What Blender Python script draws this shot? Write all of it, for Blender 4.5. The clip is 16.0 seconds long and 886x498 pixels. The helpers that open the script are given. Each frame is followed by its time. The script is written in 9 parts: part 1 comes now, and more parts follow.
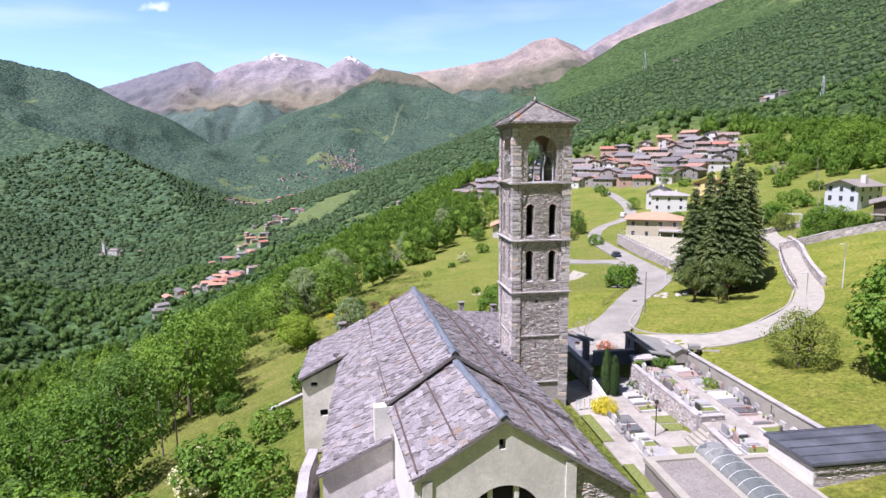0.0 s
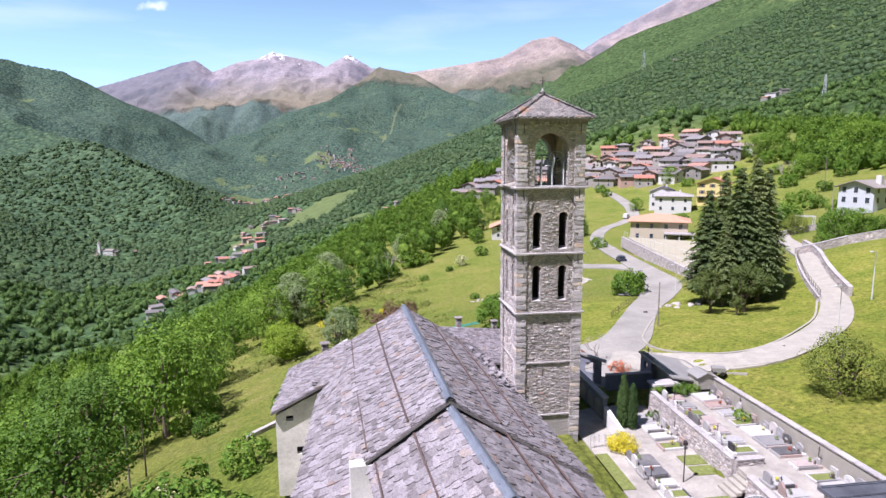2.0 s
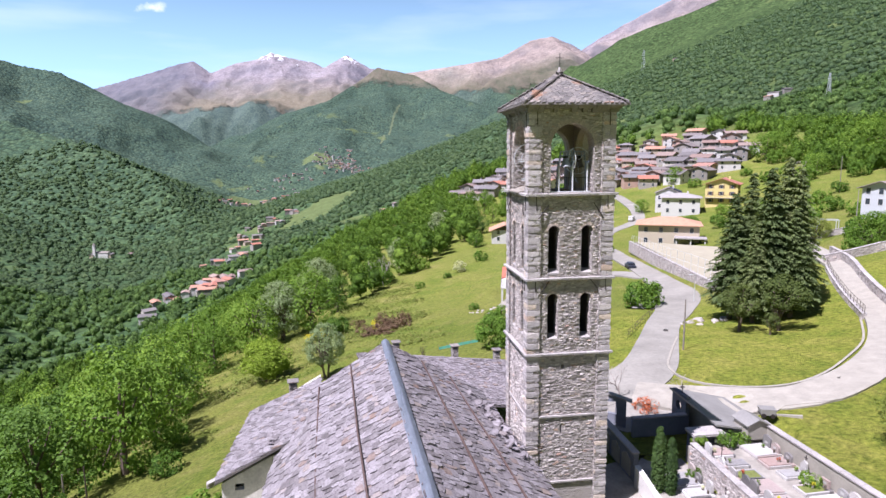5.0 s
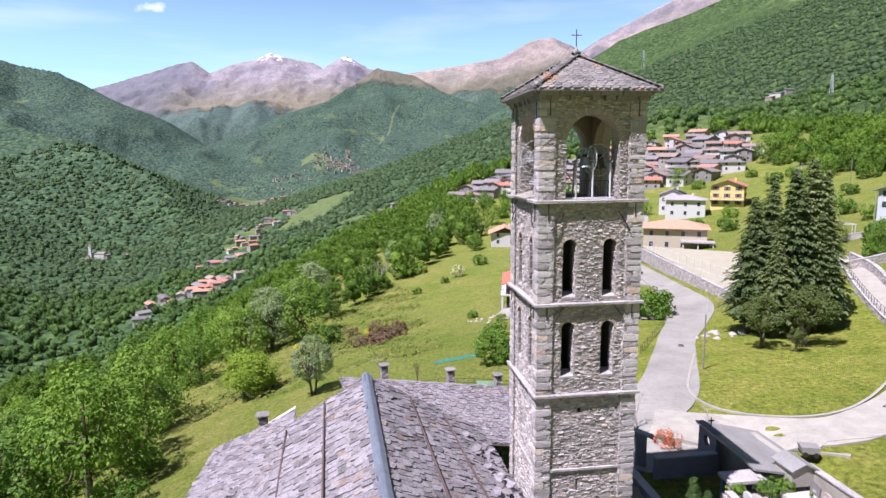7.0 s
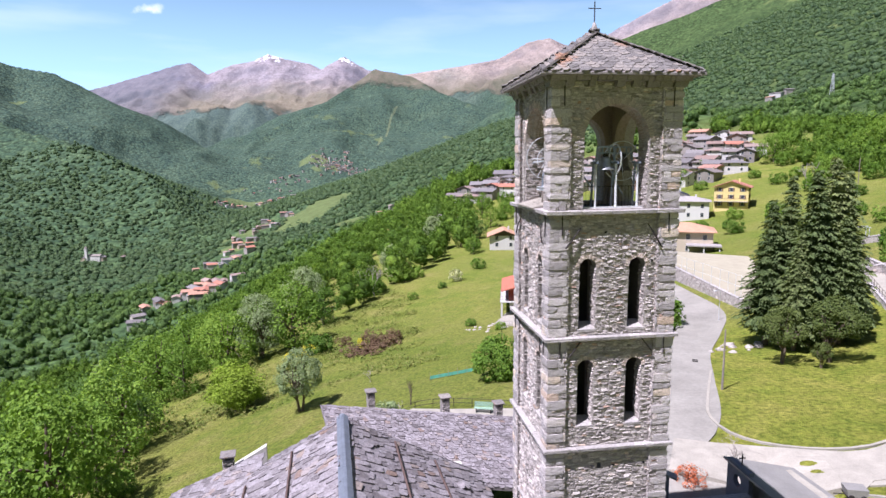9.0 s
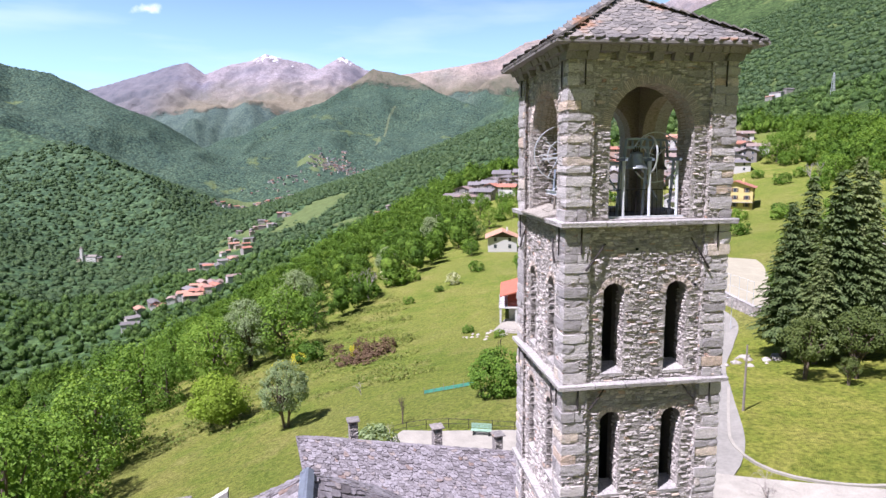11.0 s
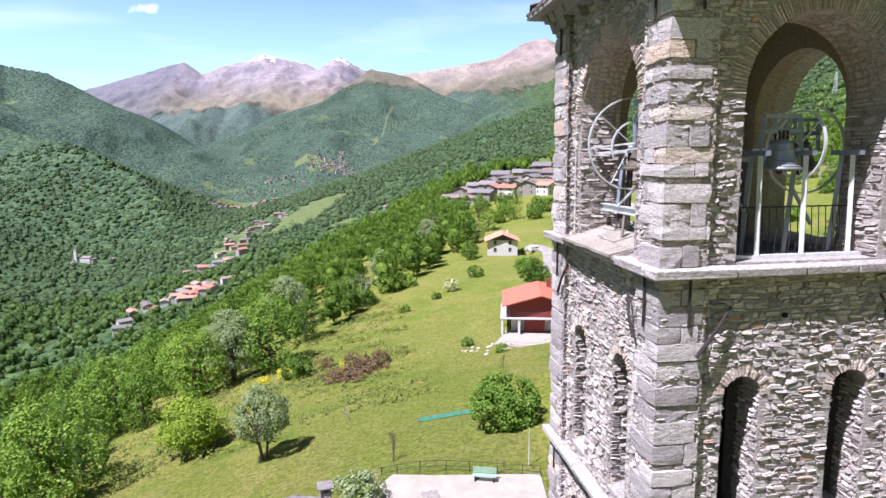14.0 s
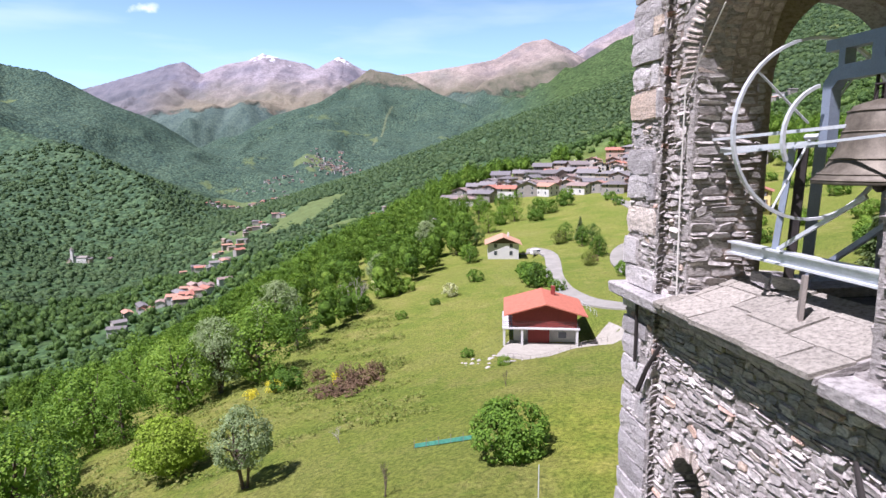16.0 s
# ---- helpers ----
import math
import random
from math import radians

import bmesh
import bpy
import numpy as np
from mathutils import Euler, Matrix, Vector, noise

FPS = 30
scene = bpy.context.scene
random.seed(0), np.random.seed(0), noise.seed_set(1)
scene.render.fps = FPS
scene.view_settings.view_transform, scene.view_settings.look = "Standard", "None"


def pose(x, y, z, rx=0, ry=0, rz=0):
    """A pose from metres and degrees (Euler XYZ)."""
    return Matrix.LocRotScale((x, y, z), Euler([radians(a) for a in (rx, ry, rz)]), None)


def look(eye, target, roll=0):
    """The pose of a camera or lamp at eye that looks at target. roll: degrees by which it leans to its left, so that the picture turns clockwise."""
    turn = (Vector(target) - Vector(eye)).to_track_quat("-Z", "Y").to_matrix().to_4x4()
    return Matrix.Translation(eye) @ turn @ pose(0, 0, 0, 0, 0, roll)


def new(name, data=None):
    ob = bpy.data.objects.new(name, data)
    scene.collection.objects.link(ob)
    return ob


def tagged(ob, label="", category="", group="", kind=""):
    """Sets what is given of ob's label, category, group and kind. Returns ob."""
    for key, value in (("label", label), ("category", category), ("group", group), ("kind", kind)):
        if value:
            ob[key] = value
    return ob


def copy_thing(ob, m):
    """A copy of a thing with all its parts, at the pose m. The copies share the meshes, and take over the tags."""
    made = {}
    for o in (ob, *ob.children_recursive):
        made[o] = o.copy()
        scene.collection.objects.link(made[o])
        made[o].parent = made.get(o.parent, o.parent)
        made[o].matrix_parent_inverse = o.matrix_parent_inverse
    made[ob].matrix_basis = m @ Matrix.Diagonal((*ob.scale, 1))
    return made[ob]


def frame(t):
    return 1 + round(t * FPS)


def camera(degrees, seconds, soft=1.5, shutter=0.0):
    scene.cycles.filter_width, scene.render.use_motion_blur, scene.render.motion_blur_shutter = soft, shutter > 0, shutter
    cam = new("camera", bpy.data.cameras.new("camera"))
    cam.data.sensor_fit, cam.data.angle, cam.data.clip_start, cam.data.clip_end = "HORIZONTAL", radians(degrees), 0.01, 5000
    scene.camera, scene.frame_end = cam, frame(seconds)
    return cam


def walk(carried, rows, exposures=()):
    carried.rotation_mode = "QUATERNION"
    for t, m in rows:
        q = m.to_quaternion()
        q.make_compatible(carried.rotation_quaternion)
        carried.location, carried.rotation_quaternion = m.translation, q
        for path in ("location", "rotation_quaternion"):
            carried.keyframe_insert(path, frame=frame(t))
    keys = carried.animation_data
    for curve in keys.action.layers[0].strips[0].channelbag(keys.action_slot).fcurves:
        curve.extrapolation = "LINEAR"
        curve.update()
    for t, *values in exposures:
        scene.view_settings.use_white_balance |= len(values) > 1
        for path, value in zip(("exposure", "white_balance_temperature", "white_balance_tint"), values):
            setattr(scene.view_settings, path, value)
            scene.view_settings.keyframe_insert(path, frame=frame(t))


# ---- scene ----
cam = camera(73.0, 16.0)
PATH = [
    (0, (-11.915, -48.003, 18.999), (-11.66, -46.042, 18.7), -0.5),
    (0.5, (-11.621, -46.245, 19.018), (-11.363, -44.285, 18.718), -0.5),
    (1, (-11.319, -44.612, 19.049), (-11.061, -42.652, 18.747), -0.5),
    (1.5, (-11.039, -43.028, 19.081), (-10.78, -41.068, 18.78), -0.5),
    (2, (-10.721, -41.439, 19.102), (-10.461, -39.479, 18.801), -0.5),
    (2.5, (-10.4, -39.8, 19.078), (-10.14, -37.84, 18.778), -0.6),
    (3, (-10.129, -38.221, 19.042), (-9.867, -36.261, 18.742), -0.6),
    (3.5, (-9.888, -36.674, 19.032), (-9.626, -34.714, 18.733), -0.6),
    (4, (-9.583, -35.141, 19.007), (-9.321, -33.181, 18.708), -0.6),
    (6.5, (-8.004, -27.326, 18.896), (-7.738, -25.366, 18.599), -0.6),
    (7, (-7.731, -25.897, 18.857), (-7.465, -23.938, 18.561), -0.5),
    (7.5, (-7.472, -24.564, 18.83), (-7.204, -22.604, 18.534), -0.6),
    (8, (-7.216, -23.275, 18.84), (-6.946, -21.315, 18.545), -0.6),
    (8.5, (-6.947, -21.994, 18.869), (-6.676, -20.035, 18.574), -0.6),
    (9, (-6.658, -20.755, 18.852), (-6.387, -18.795, 18.559), -0.6),
    (11.5, (-5.314, -14.584, 18.713), (-5.037, -12.625, 18.42), -0.6),
    (12, (-5.088, -13.316, 18.695), (-4.811, -11.357, 18.402), -0.6),
    (12.5, (-4.895, -12.021, 18.675), (-4.616, -10.063, 18.38), -0.6),
    (13, (-4.676, -10.718, 18.644), (-4.396, -8.76, 18.35), -0.6),
    (13.5, (-4.492, -9.444, 18.635), (-4.211, -7.486, 18.342), -0.6),
    (14, (-4.344, -8.13, 18.636), (-4.061, -6.172, 18.344), -0.6),
    (14.5, (-4.166, -6.791, 18.645), (-3.882, -4.832, 18.354), -0.5),
    (15, (-3.981, -5.399, 18.642), (-3.698, -3.441, 18.351), -0.4),
    (15.5, (-3.747, -3.883, 18.646), (-3.461, -1.925, 18.354), -0.4),
    (16, (-3.476, -2.456, 18.647), (-3.19, -0.498, 18.356), -0.4),
]
walk(cam, [(t, look(eye, target, roll)) for t, eye, target, roll in PATH], exposures=[(0.0, 0.42, 5740, 25), (9.0, 0.42, 5740, 25), (13.0, 0.62, 5740, 25), (14.5, 0.65, 5740, 25), (16.0, 0.46, 5740, 25)])

# ---- world, sun ----
SUN_EL, SUN_AZ = 60.3, 30.5      # light travels towards +x, turned 30 degrees to +y
CLOUD_DIR = (-0.2872, 0.9335, 0.2152)
sky_world = bpy.data.worlds.new("sky")
scene.world = sky_world
sky_world.use_nodes = True
wn = sky_world.node_tree
bg = wn.nodes["Background"]
sky_tex = wn.nodes.new("ShaderNodeTexSky")
sky_tex.sky_type, sky_tex.sun_disc = "NISHITA", False
sky_tex.sun_elevation = radians(SUN_EL)
sky_tex.sun_rotation = radians(270 - SUN_AZ)
sky_tex.altitude, sky_tex.air_density, sky_tex.dust_density, sky_tex.ozone_density = 600, 1.0, 0.6, 3.0
bg.inputs[1].default_value = 0.035
# thin high cloud veils
co = wn.nodes.new("ShaderNodeTexCoord")
mp = wn.nodes.new("ShaderNodeMapping")
mp.inputs["Scale"].default_value = (1.5, 1.5, 9.0)
nz = wn.nodes.new("ShaderNodeTexNoise")
nz.inputs["Scale"].default_value, nz.inputs["Detail"].default_value = 2.2, 7
rp = wn.nodes.new("ShaderNodeValToRGB")
rp.color_ramp.elements[0].position, rp.color_ramp.elements[1].position = 0.5, 0.95
rp.color_ramp.elements[0].color, rp.color_ramp.elements[1].color = (0, 0, 0, 1), (0.55, 0.55, 0.55, 1)
mx = wn.nodes.new("ShaderNodeMix")
mx.data_type = "RGBA"
mx.inputs[7].default_value = (23.0, 26.0, 28.0, 1)
wn.links.new(co.outputs["Generated"], mp.inputs[0])
wn.links.new(mp.outputs[0], nz.inputs["Vector"])
wn.links.new(nz.outputs[0], rp.inputs[0])
wn.links.new(rp.outputs[0], mx.inputs[0])
# pale haze towards the horizon, all round
sz = wn.nodes.new("ShaderNodeSeparateXYZ")
wn.links.new(co.outputs["Generated"], sz.inputs[0])
hz = wn.nodes.new("ShaderNodeMapRange")
hz.inputs[1].default_value, hz.inputs[2].default_value, hz.inputs[3].default_value, hz.inputs[4].default_value = 0.03, 0.38, 0.95, 0.0
wn.links.new(sz.outputs[2], hz.inputs[0])
hm = wn.nodes.new("ShaderNodeMix")
hm.data_type = "RGBA"
hm.inputs[7].default_value = (17.5, 28.5, 36.0, 1)
wn.links.new(hz.outputs[0], hm.inputs[0])
wn.links.new(sky_tex.outputs[0], hm.inputs[6])
wn.links.new(hm.outputs[2], mx.inputs[6])
# one small white cloud over the western range
off = wn.nodes.new("ShaderNodeVectorMath")
off.operation = "SUBTRACT"
off.inputs[1].default_value = CLOUD_DIR
wn.links.new(co.outputs["Generated"], off.inputs[0])
sq = wn.nodes.new("ShaderNodeVectorMath")
sq.operation = "MULTIPLY"
sq.inputs[1].default_value = (1.0, 1.0, 3.2)
wn.links.new(off.outputs[0], sq.inputs[0])
ln = wn.nodes.new("ShaderNodeVectorMath")
ln.operation = "LENGTH"
wn.links.new(sq.outputs[0], ln.inputs[0])
cn = wn.nodes.new("ShaderNodeTexNoise")
cn.inputs["Scale"].default_value, cn.inputs["Detail"].default_value = 42.0, 6
wn.links.new(co.outputs["Generated"], cn.inputs["Vector"])
cm = wn.nodes.new("ShaderNodeMath")
cm.operation = "MULTIPLY_ADD"
cm.inputs[1].default_value = 0.07
wn.links.new(cn.outputs[0], cm.inputs[0])
wn.links.new(ln.outputs["Value"], cm.inputs[2])
cr = wn.nodes.new("ShaderNodeValToRGB")
cr.color_ramp.elements[0].position, cr.color_ramp.elements[1].position = 0.030, 0.057
cr.color_ramp.elements[0].color, cr.color_ramp.elements[1].color = (1, 1, 1, 1), (0, 0, 0, 1)
wn.links.new(cm.outputs[0], cr.inputs[0])
mc = wn.nodes.new("ShaderNodeMix")
mc.data_type = "RGBA"
mc.inputs[7].default_value = (33, 33.3, 33.8, 1)
wn.links.new(cr.outputs[0], mc.inputs[0])
wn.links.new(mx.outputs[2], mc.inputs[6])
wn.links.new(mc.outputs[2], bg.inputs[0])

sun = new("sun", bpy.data.lights.new("sun", "SUN"))
sun.data.energy, sun.data.angle, sun.data.color = 6.8, radians(0.53), (1.0, 0.945, 0.88)
sd = Vector((math.cos(radians(SUN_AZ)) * math.cos(radians(SUN_EL)), math.sin(radians(SUN_AZ)) * math.cos(radians(SUN_EL)), -math.sin(radians(SUN_EL))))
sun.matrix_world = look(-sd * 100, (0, 0, 0))

# ---- materials ----
def nodes_of(name):
    m = bpy.data.materials.new(name)
    m.use_nodes = True
    t = m.node_tree
    return m, t, t.nodes["Principled BSDF"]


def noise_node(t, scale, detail=4, rough=0.55, coord=None):
    n = t.nodes.new("ShaderNodeTexNoise")
    n.inputs["Scale"].default_value, n.inputs["Detail"].default_value, n.inputs["Roughness"].default_value = scale, detail, rough
    if coord is not None:
        t.links.new(coord, n.inputs["Vector"])
    return n.outputs[0]


def ramp(t, fac, stops):
    r = t.nodes.new("ShaderNodeValToRGB")
    e = r.color_ramp.elements
    while len(e) < len(stops):
        e.new(0.5)
    for k, (p, c) in enumerate(stops):
        e[k].position, e[k].color = p, (*c, 1)
    t.links.new(fac, r.inputs[0])
    return r.outputs[0]


def mixc(t, fac, a, b, mode="MIX"):
    m = t.nodes.new("ShaderNodeMix")
    m.data_type, m.blend_type = "RGBA", mode
    for sock, v in ((m.inputs[0], fac), (m.inputs[6], a), (m.inputs[7], b)):
        if isinstance(v, (int, float)):
            sock.default_value = v
        elif isinstance(v, tuple):
            sock.default_value = (*v, 1)
        else:
            t.links.new(v, sock)
    return m.outputs[2]


def math_node(t, op, a, b=0.0, clamp=False):
    m = t.nodes.new("ShaderNodeMath")
    m.operation, m.use_clamp = op, clamp
    for sock, v in ((m.inputs[0], a), (m.inputs[1], b)):
        if isinstance(v, (int, float)):
            sock.default_value = v
        else:
            t.links.new(v, sock)
    return m.outputs[0]


def maprange(t, v, a, b, c=0.0, d=1.0):
    m = t.nodes.new("ShaderNodeMapRange")
    t.links.new(v, m.inputs[0])
    for k, x in enumerate((a, b, c, d)):
        m.inputs[k + 1].default_value = x
    return m.outputs[0]


def bump(t, p, height, strength=0.5, dist=0.02):
    b = t.nodes.new("ShaderNodeBump")
    b.inputs["Strength"].default_value, b.inputs["Distance"].default_value = strength, dist
    t.links.new(height, b.inputs["Height"])
    t.links.new(b.outputs[0], p.inputs["Normal"])


def world_pos(t):
    return t.nodes.new("ShaderNodeNewGeometry").outputs["Position"]


def axis_of(t, v, k):
    s = t.nodes.new("ShaderNodeSeparateXYZ")
    t.links.new(v, s.inputs[0])
    return s.outputs[k]


def stone_mat(name, stops, stain=(0.30, 0.28, 0.26), per="island", grain=30.0, spread=1.0, rough=0.9, rust=None, relief=0.012):
    """Weathered stone: a colour a piece, large stains, fine grain."""
    m, t, p = nodes_of(name)
    pos = world_pos(t)
    rnd = t.nodes.new("ShaderNodeNewGeometry").outputs["Random Per Island"] if per == "island" else t.nodes.new("ShaderNodeObjectInfo").outputs["Random"]
    base = ramp(t, rnd, stops)
    big = noise_node(t, 0.45 * spread, 5, 0.6, pos)
    col = mixc(t, maprange(t, big, 0.45, 0.75, 0.0, 0.6), base, stain)
    if rust:
        col = mixc(t, maprange(t, noise_node(t, 0.9, 3, 0.5, pos), 0.6, 0.7, 0.0, 0.6), col, rust)
    bed = t.nodes.new("ShaderNodeMapping")
    bed.inputs["Scale"].default_value = (1.0, 1.0, 2.2)
    t.links.new(pos, bed.inputs[0])
    pos = bed.outputs[0]
    fine = noise_node(t, grain, 6, 0.75, pos)
    col = mixc(t, 1.0, col, ramp(t, fine, [(0.36, (0.55, 0.54, 0.54)), (0.5, (1.0, 1.0, 1.0)), (0.64, (1.28, 1.28, 1.28))]), "MULTIPLY")
    t.links.new(col, p.inputs["Base Color"])
    p.inputs["Roughness"].default_value = rough
    p.inputs["Specular IOR Level"].default_value = 0.3
    rough_face = math_node(t, "ADD", noise_node(t, grain * 0.6, 8, 0.75, pos), math_node(t, "MULTIPLY", noise_node(t, grain * 0.22, 3, 0.5, pos), 1.2))
    bump(t, p, rough_face, 1.0, relief)
    return m


def plain_mat(name, col, rough=0.7, metal=0.0, var=0.15, scale=3.0, relief=0.0, spec=0.4, col2=None):
    m, t, p = nodes_of(name)
    pos = world_pos(t)
    n = noise_node(t, scale, 6, 0.65, pos)
    lo = tuple(c * (1 - var) for c in col)
    hi = col2 or tuple(min(c * (1 + var), 1) for c in col)
    c = ramp(t, n, [(0.3, lo), (0.7, hi)])
    c = mixc(t, 1.0, c, ramp(t, noise_node(t, scale * 14, 4, 0.7, pos), [(0.3, (0.85,) * 3), (0.7, (1.1,) * 3)]), "MULTIPLY")
    t.links.new(c, p.inputs["Base Color"])
    p.inputs["Roughness"].default_value, p.inputs["Metallic"].default_value = rough, metal
    p.inputs["Specular IOR Level"].default_value = spec
    if relief:
        bump(t, p, noise_node(t, scale * 8, 6, 0.7, pos), 0.6, relief)
    return m


def leaf_mat(name, stops, per="object"):
    m, t, p = nodes_of(name)
    pos = world_pos(t)
    if per == "object":
        a = t.nodes.new("ShaderNodeObjectInfo").outputs["Random"]
        b = t.nodes.new("ShaderNodeNewGeometry").outputs["Random Per Island"]
        f = math_node(t, "ADD", math_node(t, "MULTIPLY", a, 0.55), math_node(t, "MULTIPLY", b, 0.45))
    else:
        a = t.nodes.new("ShaderNodeNewGeometry").outputs["Random Per Island"]
        drift = maprange(t, noise_node(t, 0.09, 3, 0.6, pos), 0.28, 0.72)
        f = math_node(t, "ADD", math_node(t, "MULTIPLY", a, 0.5), math_node(t, "MULTIPLY", drift, 0.5))
    col = ramp(t, f, stops)
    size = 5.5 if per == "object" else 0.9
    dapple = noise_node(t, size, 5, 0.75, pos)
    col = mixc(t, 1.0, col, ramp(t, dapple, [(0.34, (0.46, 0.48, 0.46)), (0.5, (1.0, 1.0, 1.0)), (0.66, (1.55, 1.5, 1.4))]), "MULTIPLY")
    if per != "object":
        bump(t, p, dapple, 1.0, 0.9 / size)
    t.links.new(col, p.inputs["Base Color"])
    p.inputs["Roughness"].default_value = 0.6
    p.inputs["Specular IOR Level"].default_value = 0.12
    tr = t.nodes.new("ShaderNodeBsdfTranslucent")
    t.links.new(mixc(t, 1.0, col, (1.5, 1.6, 0.7), "MULTIPLY"), tr.inputs[0])
    ms = t.nodes.new("ShaderNodeMixShader")
    ms.inputs[0].default_value = 0.22
    t.links.new(p.outputs[0], ms.inputs[1])
    t.links.new(tr.outputs[0], ms.inputs[2])
    t.links.new(ms.outputs[0], t.nodes["Material Output"].inputs[0])
    return m


M_RUBBLE = stone_mat("rubble stone", [(0.0, (0.255, 0.230, 0.217)), (0.2, (0.352, 0.320, 0.303)), (0.5, (0.450, 0.410, 0.390)), (0.8, (0.559, 0.510, 0.486)), (0.94, (0.651, 0.599, 0.572)), (0.975, (0.575, 0.451, 0.358)), (1.0, (0.434, 0.272, 0.217))], grain=22, relief=0.02, stain=(0.391, 0.356, 0.338))
M_QUOIN = stone_mat("quoin stone", [(0.0, (0.331, 0.306, 0.306)), (0.45, (0.466, 0.433, 0.428)), (0.85, (0.615, 0.571, 0.562)), (0.95, (0.676, 0.564, 0.456)), (1.0, (0.540, 0.403, 0.316))], per="object", grain=24, relief=0.028, stain=(0.470, 0.438, 0.432))
M_VOUSS = stone_mat("tawny arch stone", [(0.0, (0.418, 0.345, 0.300)), (0.5, (0.580, 0.488, 0.432)), (1.0, (0.719, 0.619, 0.552))], per="object", grain=20, relief=0.04, stain=(0.534, 0.452, 0.396))
M_MORTAR = stone_mat("lime mortar", [(0.0, (0.400, 0.367, 0.348)), (1.0, (0.400, 0.367, 0.348))], grain=14, relief=0.05, stain=(0.324, 0.298, 0.283))
M_COURSE = stone_mat("string course stone", [(0.0, (0.355, 0.334, 0.327)), (1.0, (0.493, 0.458, 0.445))], per="object", grain=14, relief=0.04)
M_INNER_STONE = stone_mat("tawny soffit stone", [(0.0, (0.38, 0.31, 0.27)), (1.0, (0.54, 0.455, 0.405))], grain=18, relief=0.02, stain=(0.43, 0.36, 0.315))
# inside of the shaft, coloured dark so its openings look unlit
M_INNER_SHADE = stone_mat("inner masonry", [(0.0, (0.12, 0.105, 0.095)), (1.0, (0.12, 0.105, 0.095))], grain=12, stain=(0.15, 0.13, 0.115))
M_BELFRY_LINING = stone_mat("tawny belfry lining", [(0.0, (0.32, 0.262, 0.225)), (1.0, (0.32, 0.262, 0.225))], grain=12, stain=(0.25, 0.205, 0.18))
SLAB_TONES = [(0.0, (0.12, 0.106, 0.108)), (0.16, (0.175, 0.158, 0.163)), (0.5, (0.23, 0.209, 0.22)), (0.9, (0.295, 0.273, 0.287)), (0.975, (0.27, 0.225, 0.20)), (1.0, (0.20, 0.138, 0.11))]
M_SLAB = stone_mat("roof slab stone", SLAB_TONES, grain=8, stain=(0.27, 0.243, 0.258), rough=0.75)
M_SLAB_ONE = stone_mat("front roof slab stone", SLAB_TONES, per="object", grain=8, stain=(0.27, 0.243, 0.258), rough=0.75)
M_SLAB_RUST = stone_mat("lichen stained slab", [(0.0, (0.115, 0.106, 0.104)), (0.5, (0.185, 0.172, 0.168)), (1.0, (0.265, 0.235, 0.213))], per="object", grain=9, rust=(0.36, 0.17, 0.08))
M_PLASTER = plain_mat("weathered lime plaster", (0.61, 0.58, 0.535), 0.95, var=0.22, scale=0.5, relief=0.01, spec=0.2)
M_WHITEPL = plain_mat("white plaster", (0.66, 0.64, 0.61), 0.95, var=0.08, scale=0.7, relief=0.006, spec=0.2)
M_CONC = plain_mat("pale concrete", (0.345, 0.322, 0.276), 0.9, var=0.14, scale=0.9, relief=0.006, spec=0.2)
M_ASPHALT = plain_mat("sun bleached asphalt", (0.277, 0.263, 0.233), 0.9, var=0.2, scale=0.22, relief=0.004, spec=0.25)
M_IRON = plain_mat("rusty wrought iron", (0.045, 0.038, 0.036), 0.7, 0.4, var=0.3, scale=8)
M_STEEL = plain_mat("blue grey painted steel", (0.26, 0.30, 0.38), 0.45, 0.2, var=0.1, scale=5)
M_GALV = plain_mat("galvanised steel", (0.66, 0.68, 0.71), 0.45, 0.3, var=0.12, scale=6)
M_BRONZE = plain_mat("patinated bronze", (0.11, 0.09, 0.068), 0.6, 0.3, var=0.35, scale=6, col2=(0.22, 0.19, 0.15))
# near black that stands for the shade inside holes and windows
M_DARK = plain_mat("black shade in openings", (0.012, 0.012, 0.014), 0.9)
M_FLASH = plain_mat("lead grey ridge flashing", (0.33, 0.37, 0.44), 0.5, 0.15, var=0.15, scale=2)
# rubble stone darkened as eave shade; also serves vaults and chimneys
M_RUBBLE_DARK_SHADE = stone_mat("dark old stone with shade painted in", [(0.0, (0.16, 0.145, 0.14)), (1.0, (0.29, 0.265, 0.255))], grain=20)
M_WOOD = plain_mat("weathered grey timber", (0.23, 0.20, 0.175), 0.85, var=0.3, scale=4)


def part(name, bm, material, parent=None, label="", smooth=False):
    """One mesh object out of a bmesh or a (verts, faces) pair, under a thing or a part."""
    me = bpy.data.meshes.new(name)
    if isinstance(bm, tuple):
        me.from_pydata(*bm[:1], [], bm[1])
    else:
        bm.to_mesh(me)
        bm.free()
    me.materials.append(material)
    if smooth:
        me.shade_smooth()
    ob = new(name, me)
    ob.parent = parent
    return tagged(ob, label)


def thing(name, label, category, m=None, group="", kind=""):
    ob = tagged(new(name), label, category, group, kind)
    if m is not None:
        ob.matrix_basis = m
    return ob


def add_box(bm, x0, x1, y0, y1, z0, z1):
    vs = [bm.verts.new((x, y, z)) for z in (z0, z1) for x, y in ((x0, y0), (x1, y0), (x1, y1), (x0, y1))]
    for f in ((3, 2, 1, 0), (4, 5, 6, 7), (0, 1, 5, 4), (1, 2, 6, 5), (2, 3, 7, 6), (3, 0, 4, 7)):
        bm.faces.new([vs[k] for k in f])
    return vs


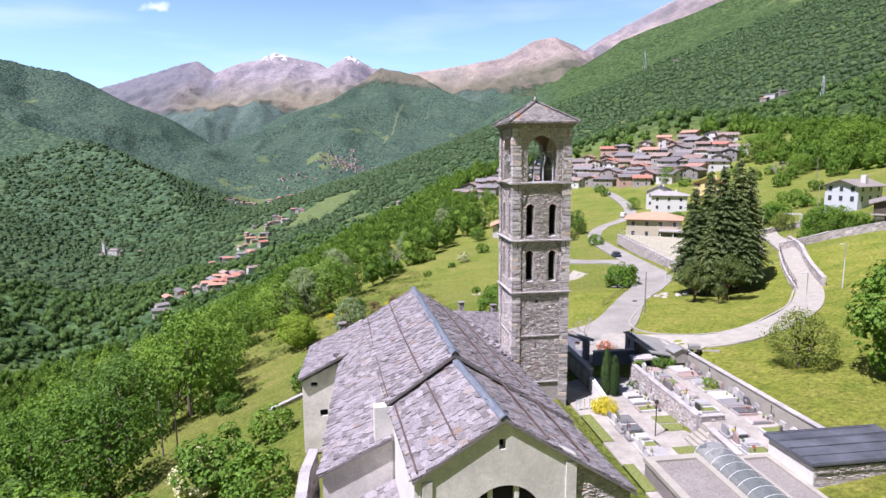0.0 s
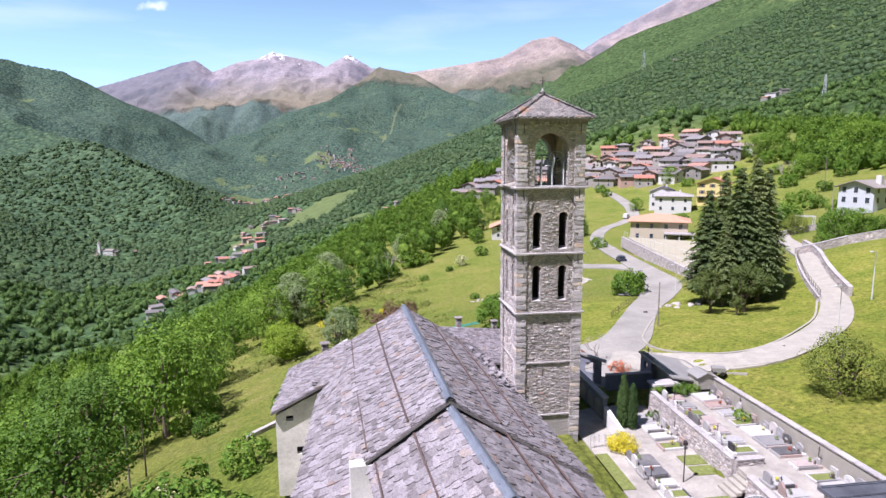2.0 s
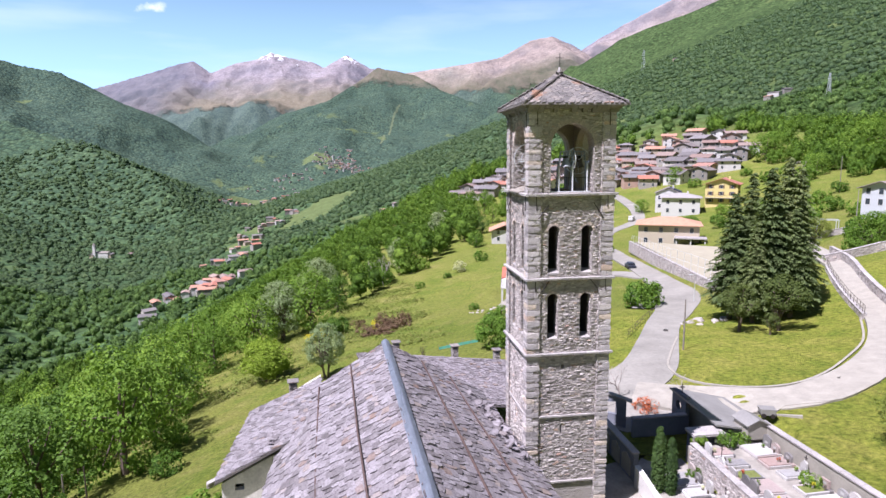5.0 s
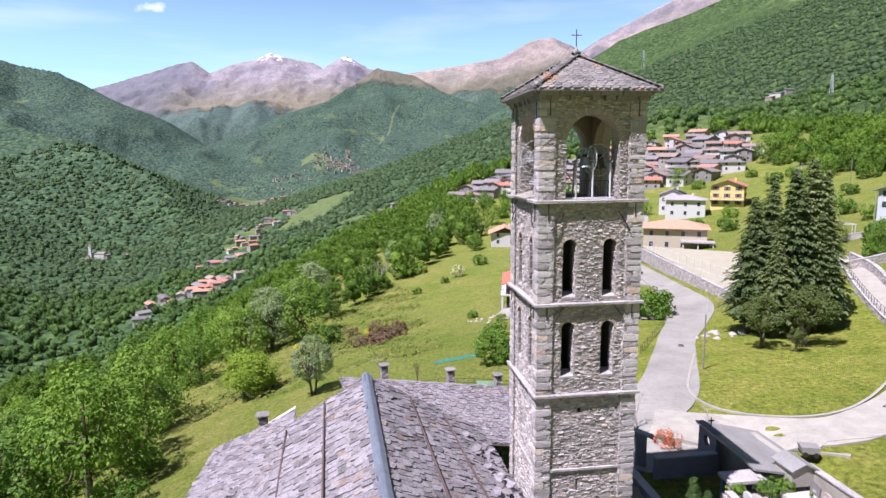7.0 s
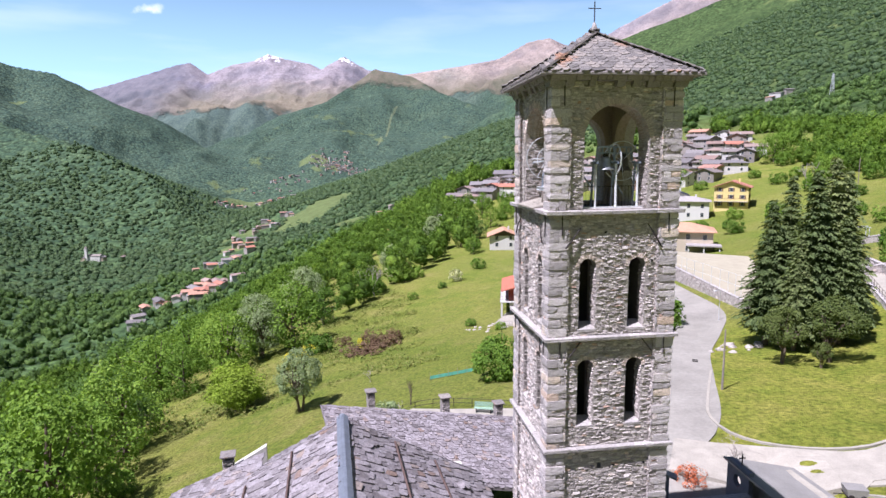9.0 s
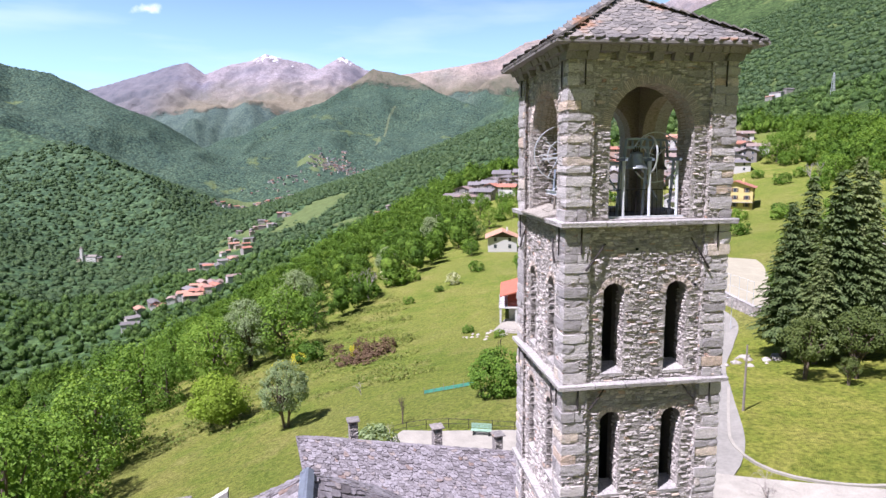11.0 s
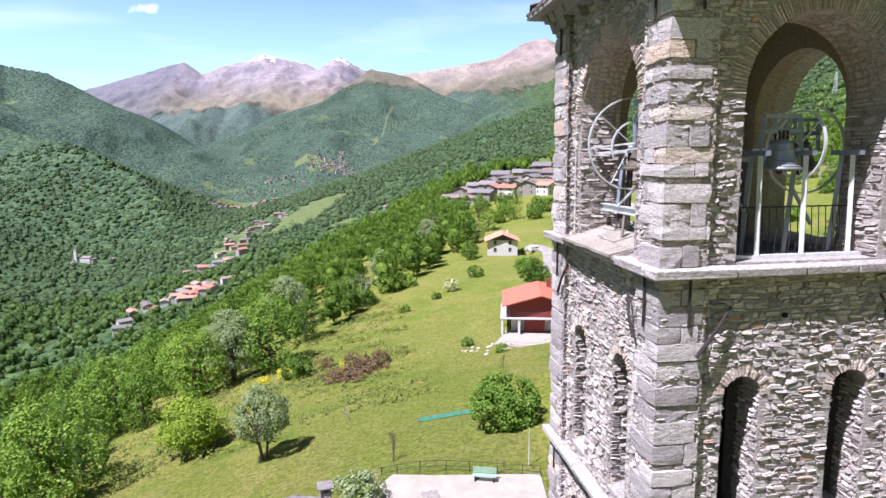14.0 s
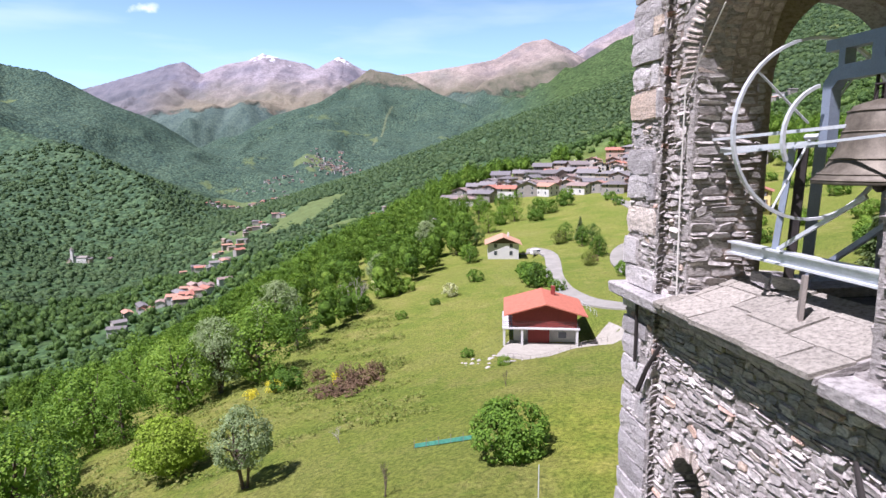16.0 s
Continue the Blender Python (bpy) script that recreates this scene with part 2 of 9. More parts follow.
def box(x0, x1, y0, y1, z0, z1, bevel=0.0):
    bm = bmesh.new()
    add_box(bm, x0, x1, y0, y1, z0, z1)
    if bevel:
        bmesh.ops.bevel(bm, geom=bm.edges[:], offset=bevel, segments=1, affect="EDGES")
    return bm


def tube(pts, r, seg=6, r1=None, bm=None):
    """A round bar along the points."""
    bm = bm or bmesh.new()
    r1 = r if r1 is None else r1
    pts = [Vector(p) for p in pts]
    rings = []
    for k, p in enumerate(pts):
        d = (pts[min(k + 1, len(pts) - 1)] - pts[max(k - 1, 0)]).normalized()
        a = d.orthogonal().normalized() if abs(d.z) > 0.95 else d.cross(Vector((0, 0, 1))).normalized()
        b = d.cross(a)
        rr = r + (r1 - r) * k / max(len(pts) - 1, 1)
        rings.append([bm.verts.new(p + rr * (math.cos(q) * a + math.sin(q) * b)) for q in (2 * math.pi * j / seg for j in range(seg))])
    for u, v in zip(rings, rings[1:]):
        for j in range(seg):
            bm.faces.new((u[j], u[(j + 1) % seg], v[(j + 1) % seg], v[j]))
    bm.faces.new(rings[0][::-1])
    bm.faces.new(rings[-1])
    return bm


def lathe(profile, seg=20, bm=None):
    """A turned body: (radius, height) from bottom to top."""
    bm = bm or bmesh.new()
    rings = [[bm.verts.new((r * math.cos(2 * math.pi * j / seg), r * math.sin(2 * math.pi * j / seg), z)) for j in range(seg)] for r, z in profile]
    for u, v in zip(rings, rings[1:]):
        for j in range(seg):
            bm.faces.new((u[j], u[(j + 1) % seg], v[(j + 1) % seg], v[j]))
    bm.faces.new(rings[0][::-1])
    bm.faces.new(rings[-1])
    return bm


def pierced(outline, holes, depth, place):
    """A plate with holes through it: 2D loops, a thickness, and place(u, v, w) for the corner in space."""
    bm = bmesh.new()
    loops = [outline] + list(holes)
    fronts, edges = [], []
    for lp in loops:
        vs = [bm.verts.new((u, v, 0)) for u, v in lp]
        fronts.append(vs)
        edges += [bm.edges.new((vs[k], vs[(k + 1) % len(vs)])) for k in range(len(vs))]
    bmesh.ops.triangle_fill(bm, use_beauty=True, use_dissolve=False, edges=edges, normal=(0, 0, 1))
    tris = [[v for v in f.verts] for f in bm.faces]
    back = {v: bm.verts.new((v.co.x, v.co.y, 1)) for vs in fronts for v in vs}
    for tri_vs in tris:
        bm.faces.new([back[v] for v in reversed(tri_vs)])
    for vs in fronts:
        for k in range(len(vs)):
            a, b = vs[k], vs[(k + 1) % len(vs)]
            bm.faces.new((a, b, back[b], back[a]))
    for v in bm.verts:
        v.co = Vector(place(v.co.x, v.co.y, v.co.z * depth))
    bmesh.ops.recalc_face_normals(bm, faces=bm.faces[:])
    return bm


def arch_loop(c, half, z0, spring, seg=12):
    """A round-headed opening: centre, half width, sill and springing."""
    return [(c - half, z0), (c + half, z0)] + [(c + half * math.cos(math.pi * k / seg), spring + half * math.sin(math.pi * k / seg)) for k in range(seg + 1)]


# ---- the lie of the land ----
GX = np.array([-160, -90, -45, -22, 0, 20, 45, 80, 130, 220, 330], float)
GY = np.array([-80, -20, 15, 45, 90, 150, 220, 320, 440], float)
GZ_SOUTH = [
    [-75, -45, -20, -9, -4, -1, 5, 14, 30, 60, 105],
    [-75, -45, -21, -8, -2.8, -0.5, 4, 12, 28, 55, 98],
    [-75, -44, -19.5, -9.5, -3, -1.8, 0.5, 8, 22, 48, 90],
    [-78, -45, -21.5, -14, -8, -4.2, -3.4, 5, 17, 42, 82],
]
GZ_NORTH = [
    [-85, -50, -26, -18.5, -14.5, -11.5, -7, -1.5, 10, 33, 72],
    [-92, -56, -32, -23, -17, -13.5, -10.5, -6, 2, 24, 62],
    [-98, -62, -38, -28, -20, -15, -10, -5, 3, 22, 58],
    [-106, -72, -46, -34, -24, -16, -8.5, -0.5, 7, 32, 62],
    [-114, -84, -58, -44, -33, -20, -1, 14, 30, 58, 86],
]
GZ = np.array(GZ_SOUTH + GZ_NORTH, float)


def spline_weights(g, v):
    """Cubic (Catmull-Rom) weights of v on the uneven stations g."""
    v = np.clip(v, g[0], g[-1])
    k = np.clip(np.searchsorted(g, v) - 1, 0, len(g) - 2)
    h = g[k + 1] - g[k]
    s = (v - g[k]) / h
    km, kp = np.maximum(k - 1, 0), np.minimum(k + 2, len(g) - 1)
    h00, h10, h01, h11 = 2 * s**3 - 3 * s**2 + 1, s**3 - 2 * s**2 + s, -2 * s**3 + 3 * s**2, s**3 - s**2
    a, b = h / (g[k + 1] - g[km]), h / (g[kp] - g[k])
    return (km, k, k + 1, kp), (-h10 * a, h00 - h11 * b, h01 + h10 * a, h11 * b)


def near_height(x, y):
    iy, wy = spline_weights(GY, y)
    ix, wx = spline_weights(GX, x)
    return sum(wy[a] * wx[b] * GZ[iy[a], ix[b]] for a in range(4) for b in range(4))


# crests of the mountains round the valley: x, y, height
SPUR_WEST = [(-1443, 2520, 435), (-1338, 2603, 409), (-1168, 2573, 375), (-1063, 2600, 315), (-954, 2624, 242), (-809, 2695, 179), (-672, 2662, 96), (-547, 2528, 2)]
SPUR_NEAR = [(-984, 1645, 165), (-820, 1562, 112), (-641, 1478, 70), (-456, 1339, 0), (-332, 1155, -80), (-253, 934, -125)]
RANGE_WEST = [(-2105, 4773, 503), (-1943, 4756, 550), (-1597, 4772, 645), (-1325, 4799, 740), (-1222, 4787, 759), (-1122, 4756, 656), (-914, 4739, 736), (-757, 4773, 775), (-652, 4765, 824), (-508, 4738, 781), (-346, 4762, 754), (-255, 4740, 703), (-92, 4732, 802), (73, 4694, 708), (323, 4648, 646)]
RIDGE_MID = [(-493, 2414, -19), (-472, 2842, 125), (-335, 2991, 222), (-182, 3135, 307), (-12, 3440, 451), (102, 3540, 548), (307, 3504, 502), (406, 3269, 397), (574, 3024, 293), (742, 2887, 228)]
RANGE_EAST = [(280, 4030, 577), (536, 3998, 607), (756, 3972, 645), (933, 4004, 684), (1154, 4042, 806), (1285, 4026, 827), (1414, 3999, 774), (1524, 3972, 705)]
PEAK_EAST = [(1630, 4480, 779), (1803, 4474, 904), (1994, 4412, 1016), (2181, 4350, 1114), (2390, 4334, 1206), (2741, 4197, 1315)]
HILL_EAST = [(1300, -700, 520), (1600, 400, 640), (1560, 1400, 690), (1423, 1524, 640), (1278, 1688, 577), (1029, 1865, 496), (871, 1928, 428), (742, 1987, 355), (487, 1898, 205), (273, 1704, 72), (98, 1514, 1), (-37, 1272, -37), (-125, 1024, -75), (-156, 872, -95)]
# unseen ridge added behind the camera to block light from the low sky
SKYBLOCK_SOUTH = [(1300, -700, 520), (900, -1450, 600), (0, -1700, 640), (-900, -1500, 620), (-1700, -600, 640), (-2050, 500, 620), (-2150, 1300, 560)]
#        crest, steep slope, gentle slope further down, roughness
CRESTS = [(SPUR_WEST, 0.62, 0.34, 70), (SPUR_NEAR, 0.50, 0.30, 38), (RANGE_WEST, 0.70, 0.36, 150), (RIDGE_MID, 0.60, 0.24, 70),
          (RANGE_EAST, 0.75, 0.40, 140), (PEAK_EAST, 0.75, 0.40, 140), (HILL_EAST, 0.70, 0.245, 22), (SKYBLOCK_SOUTH, 0.62, 0.33, 40)]


def wave_noise(x, y, size, seed, octaves=4):
    """Smooth value noise on a lattice, vectorised."""
    out, amp, tot = np.zeros_like(x), 1.0, 0.0
    for o in range(octaves):
        u, v = x / size * 2**o + seed * 17.3, y / size * 2**o + seed * 31.7
        iu, iv = np.floor(u).astype(np.int64), np.floor(v).astype(np.int64)
        fu, fv = u - iu, v - iv
        fu, fv = fu * fu * (3 - 2 * fu), fv * fv * (3 - 2 * fv)

        def lattice(a, b):
            n = (a * 374761393 + b * 668265263 + (seed + o * 7) * 974634777) & 0x7FFFFFFF
            n = ((n ^ (n >> 13)) * 1274126177) & 0x7FFFFFFF
            return ((n ^ (n >> 16)) & 0xFFFF) / 65535.0

        out = out + amp * ((lattice(iu, iv) * (1 - fu) + lattice(iu + 1, iv) * fu) * (1 - fv) + (lattice(iu, iv + 1) * (1 - fu) + lattice(iu + 1, iv + 1) * fu) * fv - 0.5)
        tot += amp
        amp *= 0.5
    return out / tot * 2


def ridged(x, y, size, seed, octaves=4):
    """Sharp ridges and gullies, finer and finer."""
    out, amp = np.zeros_like(x), 1.0
    for o in range(octaves):
        out = out + amp * (0.5 - 1.6 * np.abs(wave_noise(x, y, size / 2**o, seed + o, 2)))
        amp *= 0.52
    return out


def far_height(x, y):
    best = np.full_like(x, -140.0)
    rough = wave_noise(x, y, 420, 3, 5)
    ribs = ridged(x, y, 520, 9, 3)
    side = np.clip((y - 1000) / 600, 0, 1)
    rough = rough * (1 - side) + (0.45 * rough + 0.75 * ribs) * side
    rough = np.where(y > 3700, ridged(x, y, 820, 9, 4), rough) - 0.45 * side
    for crest, steep, gentle, amp in CRESTS:
        here = np.full_like(x, -1e9)
        for (ax, ay, az), (bx, by, bz) in zip(crest, crest[1:]):
            dx, dy = bx - ax, by - ay
            s = np.clip(((x - ax) * dx + (y - ay) * dy) / (dx * dx + dy * dy), 0, 1)
            d = np.hypot(x - ax - s * dx, y - ay - s * dy)
            z = az + s * (bz - az) - gentle * d - (steep - gentle) * 800 * (1 - np.exp(-d / 800))
            z = z + rough * np.clip(7 + d * 0.26, 0, amp)
            here = np.maximum(here, z)
        # soft maximum
        k = 25.0
        hi, lo = np.maximum(best, here), np.minimum(best, here)
        best = hi + k * np.exp(-(hi - lo) / k) * 0.35
    return best


# levelled places: x0, x1, y0, y1, height, width of the bank round them
PADS = [(5.0, 13.2, -20.0, 5.5, -2.62, 0.6), (13.5, 19.4, -14.0, 5.0, -1.6, 0.15), (8.5, 21.0, 6.0, 14.0, -2.5, 2.0),
        (19.5, 35.0, 82.0, 101.0, -11.3, 3.0), (36.0, 50.0, 172.0, 190.0, -11.6, 4.0), (-3.0, 9.5, 27.5, 35.0, -5.4, 3.0)]


def land(x, y):
    """Height of the ground at x, y (arrays or numbers)."""
    z = open_land(x, y)
    for x0, x1, y0, y1, level, bank in PADS:
        d = np.hypot(np.maximum(np.maximum(x0 - x, x - x1), 0), np.maximum(np.maximum(y0 - y, y - y1), 0))
        w = np.clip(1 - d / bank, 0, 1)
        w = w * w * (3 - 2 * w)
        z = z * (1 - w) + level * w
    return z


def open_land(x, y):
    x, y = np.asarray(x, float), np.asarray(y, float)
    w = np.clip((x + 155) / 60, 0, 1) * np.clip((330 - x) / 100, 0, 1) * np.clip((520 - y) / 130, 0, 1) * np.clip((y + 330) / 180, 0, 1)
    w = w * w * (3 - 2 * w)
    return near_height(x, y) * w + far_height(x, y) * (1 - w) + wave_noise(x, y, 14, 5, 3) * 0.22


def land_at(x, y):
    return float(land(np.array([x]), np.array([y]))[0])


def build_ground():
    az = np.radians(np.r_[np.arange(-180, -42, 6), np.arange(-42, 66, 0.25), np.arange(66, 180, 6)])
    r = np.r_[0.5, np.geomspace(3, 2300, 225), np.linspace(2320, 5200, 190)]
    A, R = np.meshgrid(az, r)
    X, Y = -3 + R * np.sin(A), -12 + R * np.cos(A)
    Z = land(X, Y)
    n, m = A.shape
    verts = np.stack([X, Y, Z], -1).reshape(-1, 3)
    i, j = np.meshgrid(np.arange(n - 1), np.arange(m), indexing="ij")
    jn = (j + 1) % m
    quads = np.stack([i * m + j, i * m + jn, (i + 1) * m + jn, (i + 1) * m + j], -1).reshape(-1, 4)
    me = bpy.data.meshes.new("ground")
    me.vertices.add(len(verts))
    me.vertices.foreach_set("co", verts.ravel())
    me.loops.add(quads.size)
    me.loops.foreach_set("vertex_index", quads.ravel())
    me.polygons.add(len(quads))
    me.polygons.foreach_set("loop_start", np.arange(0, quads.size, 4))
    me.update(calc_edges=True)
    me.shade_smooth()
    me.materials.append(ground_material())
    return tagged(new("ground", me), "green alpine meadow and wooded valley slopes below bare rocky peaks", "ground", kind="structure")


# the cut of a power line: foot x, foot y, lean, upper y; open pastures in the valley woods: x, y, radius
CUT = (80.0, 2647.0, 0.238, 3150.0)
PASTURES = [(-78, 905, 52), (-96, 860, 40), (-172, 830, 34), (-52, 960, 44), (-240, 1500, 60), (-310, 1640, 55), (-180, 2380, 60), (-105, 2290, 50), (-20, 720, 22)]


def ground_material():
    m, t, p = nodes_of("alpine ground")
    pos = world_pos(t)
    z, yy = axis_of(t, pos, 2), axis_of(t, pos, 1)
    grass = ramp(t, noise_node(t, 0.07, 6, 0.65, pos), [(0.28, (0.105, 0.155, 0.026)), (0.44, (0.160, 0.198, 0.040)), (0.57, (0.205, 0.216, 0.058)), (0.70, (0.255, 0.236, 0.090))])
    straw = maprange(t, noise_node(t, 0.16, 5, 0.7, pos), 0.52, 0.66, 0.0, 0.6)
    grass = mixc(t, straw, grass, (0.265, 0.245, 0.095))
    lush = maprange(t, noise_node(t, 0.035, 5, 0.6, pos), 0.50, 0.60, 0.0, 0.42)
    grass = mixc(t, lush, grass, (0.125, 0.180, 0.030))
    clump = maprange(t, noise_node(t, 0.55, 5, 0.75, pos), 0.56, 0.70, 0.0, 0.5)
    grass = mixc(t, clump, grass, (0.075, 0.14, 0.022))
    xx = axis_of(t, pos, 0)
    lawn = math_node(t, "MULTIPLY", maprange(t, xx, 9.0, 14.0), maprange(t, axis_of(t, pos, 1), 62.0, 48.0))
    tall = ramp(t, noise_node(t, 0.22, 6, 0.75, pos), [(0.34, (0.15, 0.205, 0.032)), (0.5, (0.225, 0.255, 0.046)), (0.64, (0.29, 0.29, 0.072))])
    grass = mixc(t, lawn, grass, tall)
    tuft = noise_node(t, 2.2, 8, 0.8, pos)
    grass = mixc(t, 1.0, grass, ramp(t, tuft, [(0.36, (0.40, 0.45, 0.36)), (0.64, (1.55, 1.48, 1.3))]), "MULTIPLY")
    dist = t.nodes.new("ShaderNodeVectorMath")
    dist.operation = "LENGTH"
    t.links.new(pos, dist.inputs[0])
    away = dist.outputs["Value"]
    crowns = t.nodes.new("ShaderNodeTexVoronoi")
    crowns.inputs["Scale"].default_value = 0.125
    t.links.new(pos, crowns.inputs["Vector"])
    tone = math_node(t, "ADD", math_node(t, "MULTIPLY", axis_of(t, crowns.outputs["Color"], 0), 0.40), math_node(t, "MULTIPLY", noise_node(t, 0.009, 7, 0.68, pos), 0.75))
    wood_near = ramp(t, tone, [(0.25, (0.033, 0.066, 0.029)), (0.5, (0.059, 0.107, 0.043)), (0.85, (0.103, 0.168, 0.059))])
    # far woods bluer and paler: distance haze put into the colour
    wood_haze = ramp(t, tone, [(0.25, (0.034, 0.061, 0.051)), (0.52, (0.055, 0.092, 0.066)), (0.85, (0.087, 0.130, 0.084))])
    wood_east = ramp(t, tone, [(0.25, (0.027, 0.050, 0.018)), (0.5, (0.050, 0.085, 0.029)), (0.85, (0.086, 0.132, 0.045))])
    wood = mixc(t, maprange(t, away, 600, 2300), wood_near, wood_haze)
    wood = mixc(t, maprange(t, math_node(t, "SUBTRACT", xx, math_node(t, "MULTIPLY", yy, 0.22)), 60, 220), wood, wood_east)
    # crown tops lightened, gaps between crowns darkened to stand for shade
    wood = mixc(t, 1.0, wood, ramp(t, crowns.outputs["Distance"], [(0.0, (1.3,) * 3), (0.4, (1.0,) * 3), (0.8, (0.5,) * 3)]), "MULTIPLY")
    wood = mixc(t, 1.0, wood, ramp(t, noise_node(t, 0.4, 4, 0.75, pos), [(0.36, (0.8,) * 3), (0.64, (1.2,) * 3)]), "MULTIPLY")
    # mown clearings and pastures between the woods
    pasture = math_node(t, "MULTIPLY", maprange(t, noise_node(t, 0.0042, 5, 0.6, pos), 0.62, 0.66), maprange(t, yy, 3300, 2600))
    for px, py, pr in PASTURES:
        d = t.nodes.new("ShaderNodeVectorMath")
        d.operation = "DISTANCE"
        flat = t.nodes.new("ShaderNodeCombineXYZ")
        t.links.new(xx, flat.inputs[0])
        t.links.new(yy, flat.inputs[1])
        t.links.new(flat.outputs[0], d.inputs[0])
        d.inputs[1].default_value = (px, py, 0)
        ragged = math_node(t, "ADD", d.outputs["Value"], math_node(t, "MULTIPLY", noise_node(t, 0.03, 3, 0.6, pos), pr * 0.9))
        pasture = math_node(t, "MAXIMUM", pasture, maprange(t, ragged, pr * 1.45, pr * 1.3))
    wood = mixc(t, math_node(t, "MULTIPLY", pasture, 0.6), wood, (0.15, 0.185, 0.065))
    # a cut for a power line climbing the middle ridge
    off_line = t.nodes.new("ShaderNodeMath")
    off_line.operation = "ABSOLUTE"
    t.links.new(math_node(t, "SUBTRACT", math_node(t, "SUBTRACT", xx, CUT[0]), math_node(t, "MULTIPLY", math_node(t, "SUBTRACT", yy, CUT[1]), CUT[2])), off_line.inputs[0])
    cut = math_node(t, "MULTIPLY", maprange(t, off_line.outputs[0], 6, 4), math_node(t, "MULTIPLY", maprange(t, yy, CUT[1] - 10, CUT[1]), maprange(t, yy, CUT[3] + 10, CUT[3])))
    wood = mixc(t, math_node(t, "MULTIPLY", cut, 0.5), wood, (0.17, 0.19, 0.10))
    # woods of the back range turn blue grey, more haze painted in
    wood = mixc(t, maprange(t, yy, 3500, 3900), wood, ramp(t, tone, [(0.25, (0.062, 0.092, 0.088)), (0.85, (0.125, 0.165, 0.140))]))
    # bare rock: tawny scree with grey bands and green tongues
    rock = ramp(t, noise_node(t, 0.0022, 8, 0.62, pos), [(0.32, (0.215, 0.185, 0.190)), (0.46, (0.305, 0.248, 0.222)), (0.6, (0.365, 0.300, 0.265)), (0.74, (0.255, 0.232, 0.205))])
    rock = mixc(t, 1.0, rock, ramp(t, noise_node(t, 0.016, 8, 0.75, pos), [(0.34, (0.74,) * 3), (0.66, (1.22,) * 3)]), "MULTIPLY")
    rock = mixc(t, 1.0, rock, ramp(t, noise_node(t, 0.07, 5, 0.75, pos), [(0.36, (0.78,) * 3), (0.64, (1.22,) * 3)]), "MULTIPLY")
    wob = noise_node(t, 0.0032, 8, 0.68, pos)
    zz = math_node(t, "ADD", z, math_node(t, "MULTIPLY", math_node(t, "SUBTRACT", wob, 0.5), 420.0))
    steep = maprange(t, axis_of(t, t.nodes.new("ShaderNodeNewGeometry").outputs["Normal"], 2), 0.80, 0.62)
    rock = mixc(t, steep, rock, ramp(t, noise_node(t, 0.009, 8, 0.7, pos), [(0.35, (0.135, 0.120, 0.125)), (0.65, (0.235, 0.205, 0.195))]))
    turf = math_node(t, "MULTIPLY", maprange(t, zz, 620, 430), 0.6)
    rock = mixc(t, turf, rock, (0.165, 0.155, 0.088))
    near_top = maprange(t, yy, 3850, 3700)
    rock = mixc(t, math_node(t, "MULTIPLY", near_top, 0.8), rock, ramp(t, noise_node(t, 0.011, 7, 0.7, pos), [(0.36, (0.085, 0.096, 0.058)), (0.62, (0.180, 0.158, 0.118))]))
    # rock furthest off tinted blue, its haze painted into the colour
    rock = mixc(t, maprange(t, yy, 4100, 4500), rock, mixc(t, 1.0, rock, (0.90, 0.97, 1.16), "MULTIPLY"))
    is_far = maprange(t, yy, 3000, 3400)
    line = maprange(t, yy, 3600, 4100, 415.0, 285.0)
    is_rock = math_node(t, "MULTIPLY", maprange(t, math_node(t, "SUBTRACT", zz, line), -14, 22), is_far)
    streak = math_node(t, "ADD", z, math_node(t, "MULTIPLY", math_node(t, "SUBTRACT", noise_node(t, 0.014, 7, 0.7, pos), 0.5), 620.0))
    near_tops = math_node(t, "MULTIPLY", maprange(t, xx, -760, -690), maprange(t, xx, 120, 20))
    is_snow = math_node(t, "MULTIPLY", math_node(t, "MULTIPLY", maprange(t, streak, 800, 815), near_tops), maprange(t, yy, 4300, 4500))
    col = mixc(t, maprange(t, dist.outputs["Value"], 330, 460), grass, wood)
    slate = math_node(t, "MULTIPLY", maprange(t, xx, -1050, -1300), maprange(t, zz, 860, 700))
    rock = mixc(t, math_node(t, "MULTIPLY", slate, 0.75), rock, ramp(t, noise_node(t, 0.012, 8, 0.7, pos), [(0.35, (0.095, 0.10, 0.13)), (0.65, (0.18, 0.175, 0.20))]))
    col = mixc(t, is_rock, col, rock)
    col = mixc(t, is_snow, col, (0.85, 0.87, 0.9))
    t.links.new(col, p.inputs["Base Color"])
    p.inputs["Roughness"].default_value = 0.95
    p.inputs["Specular IOR Level"].default_value = 0.1
    canopy = math_node(t, "ADD", math_node(t, "MULTIPLY", crowns.outputs["Distance"], -5.0), math_node(t, "MULTIPLY", noise_node(t, 0.3, 5, 0.75, pos), 2.5))
    canopy = mixc(t, is_rock, canopy, math_node(t, "MULTIPLY", noise_node(t, 0.022, 9, 0.72, pos), 60.0))
    h = mixc(t, maprange(t, away, 300, 500), noise_node(t, 3.0, 6, 0.8, pos), canopy)
    bump(t, p, h, 1.0, 0.35)
    return m


build_ground()
# ---- bell tower ----
TW0, TW1 = 0.15, 5.15                 # the shaft's outer faces, in x and y
PIL, REC, THICK = 0.78, 0.13, 0.85    # corner pilaster, recess of the panels, wall
BASE, C3, C2, C1, EAVE, APEX = -3.2, 7.80, 12.23, 17.0, 21.85, 23.7
MID = (TW0 + TW1) / 2
rng = random.Random(4)


